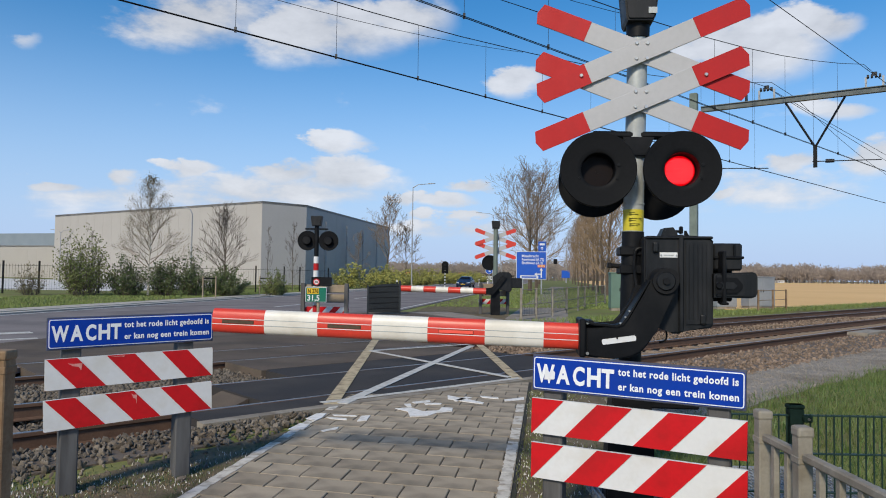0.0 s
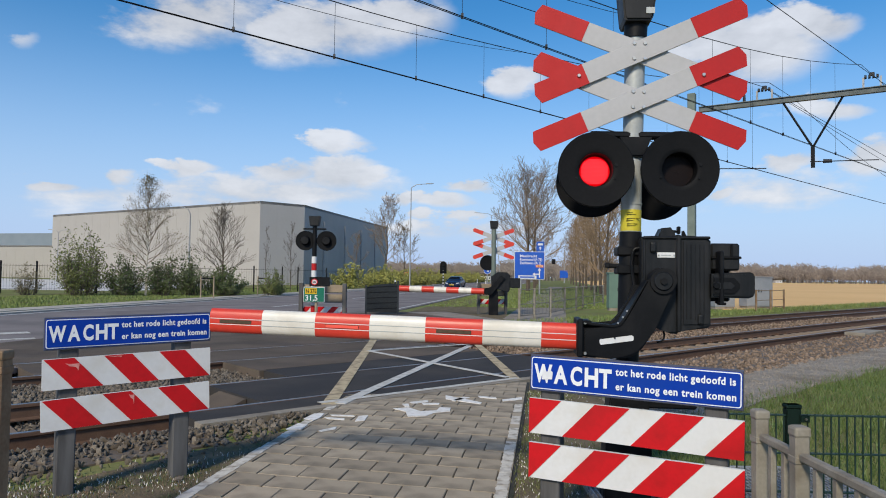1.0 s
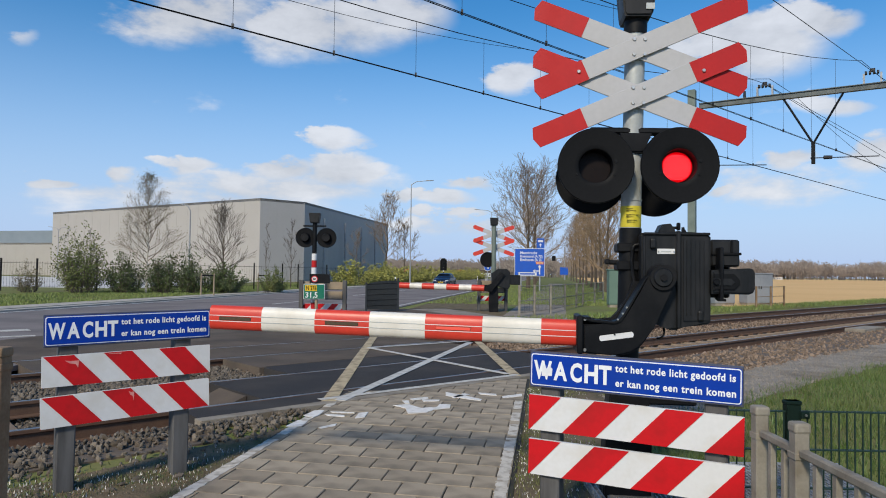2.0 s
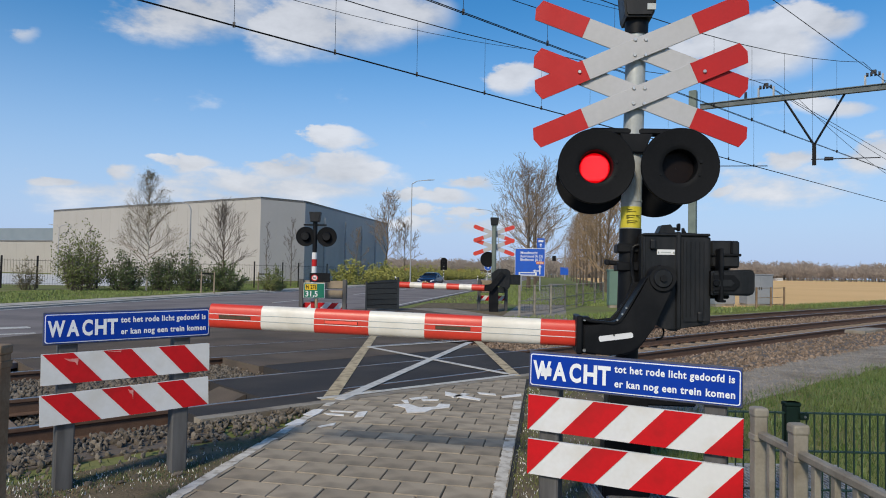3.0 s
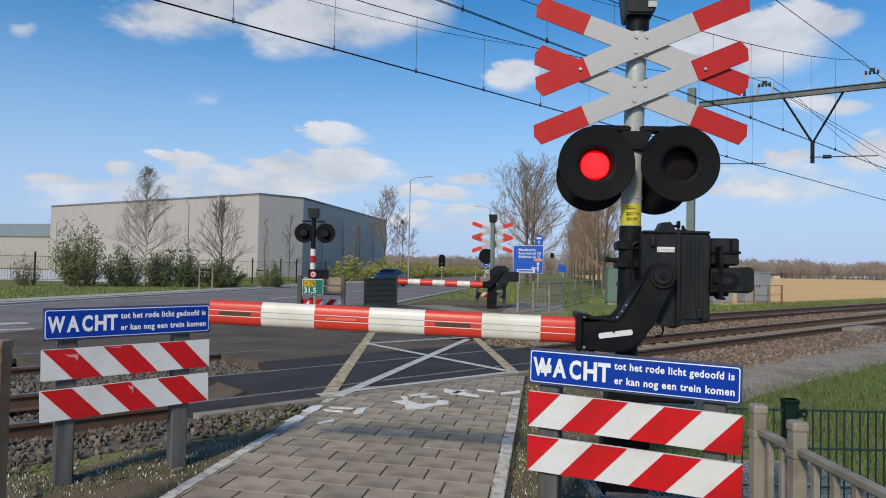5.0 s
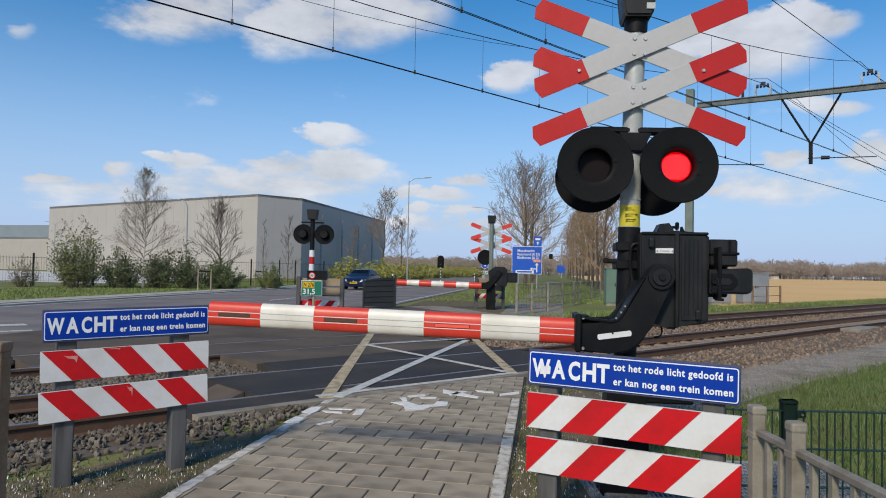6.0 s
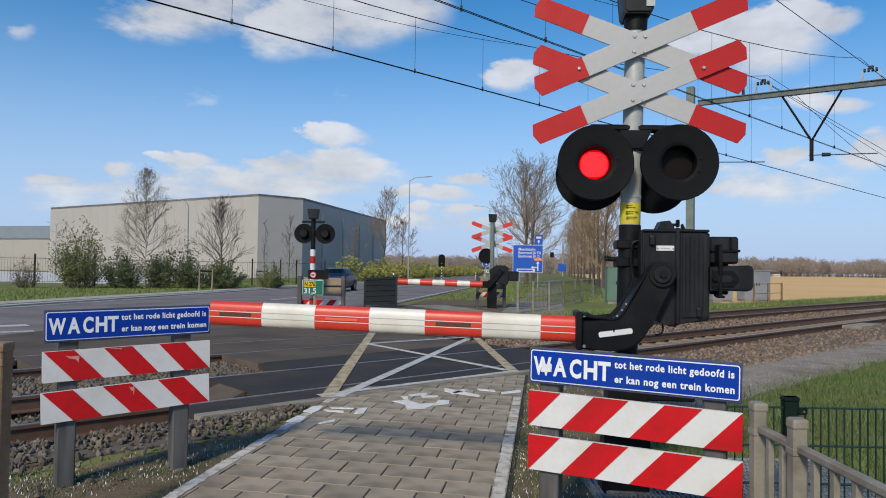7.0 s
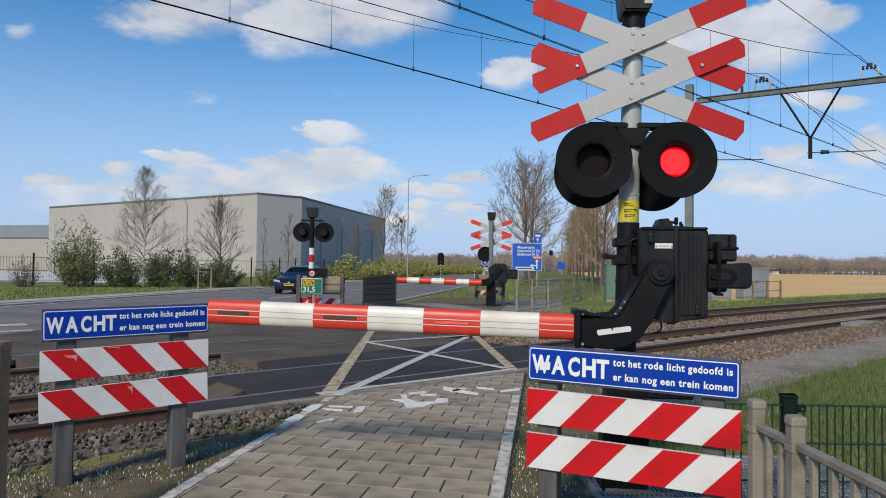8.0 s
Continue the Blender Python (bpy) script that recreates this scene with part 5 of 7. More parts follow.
    bm = slab([rw(33, 15.4), rw(900, 15.4), rw(900, 330), (120, 560), (62, 320), (14.6, 40)], -0.2, -0.03)
    setting("field", bm, FIELD, "dry straw-coloured field", "field")
    bm = slab([(-1.3, 27.6), (0.2, 28), (2.3, 23.2), (2.6, 27), (3.9, 40), (2.6, 46), (0.6, 42)], -0.2, -0.036)
    setting("verge", bm, DIRT, "worn brown verge beside the road", "verge")
    bm = slab([(2.6, 20), (4.0, 21.5), (19.5, 110), (17.5, 110), (2.2, 24)], -0.2, -0.03)
    setting("footpath", bm, GRAVEL, "pale gravel footpath between tree rows", "path")
    bm = slab([(0.9, 17.5), (2.4, 19), (2.2, 23), (0.2, 28), (-1.4, 27.4), (0.9, 23.0)], -0.2, -0.014)
    setting("pavement", bm, GRAVEL, "pale cycle path joining the crossing", "pavement")


build_cover()


# ---- fences near the footway ----
def handrail_fence():
    top = empty("handrail_fence", pose(1.545, 0, 0), "weathered galvanised handrail fence beside the footway", "fence")
    posts = (3.3, 2.94, 1.4, -0.1)
    for y in posts:
        p = part("post", box(-0.031, 0.031, y - 0.031, y + 0.031, -0.3, 0.785, bevel=0.006), GALV, top)
        part("post_cap", box(-0.036, 0.036, y - 0.036, y + 0.036, 0.775, 0.822, bevel=0.012, segments=2), GALV, p)
        part("post_collar", box(-0.035, 0.035, y - 0.035, y + 0.035, 0.665, 0.695, bevel=0.003), GALV, p)
    for a, b in zip(posts, posts[1:]):
        part("rail", box(-0.02, 0.02, b + 0.03, a - 0.03, 0.678, 0.714, bevel=0.007), GALV, top)
        part("rail", box(-0.02, 0.02, b + 0.04, a - 0.04, 0.09, 0.13, bevel=0.005), GALV, top)
        k = max(2, round((a - b) / 0.135))
        for i in range(1, k):
            y = a + (b - a) * i / k
            part("baluster", box(-0.013, 0.013, y - 0.016, y + 0.016, 0.12, 0.68, bevel=0.003), GALV, top)


def mesh_fence():
    top = empty("mesh_fence", Matrix.Translation((2.10, 4.08, 0)) @ pose(0, 0, 0, 0, 0, -1.5), "dark green double-bar mesh fence in the grass", "fence")
    zt = 0.665
    for x in (0.0, 2.5, 5.0):
        p = part("post", box(-0.042, 0.042, -0.03, 0.03, -0.3, zt + 0.02, bevel=0.004), GREEN_FENCE, top)
        part("post_cap", box(-0.046, 0.046, -0.034, 0.034, zt + 0.02, zt + 0.045, bevel=0.006), GREEN_FENCE, p)
        part("clamp", box(0.03, 0.085, -0.045, -0.02, zt - 0.055, zt - 0.015, bevel=0.005), GREEN_FENCE, p)
        part("bolt", bolt(0.06, -0.045, zt - 0.035, 0.008), STEEL, p)
    for z in (zt - 0.02, zt - 0.244, zt - 0.468, zt - 0.66):
        for y in (-0.012, 0.006):
            part("wire", box(-0.42, 5.0, y - 0.004, y + 0.004, z - 0.004, z + 0.004), GREEN_FENCE, top)
    x = -0.42
    while x < 5.0:
        part("wire", box(x - 0.0032, x + 0.0032, -0.008, 0.0, -0.05, zt - 0.012), GREEN_FENCE, top)
        x += 0.0462


def grating():
    top = empty("steel_grating", pose(0, 0, 0), "galvanised steel grating platform in the grass", "grating")
    x0, x1, y0, y1 = 1.02, 3.05, 4.25, 5.25
    part("frame", box(x0, x1, y0, y0 + 0.03, -0.2, 0.03, bevel=0.003), GRATE, top)
    part("frame", box(x0, x1, y1 - 0.03, y1, -0.2, 0.03, bevel=0.003), GRATE, top)
    part("plate", box(x0, x1, y0 + 0.03, y1 - 0.03, -0.2, -0.012), GALV, top)
    for i in range(66):
        x = x0 + (x1 - x0) * (i + 0.5) / 66
        part("bar", box(x - 0.004, x + 0.004, y0 + 0.03, y1 - 0.03, -0.012, 0.026), GRATE, top)
    for i in range(12):
        y = y0 + (y1 - y0) * (i + 0.5) / 12
        part("bar", box(x0, x1, y - 0.003, y + 0.003, 0.0, 0.024), GRATE, top)


def rusty_post():
    top = empty("fence_post", pose(-2.178, 3.40, 0), "rusty galvanised square fence post beside the rails", "post")
    part("shaft", box(-0.045, 0.045, -0.045, 0.045, -0.3, 1.00, bevel=0.006), RUSTY, top)
    part("post_cap", box(-0.051, 0.051, -0.051, 0.051, 0.995, 1.045, bevel=0.012, segments=2), RUSTY, top)
    part("collar", box(-0.049, 0.049, -0.049, 0.049, 0.93, 0.965, bevel=0.003), RUSTY, top)


handrail_fence()
mesh_fence()
grating()
rusty_post()


def track_bits():
    """Ramp at the deck's end and the small boxes by the rails."""
    r = empty("end_ramp", Matrix.Translation((*rw(3.97, 7.79), 0)) @ pose(0, 0, 0, 0, 0, RAIL_ANGLE), "grey steel end ramp of the crossing deck", "ramp")
    bm = prism([(-0.75, -0.20), (-0.30, -0.02), (-0.28, -0.02), (-0.28, -0.24), (-0.75, -0.24)], -0.35, 0.35)
    part("plate", bm, ASPHALT_OLD, r)
    b = empty("track_box", Matrix.Translation((*rw(21.8, 6.3), -0.2)) @ pose(0, 0, 0, 0, 0, RAIL_ANGLE), "weathered concrete cable trough with a blue pipe", "cable trough")
    part("cover", box(-0.9, 0.9, -0.25, 0.25, 0.16, 0.26, bevel=0.01), CONCRETE, b)
    part("body", box(-0.2, 0.75, -0.2, 0.2, -0.1, 0.16), BLACK, b)
    part("pipe", box(-0.35, -0.2, -0.27, -0.1, -0.1, 0.16), CABINET_GREY, b)
    t = empty("point_block", Matrix.Translation((*rw(1.75, 6.3), -0.2)) @ pose(0, 0, 0, 0, 0, RAIL_ANGLE), "brown sleeper end with a rusty fixing", "sleeper end")
    part("block", box(-0.16, 0.16, -0.3, 0.25, -0.05, 0.04, bevel=0.01), SLEEPER, t)
    part("fixing", box(-0.06, 0.06, -0.05, 0.12, 0.04, 0.10, bevel=0.02), RAIL_SIDE, t)
    part("fixing", tube((-0.02, 0.0, 0.1), (-0.02, 0.0, 0.17), 0.02, sides=6), RAIL_SIDE, t)


track_bits()


# ---- overhead line ----
PORTAL_E = 27.6
CATENARY = ((7.79, 5.58, 0.0), (10.95, 5.58, 0.0))


def messenger_z(e):
    d = (e - 4 + 23.6) % 47.2 - 23.6
    return 6.60 + 0.0048 * d * d


def wire_line(points, r):
    segs = [(Vector(p), Vector(q), r, r) for p, q in zip(points, points[1:])]
    return segs


def overhead_line():
    for n, z, off in CATENARY:
        top = empty("overhead_line", pose(0, 0, 0), "dark overhead contact line hung above the track", "overhead line", "overhead lines")
        es = [-44 + 2.36 * k for k in range(100)]
        for dn in (-0.02, 0.02):
            ob = tubes_mesh("contact_wire", wire_line([(*rw(e, n + dn), z) for e in es], 0.0085), WIRE)
            ob.parent = top
        ob = tubes_mesh("messenger_wire", wire_line([(*rw(e, n), messenger_z(e)) for e in es], 0.011), WIRE)
        ob.parent = top
        ob = tubes_mesh("auxiliary_wire", wire_line([(*rw(e, n), messenger_z(e) - max(0.0, 0.30 - 0.0040 * (e - 4) ** 2)) for e in np.arange(-4.6, 12.7, 1.0)], 0.006), WIRE)
        ob.parent = top
        e = -3.1
        while e < 26:
            k = tubes_mesh("dropper", [(Vector((*rw(e, n), z)), Vector((*rw(e, n), messenger_z(e))), 0.005, 0.005)], WIRE)
            k.parent = top
            c = part("dropper_clamp", box(-0.02, 0.02, -0.015, 0.015, -0.03, 0.06), WIRE, top)
            c.matrix_local = Matrix.Translation((*rw(e, n), z))
            e += 2.03 if n > 9 else 2.1
    # feeder wires carried higher up
    for (p, q) in (((2.2, 12.0, 9.0), (16.3, 25.7, 9.36)), ((16.3, 25.7, 9.36), (50, 55.0, 8.0)), ((13.16, 27.65, 9.36), (45, 55, 6.6)), ((13.16, 27.65, 9.34), (60, 72, 6.4)), ((-3.0, 15.2, 9.05), (13.16, 27.65, 9.36))):
        top = tubes_mesh("feeder_wire", wire_line([p, q], 0.013), WIRE)
        tagged(top, "thin dark feeder wire above the tracks", "wire", "feeder wires")


overhead_line()


def portal():
    a, b = Vector((10.55, 29.0, 8.84)), Vector((11.09, 28.65, 8.84))
    way = Vector((5.51, -3.55, 0)).normalized()
    yaw = math.degrees(math.atan2(way.y, way.x))
    top = empty("overhead_portal", Matrix.Translation((10.75, 29.2, -0.38)) @ pose(0, 0, 0, 0, 0, yaw), "grey steel portal carrying the overhead lines", "portal")
    part("column", box(-0.16, 0.16, -0.14, 0.14, -0.3, 9.85, bevel=0.02), POLE_GREEN, top, "grey-green column")
    beam = part("beam", box(0.3, 14.0, -0.05, 0.05, 9.03, 9.20), PORTAL, top, "grey steel beam")
    part("beam_flange", box(0.3, 14.0, -0.10, 0.10, 9.20, 9.23), PORTAL, beam)
    part("beam_flange", box(0.3, 14.0, -0.10, 0.10, 9.00, 9.03), PORTAL, beam)
    for x in (2.87, 6.6):
        for s in (-0.28, 0.28):
            part("bracket", box(x + s - 0.035, x + s + 0.035, -0.05, 0.05, 9.23, 9.62), LAMP_POST, top)
        for k in range(4):
            part("insulator", tube((x - 0.25 + k * 0.13, 0, 9.64), (x - 0.17 + k * 0.13, 0, 9.64), 0.085, 0.07, 10), WIRE, top)
        part("clamp", box(x - 0.09, x + 0.09, -0.05, 0.05, 9.66, 9.80, bevel=0.02), WIRE, top)
    part("insulator", tube((2.1, 0, 9.23), (2.1, 0, 9.52), 0.06, 0.05, 8), WIRE, top)
    # hanging V bracket
    for x in (3.55, 5.65):
        part("strut", tube((x, 0, 9.02), (4.60, 0, 7.10), 0.042, sides=8), BLACK, top)
    part("drop_tube", box(4.53, 4.67, -0.05, 0.05, 6.30, 7.14), BLACK, top)
    part("steady_arm", tube((4.5, 0, 6.54), (6.8, 0.4, 6.50), 0.02, sides=6), WIRE, top)
    part("insulator", tube((4.95, 0.06, 6.54), (5.25, 0.1, 6.53), 0.08, 0.07, 10), WIRE, top)
    part("steady_arm", tube((1.0, 0, 6.52), (2.9, 0.2, 6.42), 0.02, sides=6), WIRE, top)


portal()


# ---- far side of the crossing ----
def far_lamps():
    top = empty("crossing_signal", Matrix.Translation((-3.36, 18.1, 0)) @ pose(0, 0, 0, 0, 0, 0), "black twin-lamp road signal on a striped pole", "signal")
    part("pole", tube((0, 0, -0.2), (0, 0, 2.95), 0.062, sides=16), BLACK, top, smooth=True)
    for i in range(9):
        part("pole_band", tube((0, 0, 0.25 + i * 0.185), (0, 0, 0.43 + i * 0.185), 0.070, sides=16), RED_FADED if i % 2 else WHITE, top, "painted band", True)
    part("bell_housing", prism([(-0.11, 2.72), (0.11, 2.72), (0.15, 2.98), (-0.15, 2.98)], -0.13, 0.13, 0.015), BLACK_HOUSING, top)
    part("beam", box(-0.3, 0.3, -0.04, 0.04, 2.62, 2.66), BLACK, top)
    for s in (-1, 1):
        bm = disc(bmesh.new(), 0.04 + s * 0.28, -0.03, 2.33, 0.262, 0.03)
        h = part("lamp_head", bm, BLACK_DEEP, top, "black round shield", True)
        part("lamp_back", tube((0.04 + s * 0.28, -0.14, 2.33), (0.04 + s * 0.28, -0.02, 2.33), 0.10, 0.13, 20), BLACK, h, smooth=True)
    # route marker
    s = empty("route_marker", pose(-3.30, 17.9, -0.03), "green route marker with a yellow road number", "sign")
    part("pole", tube((0.05, 0.02, -0.2), (0.05, 0.02, 1.2), 0.04, sides=10), WOOD_BACK, s, "pale marker pole")
    part("plate", box(-0.13, 0.40, -0.03, 0.0, 1.16, 1.40), BLACK, s)
    g = part("panel", box(-0.28, 0.275, -0.05, -0.02, 0.74, 1.14, bevel=0.01), WHITE, s)
    part("panel_face", box(-0.265, 0.26, -0.054, -0.05, 0.755, 1.125), SIGN_GREEN, g)
    part("number_field", box(-0.235, 0.07, -0.058, -0.054, 0.955, 1.105), SIGN_YELLOW, g)
    up = pose(0, 0, 0, 90, 0, 0)
    lettering("number", "N 276", 0.15, Matrix.Translation((-0.215, -0.0585, 0.98)) @ up, BLACK, g, bold=0.003, width=0.27)
    lettering("number", "31,5", 0.20, Matrix.Translation((-0.235, -0.0545, 0.785)) @ up, WHITE, g, bold=0.004, width=0.32)
    part("speed_disc", tube((0.0, -0.036, 1.27), (0.0, -0.030, 1.27), 0.085, sides=20), RED, s)
    part("speed_face", tube((0.0, -0.038, 1.27), (0.0, -0.034, 1.27), 0.063, sides=20), WHITE, s)
    lettering("number", "80", 0.085, Matrix.Translation((-0.045, -0.039, 1.24)) @ up, BLACK, s, bold=0.002)


far_lamps()


def back_of_sign(x, y, yaw, w, label, stripe_side):
    top = empty("warning_sign", Matrix.Translation((x, y, 0)) @ pose(0, 0, 0, 0, 0, yaw), label, "sign", "signs at the footway")
    for px in (0.06, w - 0.06):
        part("post", box(px - 0.055, px + 0.055, -0.055, 0.055, -0.2, 1.20, bevel=0.008), POST_GREY, top)
    for z in (1.06, 0.80):
        part("board", box(0.0, w, 0.06, 0.08, z - 0.1, z + 0.1), WOOD_BACK, top, "plain back of a board")
        part("batten", box(0.02, w - 0.02, 0.045, 0.06, z - 0.125, z - 0.10), POST_GREY, top)
    b = part("board", box(0.0, w, 0.06, 0.08, 0.36, 0.56), WHITE, top, "white board with diagonal red stripes")
    stripes(b, w, 0.2, 0.46, 0.18, w / 7, -0.4, True, 0.058)


back_of_sign(-3.85, 18.6, 0, 1.30, "back of a waiting sign with wood-coloured boards", 1)
back_of_sign(1.45, 26.9, 10, 1.22, "back of a waiting sign with striped boards", 1)


def far_barrier():
    top = empty("crossing_barrier", Matrix.Translation((2.04, 26.4, 0)), "far red and white barrier with a double cross mast", "barrier")
    part("mast", tube((0, 0, 1.2), (0, 0, 3.4), 0.085, sides=16), POLE_GREEN, top, smooth=True)
    part("mast_foot", prism([(-0.16, -0.2), (0.17, -0.2), (0.19, 0.3), (0.17, 0.85), (0.14, 1.0), (-0.12, 1.0), (-0.16, 0.8), (-0.18, 0.3)], -0.12, 0.12, 0.02), BLACK, top)
    part("bell_housing", prism([(-0.13, 3.30), (0.13, 3.30), (0.16, 3.60), (-0.16, 3.60)], -0.13, 0.13, 0.015), BLACK_HOUSING, top)
    for z in (2.98, 2.46):
        for s in (-1, 1):
            arm = part("cross_arm", arm_plate(0.86, 0.078, 0.0, 0.012), CROSS_WHITE, top, "white cross arm with red ends")
            arm.matrix_local = pose(0, 0.12 + 0.02 * s, z, 0, 20 * s, 0)
            for e in (-1, 1):
                part("red_end", prism([(e * 0.44, -0.077), (e * 0.80, -0.077), (e * 0.858, 0), (e * 0.80, 0.077), (e * 0.44, 0.077)], -0.003, -0.0005), BOOM_RED, arm)
    part("lamp_head", disc(bmesh.new(), -0.22, 0.15, 1.98, 0.30, 0.03), BLACK_DEEP, top, smooth=True)
    part("housing", prism([(-0.06, 1.0), (0.55, 0.85), (0.62, 0.95), (0.62, 1.52), (0.5, 1.62), (0.15, 1.62), (-0.1, 1.45)], -0.2, 0.2, 0.02), BLACK_HOUSING, top)
    part("counterweight", box(0.6, 1.02, -0.15, 0.10, 1.02, 1.40, bevel=0.02), BLACK_HOUSING, top)
    part("crank_arm", prism([(-0.42, 0.75), (-0.1, 0.74), (0.1, 1.0), (0.42, 1.4), (0.25, 1.5), (-0.1, 1.05), (-0.2, 1.0), (-0.42, 1.0)], -0.3, -0.2, 0.015), BLACK, top)
    a, b = Vector((-0.36, -0.25, 0.88)), Vector((-3.72, 0.6, 0.93))
    for i in range(7):
        p, q = a.lerp(b, i / 7), a.lerp(b, (i + 1) / 7)
        part("boom_section", tube(p, q, 0.122, 0.122, 14), BOOM_WHITE if i % 2 else BOOM_RED, top, "painted boom section", True)


far_barrier()


def arched_panel():
    top = empty("mesh_gate", Matrix.Translation((-2.74, 25.2, 0)) @ pose(0, 0, 0, 0, 0, 12), "anthracite mesh panel with a curved top", "fence panel")
    for x, h in ((0.0, 1.06), (1.18, 1.24)):
        part("post", box(x - 0.035, x + 0.035, -0.03, 0.03, -0.2, h, bevel=0.005), DARK_MESH, top)
    pts = [(0.03, 0.08), (1.15, 0.02), (1.15, 1.14), (0.85, 1.13), (0.55, 1.11), (0.28, 1.07), (0.03, 1.0)]
    part("panel", prism(pts, -0.004, 0.004), DARK_MESH, top, "dense dark mesh infill")
    for k in range(5):
        z = 0.18 + k * 0.20
        for a, b in ((0.03, 0.4), (0.4, 0.78), (0.78, 1.15)):
            za, zb = z + 0.05 * math.sin(a * 1.3), z + 0.05 * math.sin(b * 1.3)
            part("wire", tube((a, -0.012, za), (b, -0.012, zb), 0.008, sides=5), BLACK, top)
    for k in range(30):
        x = 0.05 + k * 0.0375
        part("wire", box(x - 0.004, x + 0.004, -0.012, -0.004, 0.06, 1.0 + 0.13 * math.sin(x * 1.3)), BLACK, top)


arched_panel()


def wire_fence(points, h, label, bars=True, material=GALV):
    top = empty("wire_fence", Matrix.Translation((*points[0], 0)), label, "fence", "wire fences")
    o = Vector(points[0])
    for i, p in enumerate(points):
        d = Vector(p) - o
        part("post", box(d.x - 0.04, d.x + 0.04, d.y - 0.04, d.y + 0.04, -0.2, h + 0.04, bevel=0.006), material, top)
        if i + 1 < len(points):
            q = Vector(points[i + 1]) - o
            for z in (0.12, h * 0.5, h):
                part("wire", tube((d.x, d.y, z), (q.x, q.y, z), 0.014, sides=4), material, top)
            if bars:
                n = max(4, int((q - d).length / 0.13))
                for k in range(1, n):
                    c = d.lerp(q, k / n)
                    part("wire", box(c.x - 0.003, c.x + 0.003, c.y - 0.003, c.y + 0.003, 0.1, h), DARK_MESH, top)


wire_fence([(2.7, 23.4), (3.35, 24.4), (4.15, 25.8), (5.2, 28.6), (6.2, 31.2), (7.0, 33.6), (8.2, 36.4), (9.4, 39.5)], 1.02, "galvanised mesh fence beside the cycle path")
wire_fence([rw(33.5, 14.35), rw(35.3, 14.4), rw(37.2, 14.5)], 0.95, "rusty steel railing beside the track", False, RUSTY)


def cabinet(x, y, w, d, h, material, label, yaw=0):
    top = empty("cabinet", Matrix.Translation((x, y, 0)) @ pose(0, 0, 0, 0, 0, yaw), label, "cabinet", "trackside cabinets")
    part("plinth", box(-w / 2 + 0.03, w / 2 - 0.03, -d / 2 + 0.03, d / 2 - 0.03, -0.2, 0.08), CONCRETE, top)
    part("body", box(-w / 2, w / 2, -d / 2, d / 2, 0.08, h - 0.06, bevel=0.01), material, top)
    part("roof", box(-w / 2 - 0.03, w / 2 + 0.03, -d / 2 - 0.03, d / 2 + 0.03, h - 0.07, h, bevel=0.015), material, top)
    for s in (-1, 1):
        dr = part("door", box(s * 0.01, s * (w / 2 - 0.03), -d / 2 - 0.012, -d / 2, 0.13, h - 0.12, bevel=0.004), material, top)
        part("handle", box(s * 0.05, s * 0.09, -d / 2 - 0.03, -d / 2 - 0.01, h * 0.5, h * 0.5 + 0.14), BLACK, dr)


cabinet(8.25, 31.75, 0.95, 0.5, 1.72, CABINET_GREEN, "grey-green trackside cabinet on the grass")
cabinet(*rw(34.2, 16.4), 1.1, 0.6, 1.15, CABINET_GREY, "low grey trackside cabinet", 10)
cabinet(*rw(36.6, 15.7), 1.5, 0.7, 1.65, CABINET_GREY, "wide grey trackside cabinet", 10)


# ---- buildings ----
def hall(name, corners, h, mats, label, base=0.0, panel=2.4):
    """A flat-roofed hall on a polygon of corners, each side a clad wall with vertical joints."""
    top = empty(name, pose(0, 0, 0), label, "building", "industrial buildings")
    n = len(corners)
    for i in range(n):
        p, q = Vector(corners[i]), Vector(corners[(i + 1) % n])
        d = (q - p)
        m = Matrix.Translation((*p, 0)) @ pose(0, 0, 0, 0, 0, math.degrees(math.atan2(d.y, d.x)))
        w = part("wall", box(0, d.length, 0.0, 0.25, -0.5, h), mats[i % len(mats)], top, "ribbed metal wall cladding")
        w.matrix_local = m
        if i < 3:
            k = int(d.length / panel)
            for j in range(1, k):
                s = part("joint", box(j * panel - 0.03, j * panel + 0.03, -0.012, 0.0, 0, h - 0.3), mats[i % len(mats)], w)
        t = part("roof_trim", box(-0.05, d.length + 0.05, -0.05, 0.30, h - 0.02, h + 0.04), TRIM_DARK, top)
        t.matrix_local = m
    part("roof", slab(corners, h - 0.3, h - 0.05), TRIM_DARK, top)
    return top


WAREHOUSE = hall("warehouse", [(-67.0, 117.5), (-24.0, 90.0), (-19.0, 94.4), (-10.8, 136.0), (-40, 190), (-78, 170)], 11.0, (CLADDING, CLADDING_DARK, CLADDING_DARK, CLADDING), "large beige and grey flat-roofed warehouse")
for k, (x, y) in enumerate(((-17.6, 100.5), (-15.8, 109.5), (-14.2, 118.0), (-12.6, 126.0))):
    d = part("downpipe", tube((x + 0.35, y - 0.2, 0), (x + 0.35, y - 0.2, 9.2), 0.16, sides=8), LAMP_POST, WAREHOUSE, "pale vertical downpipe")
bm = slab([(-15.2, 113.6), (-11.4, 133.2), (-10.9, 133.1), (-14.7, 113.5)], 0, 2.4)
part("plinth", bm, TRIM_DARK, WAREHOUSE, "dark base of the wall")
ANNEX = hall("warehouse", [(-125, 150), (-76, 135), (-76, 175), (-125, 190)], 6.4, (CLADDING, CLADDING_DARK), "low beige hall with a grey-blue roof band")
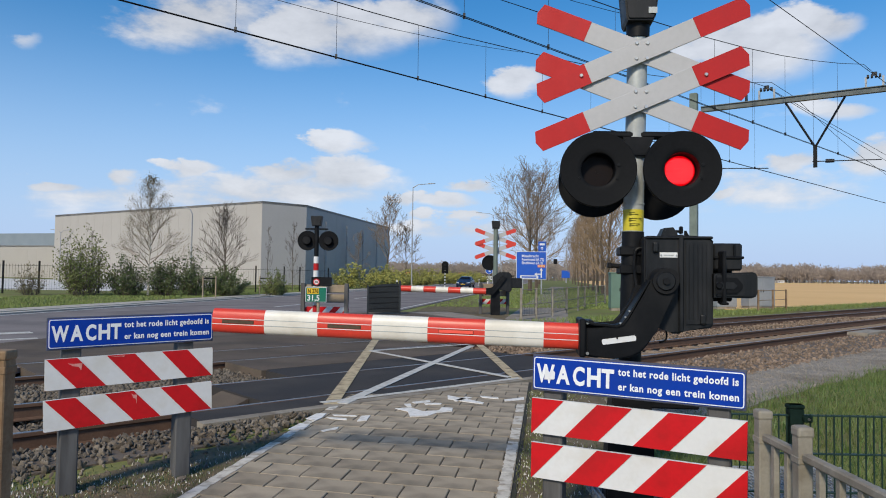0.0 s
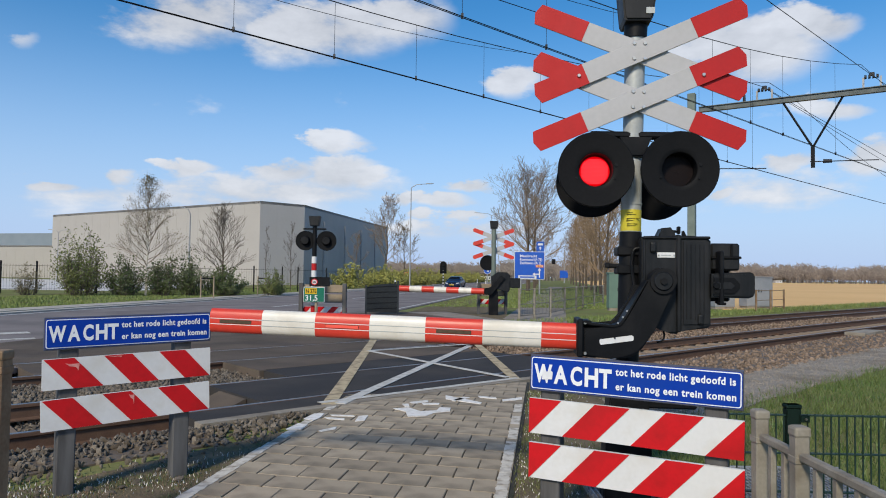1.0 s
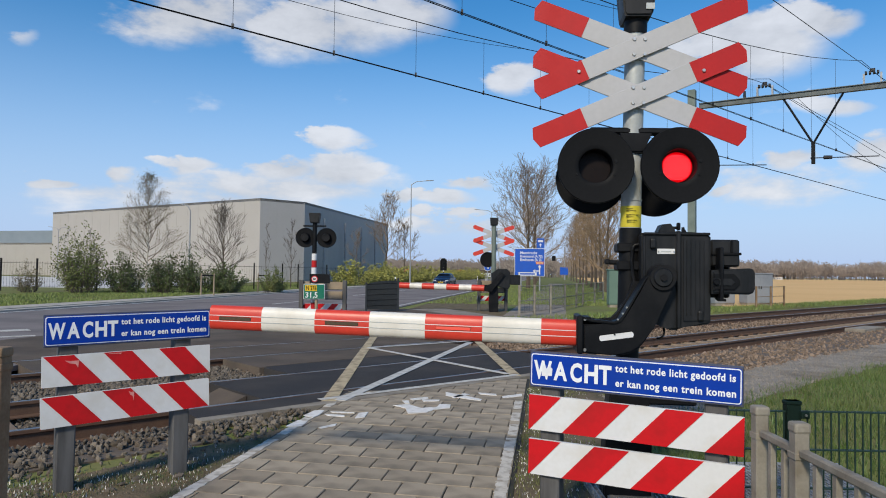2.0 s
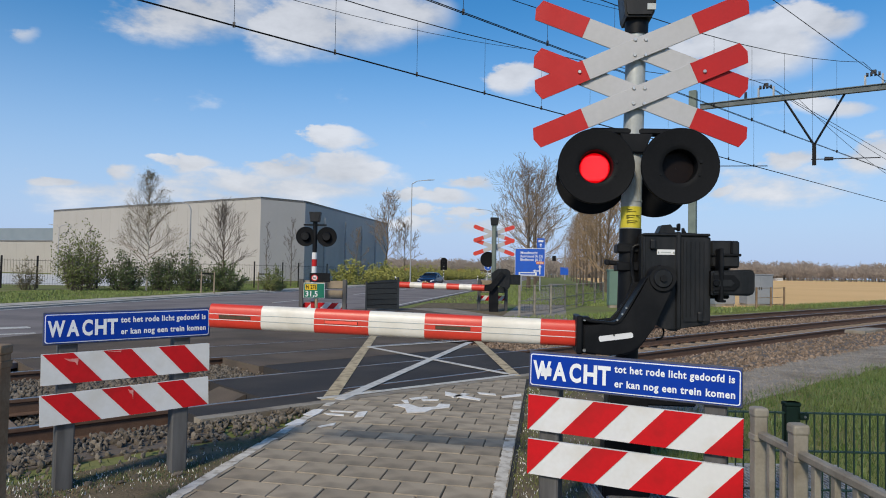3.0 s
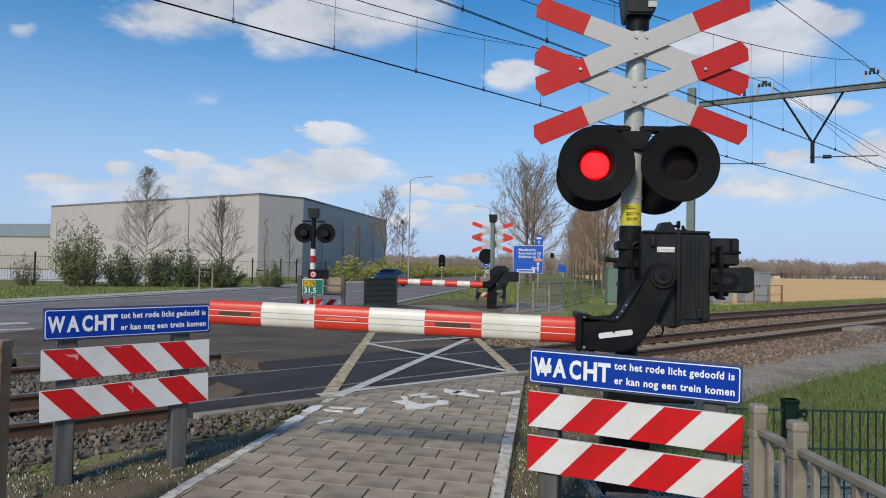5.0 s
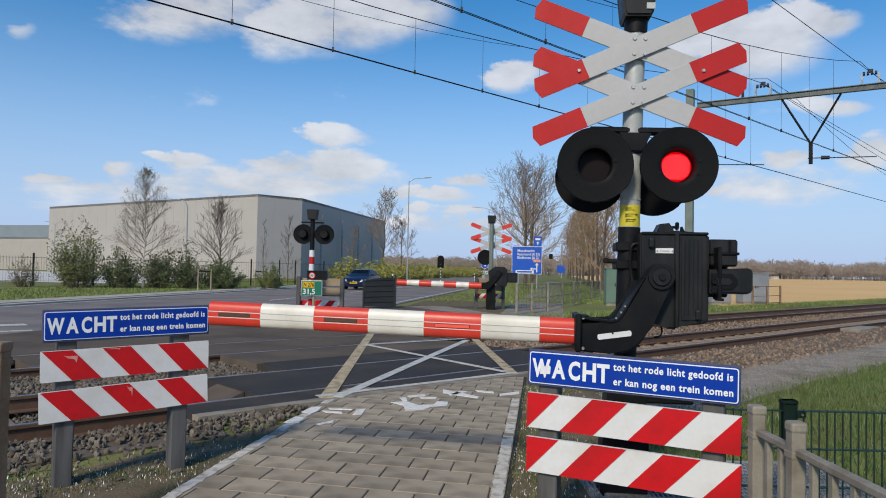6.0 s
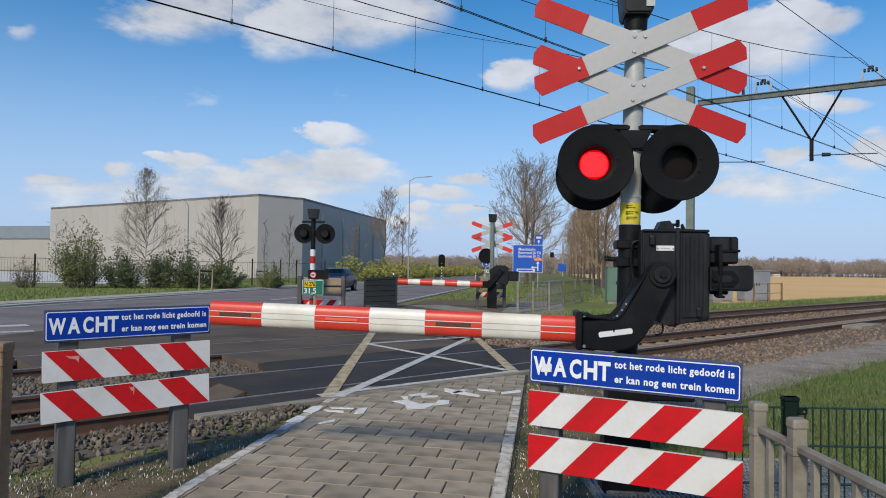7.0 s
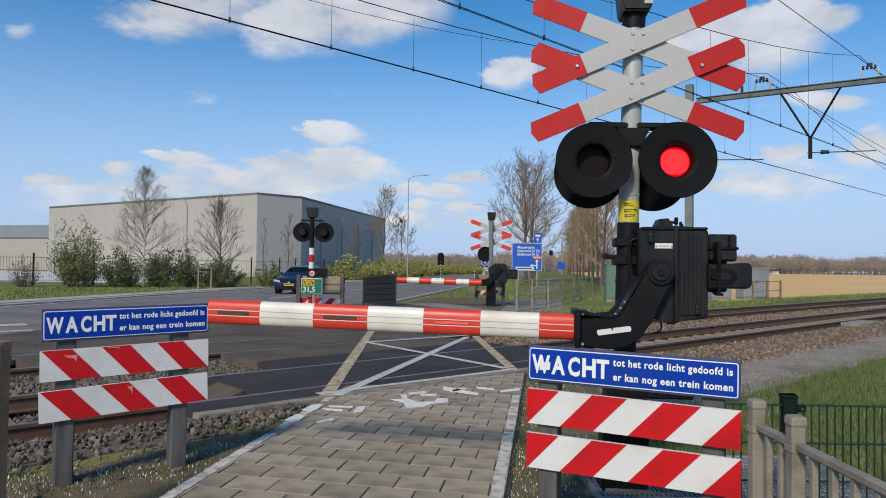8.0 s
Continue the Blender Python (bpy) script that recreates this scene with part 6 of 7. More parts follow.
part("roof_band", box(0, 51.2, 0.3, 0.6, 6.4, 8.9), ROOF_GREY, ANNEX, "blue-grey upper band").matrix_local = Matrix.Translation((-125, 150, 0)) @ pose(0, 0, 0, 0, 0, math.degrees(math.atan2(-15, 49)))
PALE_YARD = mat("pale_yard_paving", (0.66, 0.64, 0.60), (0.56, 0.54, 0.51), 0.3, 0.9, fine=4, dirt=(0.42, 0.40, 0.37), dirt_amount=0.5, dirt_scale=0.2)
setting("yard", slab([(-120, 60), (-24, 52), (-24, 88), (-67, 115), (-120, 138)], -0.2, -0.035), PALE_YARD, "pale concrete yard before the warehouse", "yard")


def yard_fence():
    top = empty("yard_fence", pose(0, 0, 0), "black steel bar fence round the yard", "fence")
    pts = [(-48, 40), (-34, 42.0), (-26.0, 44.0), (-23.4, 46.5), (-20.5, 49.5), (-13.0, 56), (-9.5, 64)]
    for p, q in zip(pts, pts[1:]):
        p, q = Vector(p), Vector(q)
        n = max(1, round((q - p).length / 2.3))
        for k in range(n):
            c = p.lerp(q, k / n)
            part("post", box(c.x - 0.045, c.x + 0.045, c.y - 0.04, c.y + 0.04, -0.2, 2.05), BLACK, top)
            c2 = p.lerp(q, (k + 1) / n)
            for z in (0.25, 1.75):
                part("rail", tube((c.x, c.y, z), (c2.x, c2.y, z), 0.010, sides=4), BLACK, top)
            m = 12
            for j in range(1, m):
                b = c.lerp(c2, j / m)
                part("bar", box(b.x - 0.004, b.x + 0.004, b.y - 0.004, b.y + 0.004, 0.1, 1.85), BLACK, top)


yard_fence()


# ---- trees and shrubs ----
tree(-18.6, 43.1, 7.6, 21, "slender birch with pale bark and light catkins", BIRCH_BARK, TWIG_FAWN, 2.1, (44, 7, 5), 0.075, 0.22, (22, 58), 0.92, BUD, 0.034, 2, 0.10, min_r=0.006)
tree(-14.5, 45.0, 4.7, 22, "bare round-crowned young tree by the road", BARK, TWIG_GREY, 2.0, (30, 6, 4), 0.085, 0.26, (30, 84), 0.0, min_r=0.010)
tree(-11.9, 46.3, 4.7, 23, "thin bare sapling tied to stakes", BARK, TWIG_GREY, 0.8, (9, 4, 2), 0.035, 0.35, (50, 75), 0.6)
tree(-23.0, 44.5, 4.0, 24, "thin bare young tree by the fence", BARK, TWIG_GREY, 1.0, (12, 4, 3), 0.04, 0.15, (40, 75), 0.5)
tree(-7.9, 98, 11.2, 25, "bare tree with reddish twigs beside the road", BARK, TWIG_TAN, 3.6, (22, 6, 5, 2), 0.16, 0.30, (38, 75), 0.05, min_r=0.016)
tree(-5.6, 102, 8.2, 26, "small bare tree beside the main road", BARK, TWIG_TAN, 2.6, (18, 6, 4, 2), 0.10, 0.28, (38, 75), 0.1, min_r=0.016)
tree(-11.5, 92, 6.8, 27, "small bare tree before the warehouse", BARK, TWIG_TAN, 2.0, (14, 5, 3), 0.07, 0.3, (30, 70), 0.4, min_r=0.016)
tree(-13.2, 60, 6.0, 28, "thin bare tree before the warehouse", BARK, TWIG_GREY, 1.3, (14, 5, 3), 0.05, 0.2, (45, 75), 0.5, min_r=0.010)
tree(9.2, 72, 10.6, 31, "tall bare roadside tree with a broad crown", BARK, TWIG_FAWN, 5.0, (20, 7, 5, 3), 0.25, 0.36, (36, 82), 0.0, min_r=0.014)
for i, (x, y, h) in enumerate(((13.2, 96, 14.5), (16.4, 118, 14.0), (20.5, 145, 14))):
    tree(x, y, h, 60 + i, "tall bare roadside tree in a row", BARK, TWIG_TAN, 5.0, (20, 7, 4, 3), 0.22, 0.25, (20, 65), 0.25, min_r=0.018)
for i, y in enumerate((58, 65, 73, 82, 92, 103, 116, 131, 150, 172)):
    tree(y * ROAD_TILT + 4.6, y, 10.6 + 0.9 * (i % 3) + (1.0 if i > 3 else 0), 40 + i, "bare avenue tree with dense tan twigs", BARK, TWIG_TAN, 3.1, (24, 7, 5, 3) if i < 6 else (20, 6, 4, 2), 0.17, 0.12, (35, 72), 0.3, min_r=0.015 if i < 5 else 0.02)

bush(-22.0, 41.8, 3.7, 3.7, 71, "tall shrub with fresh green leaves", LEAF, 46, 8, 0.055)
bush(-19.6, 42.6, 2.6, 2.3, 72, "dense dark green shrub", LEAF_DARK, 34, 8, 0.05)
bush(-17.6, 43.4, 2.4, 2.5, 73, "dense dark green shrub", LEAF_DARK, 34, 8, 0.05)
bush(-16.1, 44.0, 2.4, 2.7, 74, "dense dark green shrub", LEAF_DARK, 32, 7, 0.05)
bush(-14.0, 44.6, 3.2, 1.9, 75, "low dark green shrub under the tree", LEAF_DARK, 36, 9, 0.05)
bush(-11.3, 45.6, 2.0, 1.6, 76, "low green shrub by the road", LEAF, 24, 8, 0.05)
bush(-25.0, 41.5, 2.0, 1.7, 77, "sparse bare shrub by the fence", BUD, 16, 1, 0.03)
for i in range(1, 16):
    y = 66 + i * 7.5
    x = road_x(y, 0) - 15.5 + (i % 3) * 0.8 + i * 0.12
    bush(x, y, 5.5, 2.1 + 0.4 * (i % 2), 80 + i, "dense yellow-green shrub along the road", LEAF_YELLOW, 30, 8, 0.10, group="yellow-green hedge")


def stakes(x, y):
    s = empty("tree_stakes", pose(x, y, 0), "pair of wooden tree stakes with a band", "tree stake", "tree stakes")
    for dx in (-0.4, 0.35):
        part("stake", tube((dx, 0, -0.2), (dx, 0, 1.25), 0.045, 0.04, 8), WOOD_BACK, s)
    part("band", box(-0.42, 0.38, -0.03, 0.03, 1.08, 1.16), BLACK, s)


stakes(-13.55, 39.8)
stakes(-11.9, 46.0)


def far_woods():
    """Distant bare woods along the horizon, as many thin upright tufts."""
    rng = np.random.default_rng(9)
    V, Fc = [], []

    def belt(x0, y0, x1, y1, count, h, s):
        for i in range(count):
            t = rng.random()
            x, y = x0 + (x1 - x0) * t + rng.normal(0, 6), y0 + (y1 - y0) * t + rng.normal(0, 12)
            hh = h * (0.55 + 0.45 * (0.5 + 0.5 * noise.noise(Vector((x * 0.03, y * 0.03, 1))))) * rng.uniform(0.75, 1.15)
            tall = rng.uniform(0.32, 0.46)
            for k in range(80):
                u, v = rng.uniform(0, 6.283), rng.random() ** 0.45
                el = math.asin(rng.uniform(-1, 1))
                a, b = math.cos(u) * math.cos(el) * v * s * 0.6, math.sin(u) * math.cos(el) * v * s * 0.6
                z = hh * (0.56 + math.sin(el) * v * tall)
                w, g = s * rng.uniform(0.025, 0.07), hh * rng.uniform(0.04, 0.11)
                lean = rng.normal(0, 1.0) * g
                o = len(V)
                V.extend([(x + a - w, y + b, max(0, z - g)), (x + a + w, y + b, max(0, z - g * 0.6)), (x + a + lean, y + b, z + g * 0.4)])
                Fc.append((o, o + 1, o + 2))
            o = len(V)
            V.extend([(x - 0.25, y, 0), (x + 0.25, y, 0), (x, y, hh * 0.6)])
            Fc.append((o, o + 1, o + 2))
    belt(150, 470, 620, 560, 900, 17, 7)
    belt(60, 640, 330, 620, 500, 22, 8)
    belt(-140, 560, 80, 640, 600, 17, 7)
    belt(-60, 300, -10, 420, 250, 11, 5)
    belt(40, 330, 120, 380, 200, 12, 5)
    ob = soup("far_woods", V, Fc, WOODS)
    tagged(ob, "distant belt of bare brown woods", "woods", kind="stuff")


far_woods()


# ---- road furniture ----
def street_lamp(x, y, h, arm, label, two=False, r=0.09):
    top = empty("street_lamp", pose(x, y, 0), label, "street lamp", "street lamps")
    part("pole", tube((0, 0, -0.2), (0, 0, h - 0.4), r, r * 0.6, 10), LAMP_POST, top, smooth=True)
    for s in ((1, -1) if two else (1 if arm > 0 else -1,)):
        a = abs(arm)
        part("bracket", tube((0, 0, h - 0.45), (s * 0.25 * a, 0, h - 0.05), r * 0.6, r * 0.5, 8), LAMP_POST, top)
        part("bracket", tube((s * 0.25 * a, 0, h - 0.05), (s * 0.75 * a, 0, h + 0.08), r * 0.5, r * 0.5, 8), LAMP_POST, top)
        part("lamp_head", prism([(s * 0.70 * a, h + 0.03), (s * a * 1.05, h + 0.10), (s * a * 1.1, h + 0.16), (s * 0.75 * a, h + 0.16)], -0.14, 0.14, 0.02), LAMP_POST, top)


street_lamp(-3.9, 86, 13.0, 2.6, "tall pale street lamp with a long arm")
street_lamp(-20.3, 55.0, 6.6, -0.75, "pale street lamp in the yard", r=0.08)
street_lamp(-64, 114, 8.2, 1.6, "twin-arm lamp in the yard", True)
street_lamp(11.0, 150, 15.4, 3.5, "tall twin-arm street lamp", True)


def direction_sign():
    top = empty("direction_sign", Matrix.Translation((7.85, 60.5, 0)) @ pose(0, 0, 0, 0, 0, -6), "large blue direction sign on grey poles", "sign")
    for x in (-0.75, 0.9):
        part("pole", tube((x, 0.08, -0.2), (x, 0.08, 3.9 if x < 0 else 4.5), 0.07, sides=10), LAMP_POST, top, smooth=True)
    p = part("panel", box(-1.33, 1.33, -0.03, 0.03, 1.25, 3.72, bevel=0.02), WHITE, top)
    part("panel_face", box(-1.29, 1.29, -0.036, -0.03, 1.29, 3.68), SIGN_BLUE, p)
    up = pose(0, 0, 0, 90, 0, 0)
    for i, word in enumerate(("Maasbracht", "Roermond (A 73)", "Eindhoven (A 2)")):
        lettering("word", word, 0.33, Matrix.Translation((-0.85, -0.038, 3.22 - i * 0.31)) @ up, WHITE, p, bold=0.006, width=(1.5, 1.95, 1.85)[i])
    part("number_field", box(0.55, 1.22, -0.042, -0.036, 2.32, 2.56), mat("orange_field", (0.75, 0.22, 0.01), None, 3, 0.5), p)
    lettering("number", "N 276", 0.2, Matrix.Translation((0.60, -0.0425, 2.37)) @ up, WHITE, p, width=0.56)
    part("arrow", box(0.83, 0.93, -0.042, -0.036, 1.42, 2.1), WHITE, p)
    part("arrow", prism([(0.72, 2.05), (1.04, 2.05), (0.88, 2.28)], -0.042, -0.036), WHITE, p)
    part("arrow", box(0.45, 0.83, -0.042, -0.037, 1.68, 1.77), WHITE, p)
    part("arrow", prism([(0.48, 1.58), (0.48, 1.87), (0.27, 1.725)], -0.042, -0.036), WHITE, p)
    part("place_field", box(-0.98, 0.62, -0.044, -0.036, 1.31, 1.60), WHITE, p)
    part("print_bar", box(-0.85, 0.45, -0.047, -0.044, 1.39, 1.52), SIGN_BLUE, p)
    s = part("upper_panel", box(0.60, 1.28, -0.03, 0.03, 3.74, 4.62, bevel=0.02), SIGN_BLUE, top)
    part("print_bar", box(0.72, 1.16, -0.036, -0.03, 4.28, 4.46), WHITE, s)
    part("arrow", box(0.90, 0.97, -0.036, -0.03, 3.85, 4.05), WHITE, s)
    part("arrow", prism([(0.80, 4.02), (1.07, 4.02), (0.935, 4.18)], -0.036, -0.03), WHITE, s)


direction_sign()


def traffic_signal_back(x, y):
    top = empty("traffic_signal", pose(x, y, 0), "black traffic signal board on a striped pole", "traffic signal")
    for i in range(12):
        part("pole_band", tube((0, 0, i * 0.19 - 0.1), (0, 0, i * 0.19 + 0.09), 0.07, sides=10), WHITE if i % 2 else BLACK, top, "painted band", True)
    pts = [(-0.42, 1.75), (0.42, 1.75), (0.42, 2.9)] + [(0.42 * math.cos(radians(a)), 2.9 + 0.42 * math.sin(radians(a))) for a in range(20, 180, 20)] + [(-0.42, 2.9)]
    b = part("board", prism(pts, -0.02, 0.02), BLACK_DEEP, top, "black backing board")
    for z in (2.0, 2.4, 2.8):
        part("lamp_back", box(-0.16, 0.16, -0.16, -0.02, z - 0.15, z + 0.15, bevel=0.03), BLACK, b)


traffic_signal_back(0.3, 86)


def small_sign(x, y, z, kind):
    top = empty("road_sign", pose(x, y, 0), "round blue arrow sign on a pole" if kind == "arrow" else "white roadside marker post", "sign")
    if kind == "arrow":
        part("pole", tube((0, 0.05, -0.2), (0, 0.05, z), 0.04, sides=8), LAMP_POST, top)
        d = part("disc", tube((0, 0.02, z), (0, -0.01, z), 0.33, sides=24), WHITE, top)
        part("disc_face", tube((0, -0.01, z), (0, -0.014, z), 0.30, sides=24), SIGN_BLUE, d)
        a = part("arrow", prism([(-0.15, 0.03), (0.02, 0.03), (0.02, 0.11), (0.19, 0.0), (0.02, -0.11), (0.02, -0.03), (-0.15, -0.03)], -0.02, -0.015), WHITE, d)
        a.matrix_local = pose(0, 0, z, 0, 45, 0)
    else:
        part("post", prism([(-0.06, -0.2), (0.06, -0.2), (0.06, 1.0), (-0.06, 1.06)], -0.04, 0.04), WHITE, top)
        part("band", box(-0.062, 0.062, -0.042, 0.042, 0.72, 0.86), BLACK, top)


small_sign(4.15, 61, 2.0, "arrow")
small_sign(5.4, 101, 0, "post")
small_sign(8.3, 126, 0, "post")
small_sign(-4.0, 60, 0, "post")


def signal_gantry():
    top = empty("signal_gantry", pose(30.0, 185, 0), "white signal gantry over the road", "gantry")
    part("column", tube((3.5, 0, 0), (3.5, 0, 9.0), 0.2, sides=10), LAMP_POST, top)
    part("beam", box(-13, 3.5, -0.15, 0.15, 5.6, 6.0), LAMP_POST, top)
    for x in (-8, -2.5, 0.5):
        part("signal_head", box(x - 0.5, x + 0.5, -0.3, 0, 5.1, 6.5, bevel=0.05), BLACK, top)
    part("sign_panel", box(2.2, 4.4, -0.3, -0.2, 1.4, 3.4), SIGN_BLUE, top)


signal_gantry()


def far_house(x, y, w, h, label, roof):
    top = empty("house", pose(x, y, 0, 0, 0, 15) @ Matrix.Scale(0.42, 4), label, "house", "distant houses")
    part("wall", box(-w / 2, w / 2, -4, 4, -0.5, h), WHITE, top, "pale rendered wall")
    part("roof", prism([(-w / 2 - 0.4, h), (w / 2 + 0.4, h), (w / 2 - 2, h + 3.2), (-w / 2 + 2, h + 3.2)], -4.5, 4.5), roof, top)
    for k in range(3):
        part("window", box(-w / 2 + 1.2 + k * w / 3.4, -w / 2 + 2.6 + k * w / 3.4, -4.06, -3.98, 1.0, 2.6), CAR_GLASS, top)


for hx, hy, hw in ((-4, 300, 11), (9, 320, 9), (22, 335, 16), (-16, 330, 9), (232, 470, 12)):
    far_house(hx, hy, hw, 4.2, "distant pale house among the trees", RED_FADED if hw == 9 else BARK)


def pylon(x, y, h):
    segs = []
    for s in (-1, 1):
        for d in (-1, 1):
            segs.append((Vector((s * 3, d * 3, 0)), Vector((s * 0.5, d * 0.5, h)), 0.16, 0.12))
    for k in range(9):
        z0, z1 = h * k / 9, h * (k + 1) / 9
        w0, w1 = 3 - 2.5 * k / 9, 3 - 2.5 * (k + 1) / 9
        segs += [(Vector((-w0, -w0, z0)), Vector((w1, -w1, z1)), 0.08, 0.08), (Vector((w0, -w0, z0)), Vector((-w1, -w1, z1)), 0.08, 0.08)]
    for z, w in ((h * 0.72, 8), (h * 0.86, 6.5), (h, 5)):
        segs.append((Vector((-w, 0, z)), Vector((w, 0, z)), 0.14, 0.14))
    ob = tubes_mesh("pylon", segs, LAMP_POST)
    ob.location = (x, y, 0)
    tagged(ob, "distant grey lattice power pylon", "pylon")


pylon(42, 520, 36)


# ---- car ----
def loft(sections, closed_ends=True):
    """A body skinned over cross sections of equal point count."""
    bm = bmesh.new()
    loops = [[bm.verts.new(p) for p in s] for s in sections]
    n = len(loops[0])
    for a, b in zip(loops, loops[1:]):
        for i in range(n):
            j = (i + 1) % n
            bm.faces.new((a[i], a[j], b[j], b[i]))
    if closed_ends:
        bm.faces.new(loops[0][::-1])
        bm.faces.new(loops[-1])
    return bm


def car():
    """Hatchback; its front at y = 0 looks along -y, wheels on z = 0."""
    top = empty("car", pose(0, 0, 0), "dark blue hatchback car driving on the road", "car")

    def section(y, w, z0, z1, belly=0.9):
        h = w / 2
        return [(-h * belly, y, z0), (h * belly, y, z0), (h, y, z0 + 0.18), (h, y, z0 + (z1 - z0) * 0.62), (h * 0.94, y, z1 - 0.03), (h * 0.75, y, z1), (-h * 0.75, y, z1), (-h * 0.94, y, z1 - 0.03), (-h, y, z0 + (z1 - z0) * 0.62), (-h, y, z0 + 0.18)]
    body = part("body", loft([section(0.0, 1.40, 0.28, 0.58), section(0.08, 1.62, 0.22, 0.70), section(0.35, 1.76, 0.20, 0.80), section(0.95, 1.79, 0.20, 0.93), section(1.35, 1.79, 0.20, 0.97), section(3.6, 1.79, 0.22, 1.00), section(4.05, 1.72, 0.25, 0.98), section(4.2, 1.60, 0.32, 0.88)]), CAR_PAINT, top, "dark blue painted body", True)

    def cab(y, w0, w1, z0, z1):
        return [(-w0 / 2, y, z0), (w0 / 2, y, z0), (w1 / 2, y, z1 - 0.04), (w1 / 2 - 0.1, y, z1), (-w1 / 2 + 0.1, y, z1), (-w1 / 2, y, z1 - 0.04)]
    part("cabin", loft([cab(1.05, 1.62, 1.60, 0.92, 0.98), cab(1.85, 1.64, 1.22, 0.92, 1.38), cab(2.4, 1.64, 1.20, 0.95, 1.45), cab(3.3, 1.62, 1.18, 0.95, 1.42), cab(3.95, 1.56, 1.30, 0.95, 1.06)]), CAR_PAINT, top, "painted roof and pillars", True)
    # glazing a little proud of the cabin
    bm = bmesh.new()
    bm.faces.new([bm.verts.new(p) for p in ((-0.68, 1.12, 1.005), (0.68, 1.12, 1.005), (0.53, 1.80, 1.375), (-0.53, 1.80, 1.375))])
    bmesh.ops.solidify(bm, geom=bm.faces[:], thickness=-0.02)
    part("windscreen", bm, CAR_GLASS, top, "dark windscreen")
    for s in (-1, 1):
        bm = bmesh.new()
        bm.faces.new([bm.verts.new(p) for p in ((s * 0.815, 1.45, 1.0), (s * 0.815, 3.5, 1.0), (s * 0.625, 3.2, 1.36), (s * 0.63, 1.95, 1.36))])
        bmesh.ops.solidify(bm, geom=bm.faces[:], thickness=0.015 * s)
        part("side_window", bm, CAR_GLASS, top, "dark side window")
        part("headlight", prism([(s * 0.47, 0.60), (s * 0.80, 0.64), (s * 0.83, 0.74), (s * 0.52, 0.70)], 0.02, 0.30, 0.01), HEADLIGHT, top, "clear headlight")
        part("mirror", box(s * 0.86, s * 1.02, 1.45, 1.58, 0.98, 1.10, bevel=0.03), CAR_PAINT, top, "door mirror")
        part("fog_lamp", box(s * 0.52, s * 0.68, 0.03, 0.10, 0.34, 0.42, bevel=0.01), BLACK, top)
        for y in (0.80, 3.38):
            w = empty_part("wheel", (s * 0.80, y, 0.31), top)
            part("tyre", tube((-0.10, 0, 0), (0.10, 0, 0), 0.31, sides=24), TYRE, w, smooth=True)
            part("rim", tube((s * 0.101, 0, 0), (s * 0.106, 0, 0), 0.21, sides=20), RIM, w)
            for a in range(5):
                t = radians(a * 72)
                part("spoke_gap", box(s * 0.105, s * 0.109, -0.03, 0.03, 0.07, 0.17, m=pose(0, 0, 0, a * 72, 0, 0)), BLACK, w)
            part("wheel_arch", tube((s * 0.085 - 0.03, 0, 0.01), (s * 0.085 + 0.02, 0, 0.01), 0.36, sides=24), TYRE, w)
    part("grille", box(-0.46, 0.46, 0.0, 0.06, 0.52, 0.66, bevel=0.01), BLACK, top, "black grille")
    part("lower_grille", box(-0.55, 0.55, 0.02, 0.08, 0.28, 0.42, bevel=0.01), BLACK, top)
    part("number_plate", box(-0.26, 0.26, -0.02, 0.03, 0.43, 0.54), SIGN_YELLOW, top, "yellow number plate")
    part("plate_bar", box(-0.20, 0.20, -0.025, -0.019, 0.465, 0.505), BLACK, top)
    part("badge", tube((0, -0.02, 0.59), (0, 0.02, 0.59), 0.06, sides=12), RIM, top)
    return top


def empty_part(name, p, parent):
    ob = new(name)
    ob.parent = parent
    ob.location = p
    return ob


CAR = car()


build_path()


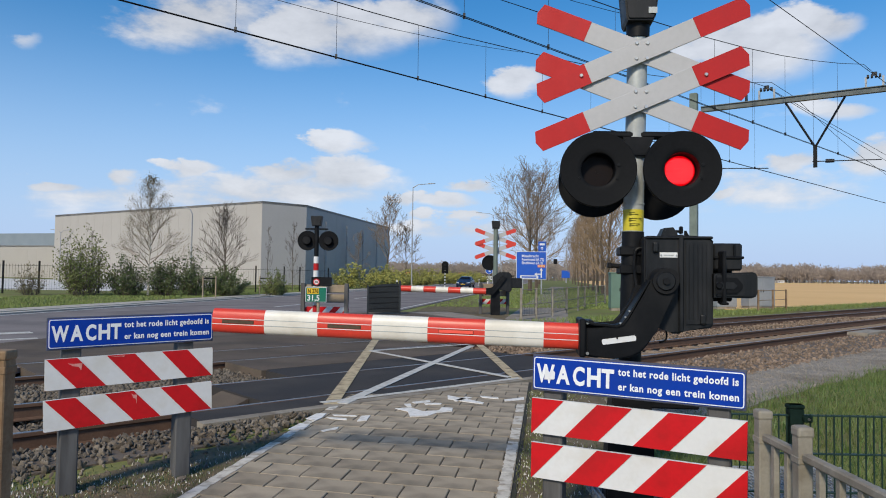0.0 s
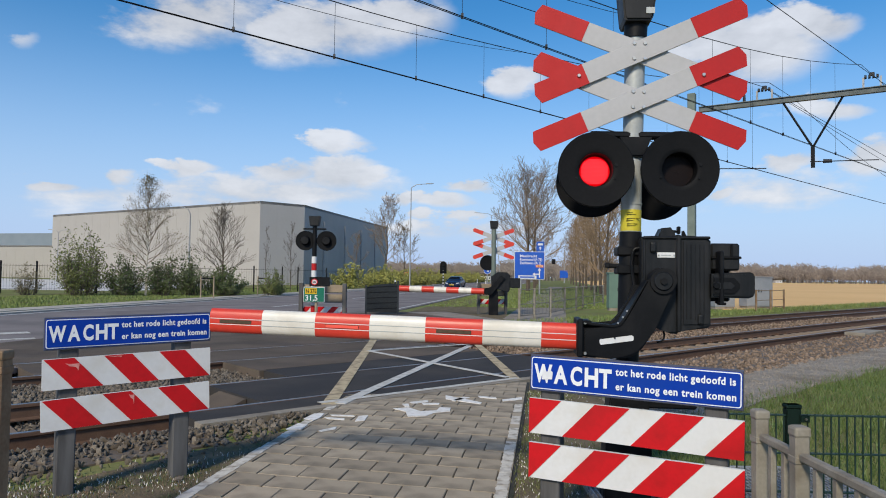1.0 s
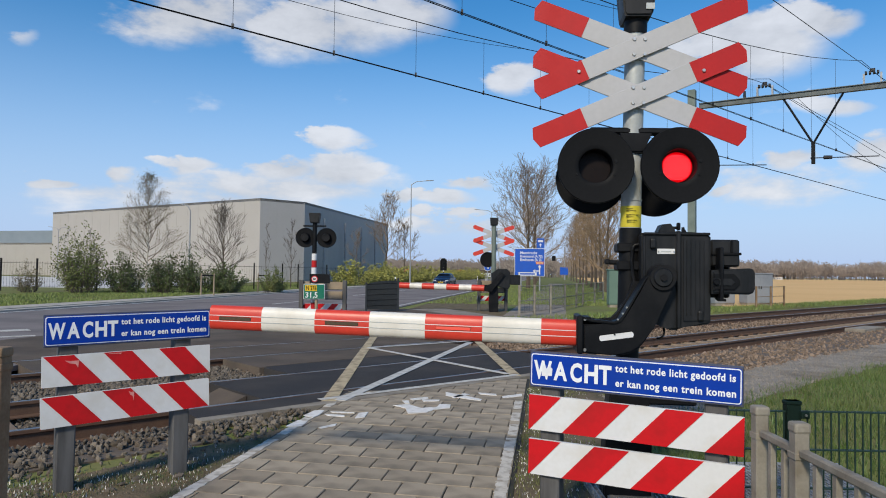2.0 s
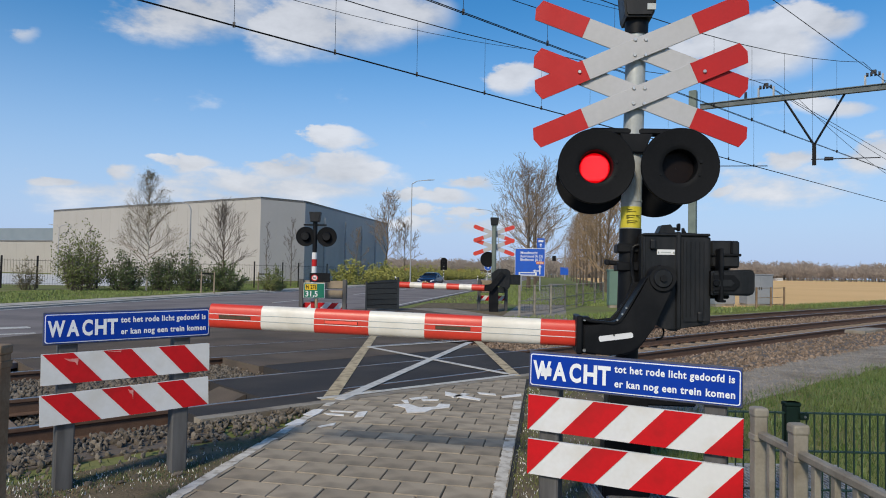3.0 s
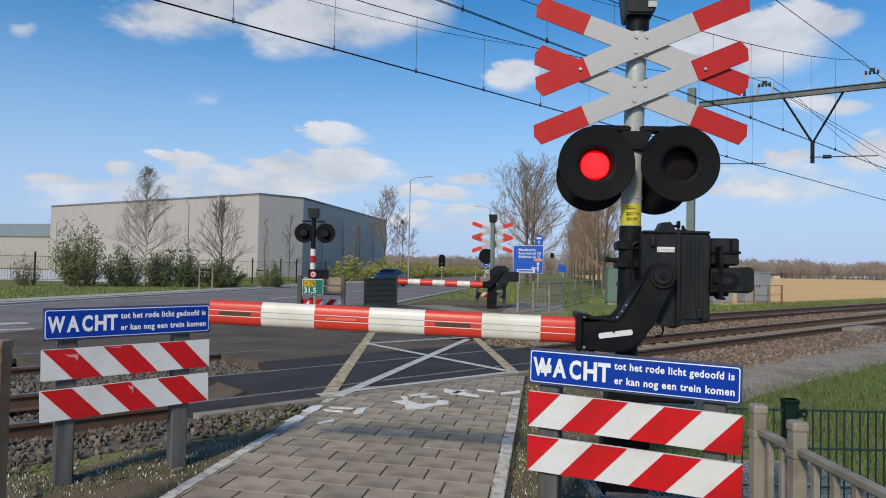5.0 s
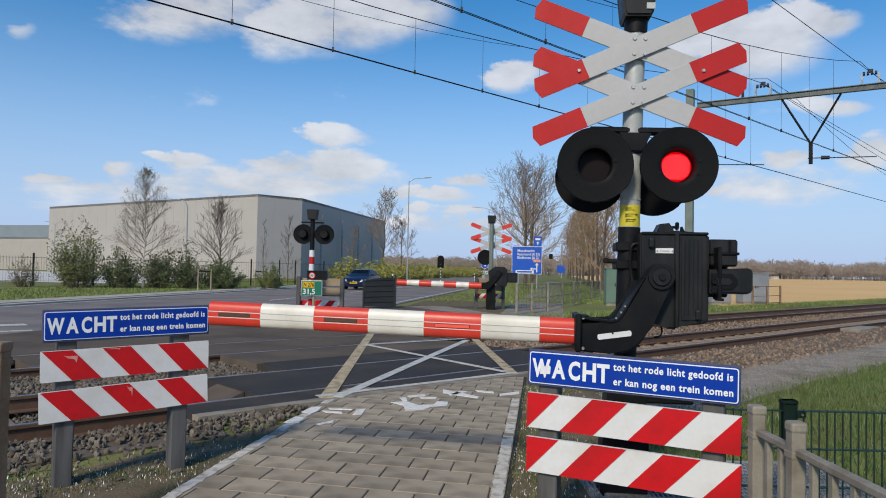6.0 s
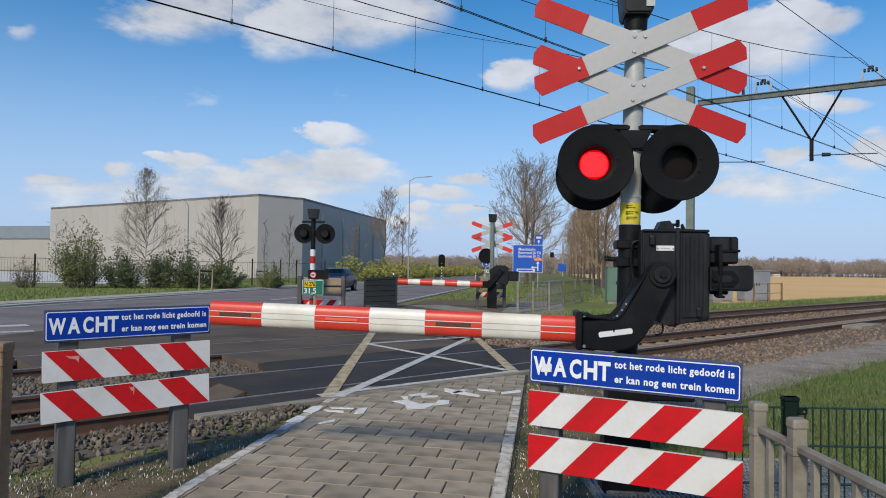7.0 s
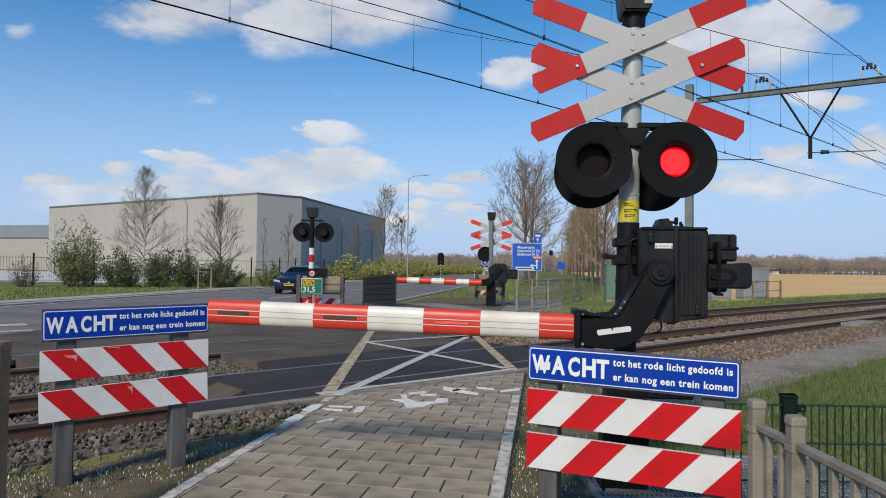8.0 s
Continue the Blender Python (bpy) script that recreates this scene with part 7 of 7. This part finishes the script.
# ---- what moves ----
def motions():
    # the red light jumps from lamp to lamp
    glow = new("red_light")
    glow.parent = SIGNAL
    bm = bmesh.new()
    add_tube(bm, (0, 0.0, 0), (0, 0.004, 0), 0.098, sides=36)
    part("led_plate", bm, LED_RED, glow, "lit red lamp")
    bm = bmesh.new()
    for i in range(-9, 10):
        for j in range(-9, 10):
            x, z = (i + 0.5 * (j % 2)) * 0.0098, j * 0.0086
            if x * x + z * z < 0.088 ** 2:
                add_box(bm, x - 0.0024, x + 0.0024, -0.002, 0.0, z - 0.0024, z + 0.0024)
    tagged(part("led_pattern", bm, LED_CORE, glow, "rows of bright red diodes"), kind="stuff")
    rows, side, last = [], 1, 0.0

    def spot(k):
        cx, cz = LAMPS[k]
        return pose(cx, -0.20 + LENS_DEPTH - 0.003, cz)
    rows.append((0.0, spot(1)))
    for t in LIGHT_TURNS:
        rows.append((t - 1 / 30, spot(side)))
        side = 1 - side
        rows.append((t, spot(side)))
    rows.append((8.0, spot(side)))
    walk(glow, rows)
    # the boom's strip lamps flash in step with the signal
    bar = new("boom_light")
    bar.parent = BARRIER
    part("lit_strip", box(-0.112, 0.112, -0.0012, 0.0012, -0.010, 0.010, bevel=0.001), STRIP_LIT, bar, "lit red strip lamp")
    spots = (BOOM_LAMPS[1], BOOM_LAMPS[0])
    rows, side = [(0.0, spots[1])], 1
    for t in LIGHT_TURNS:
        rows.append((t - 1 / 30, spots[side]))
        side = 1 - side
        rows.append((t, spots[side]))
    rows.append((8.0, spots[side]))
    walk(bar, rows)
    # the car comes down the road towards the crossing; its wheels roll
    drive = [(0.0, 2.5, 84.0), (1.4, 0.75, 75.4), (2.8, -1.2, 66.8), (3.75, -2.65, 60.9), (4.7, -4.05, 55.1), (5.25, -4.95, 51.7), (5.8, -5.6, 48.3), (6.6, -6.45, 43.4), (7.3, -7.05, 39.1), (8.0, -7.6, 34.8)]
    rows = []
    for i, (t, x, y) in enumerate(drive):
        a, b = drive[max(i - 1, 0)], drive[min(i + 1, len(drive) - 1)]
        rows.append((t, pose(x, y, -0.02, 0, 0, math.degrees(math.atan2(b[1] - a[1], a[2] - b[2])))))
    walk(CAR, rows)
    for w in [o for o in CAR.children if o.name.startswith("wheel")]:
        spot_w = w.location.copy()
        steps = 200
        walk(w, [(8.0 * k / steps, Matrix.Translation(spot_w) @ pose(0, 0, 0, math.degrees(49.8 * k / steps / 0.31), 0, 0)) for k in range(steps + 1)])


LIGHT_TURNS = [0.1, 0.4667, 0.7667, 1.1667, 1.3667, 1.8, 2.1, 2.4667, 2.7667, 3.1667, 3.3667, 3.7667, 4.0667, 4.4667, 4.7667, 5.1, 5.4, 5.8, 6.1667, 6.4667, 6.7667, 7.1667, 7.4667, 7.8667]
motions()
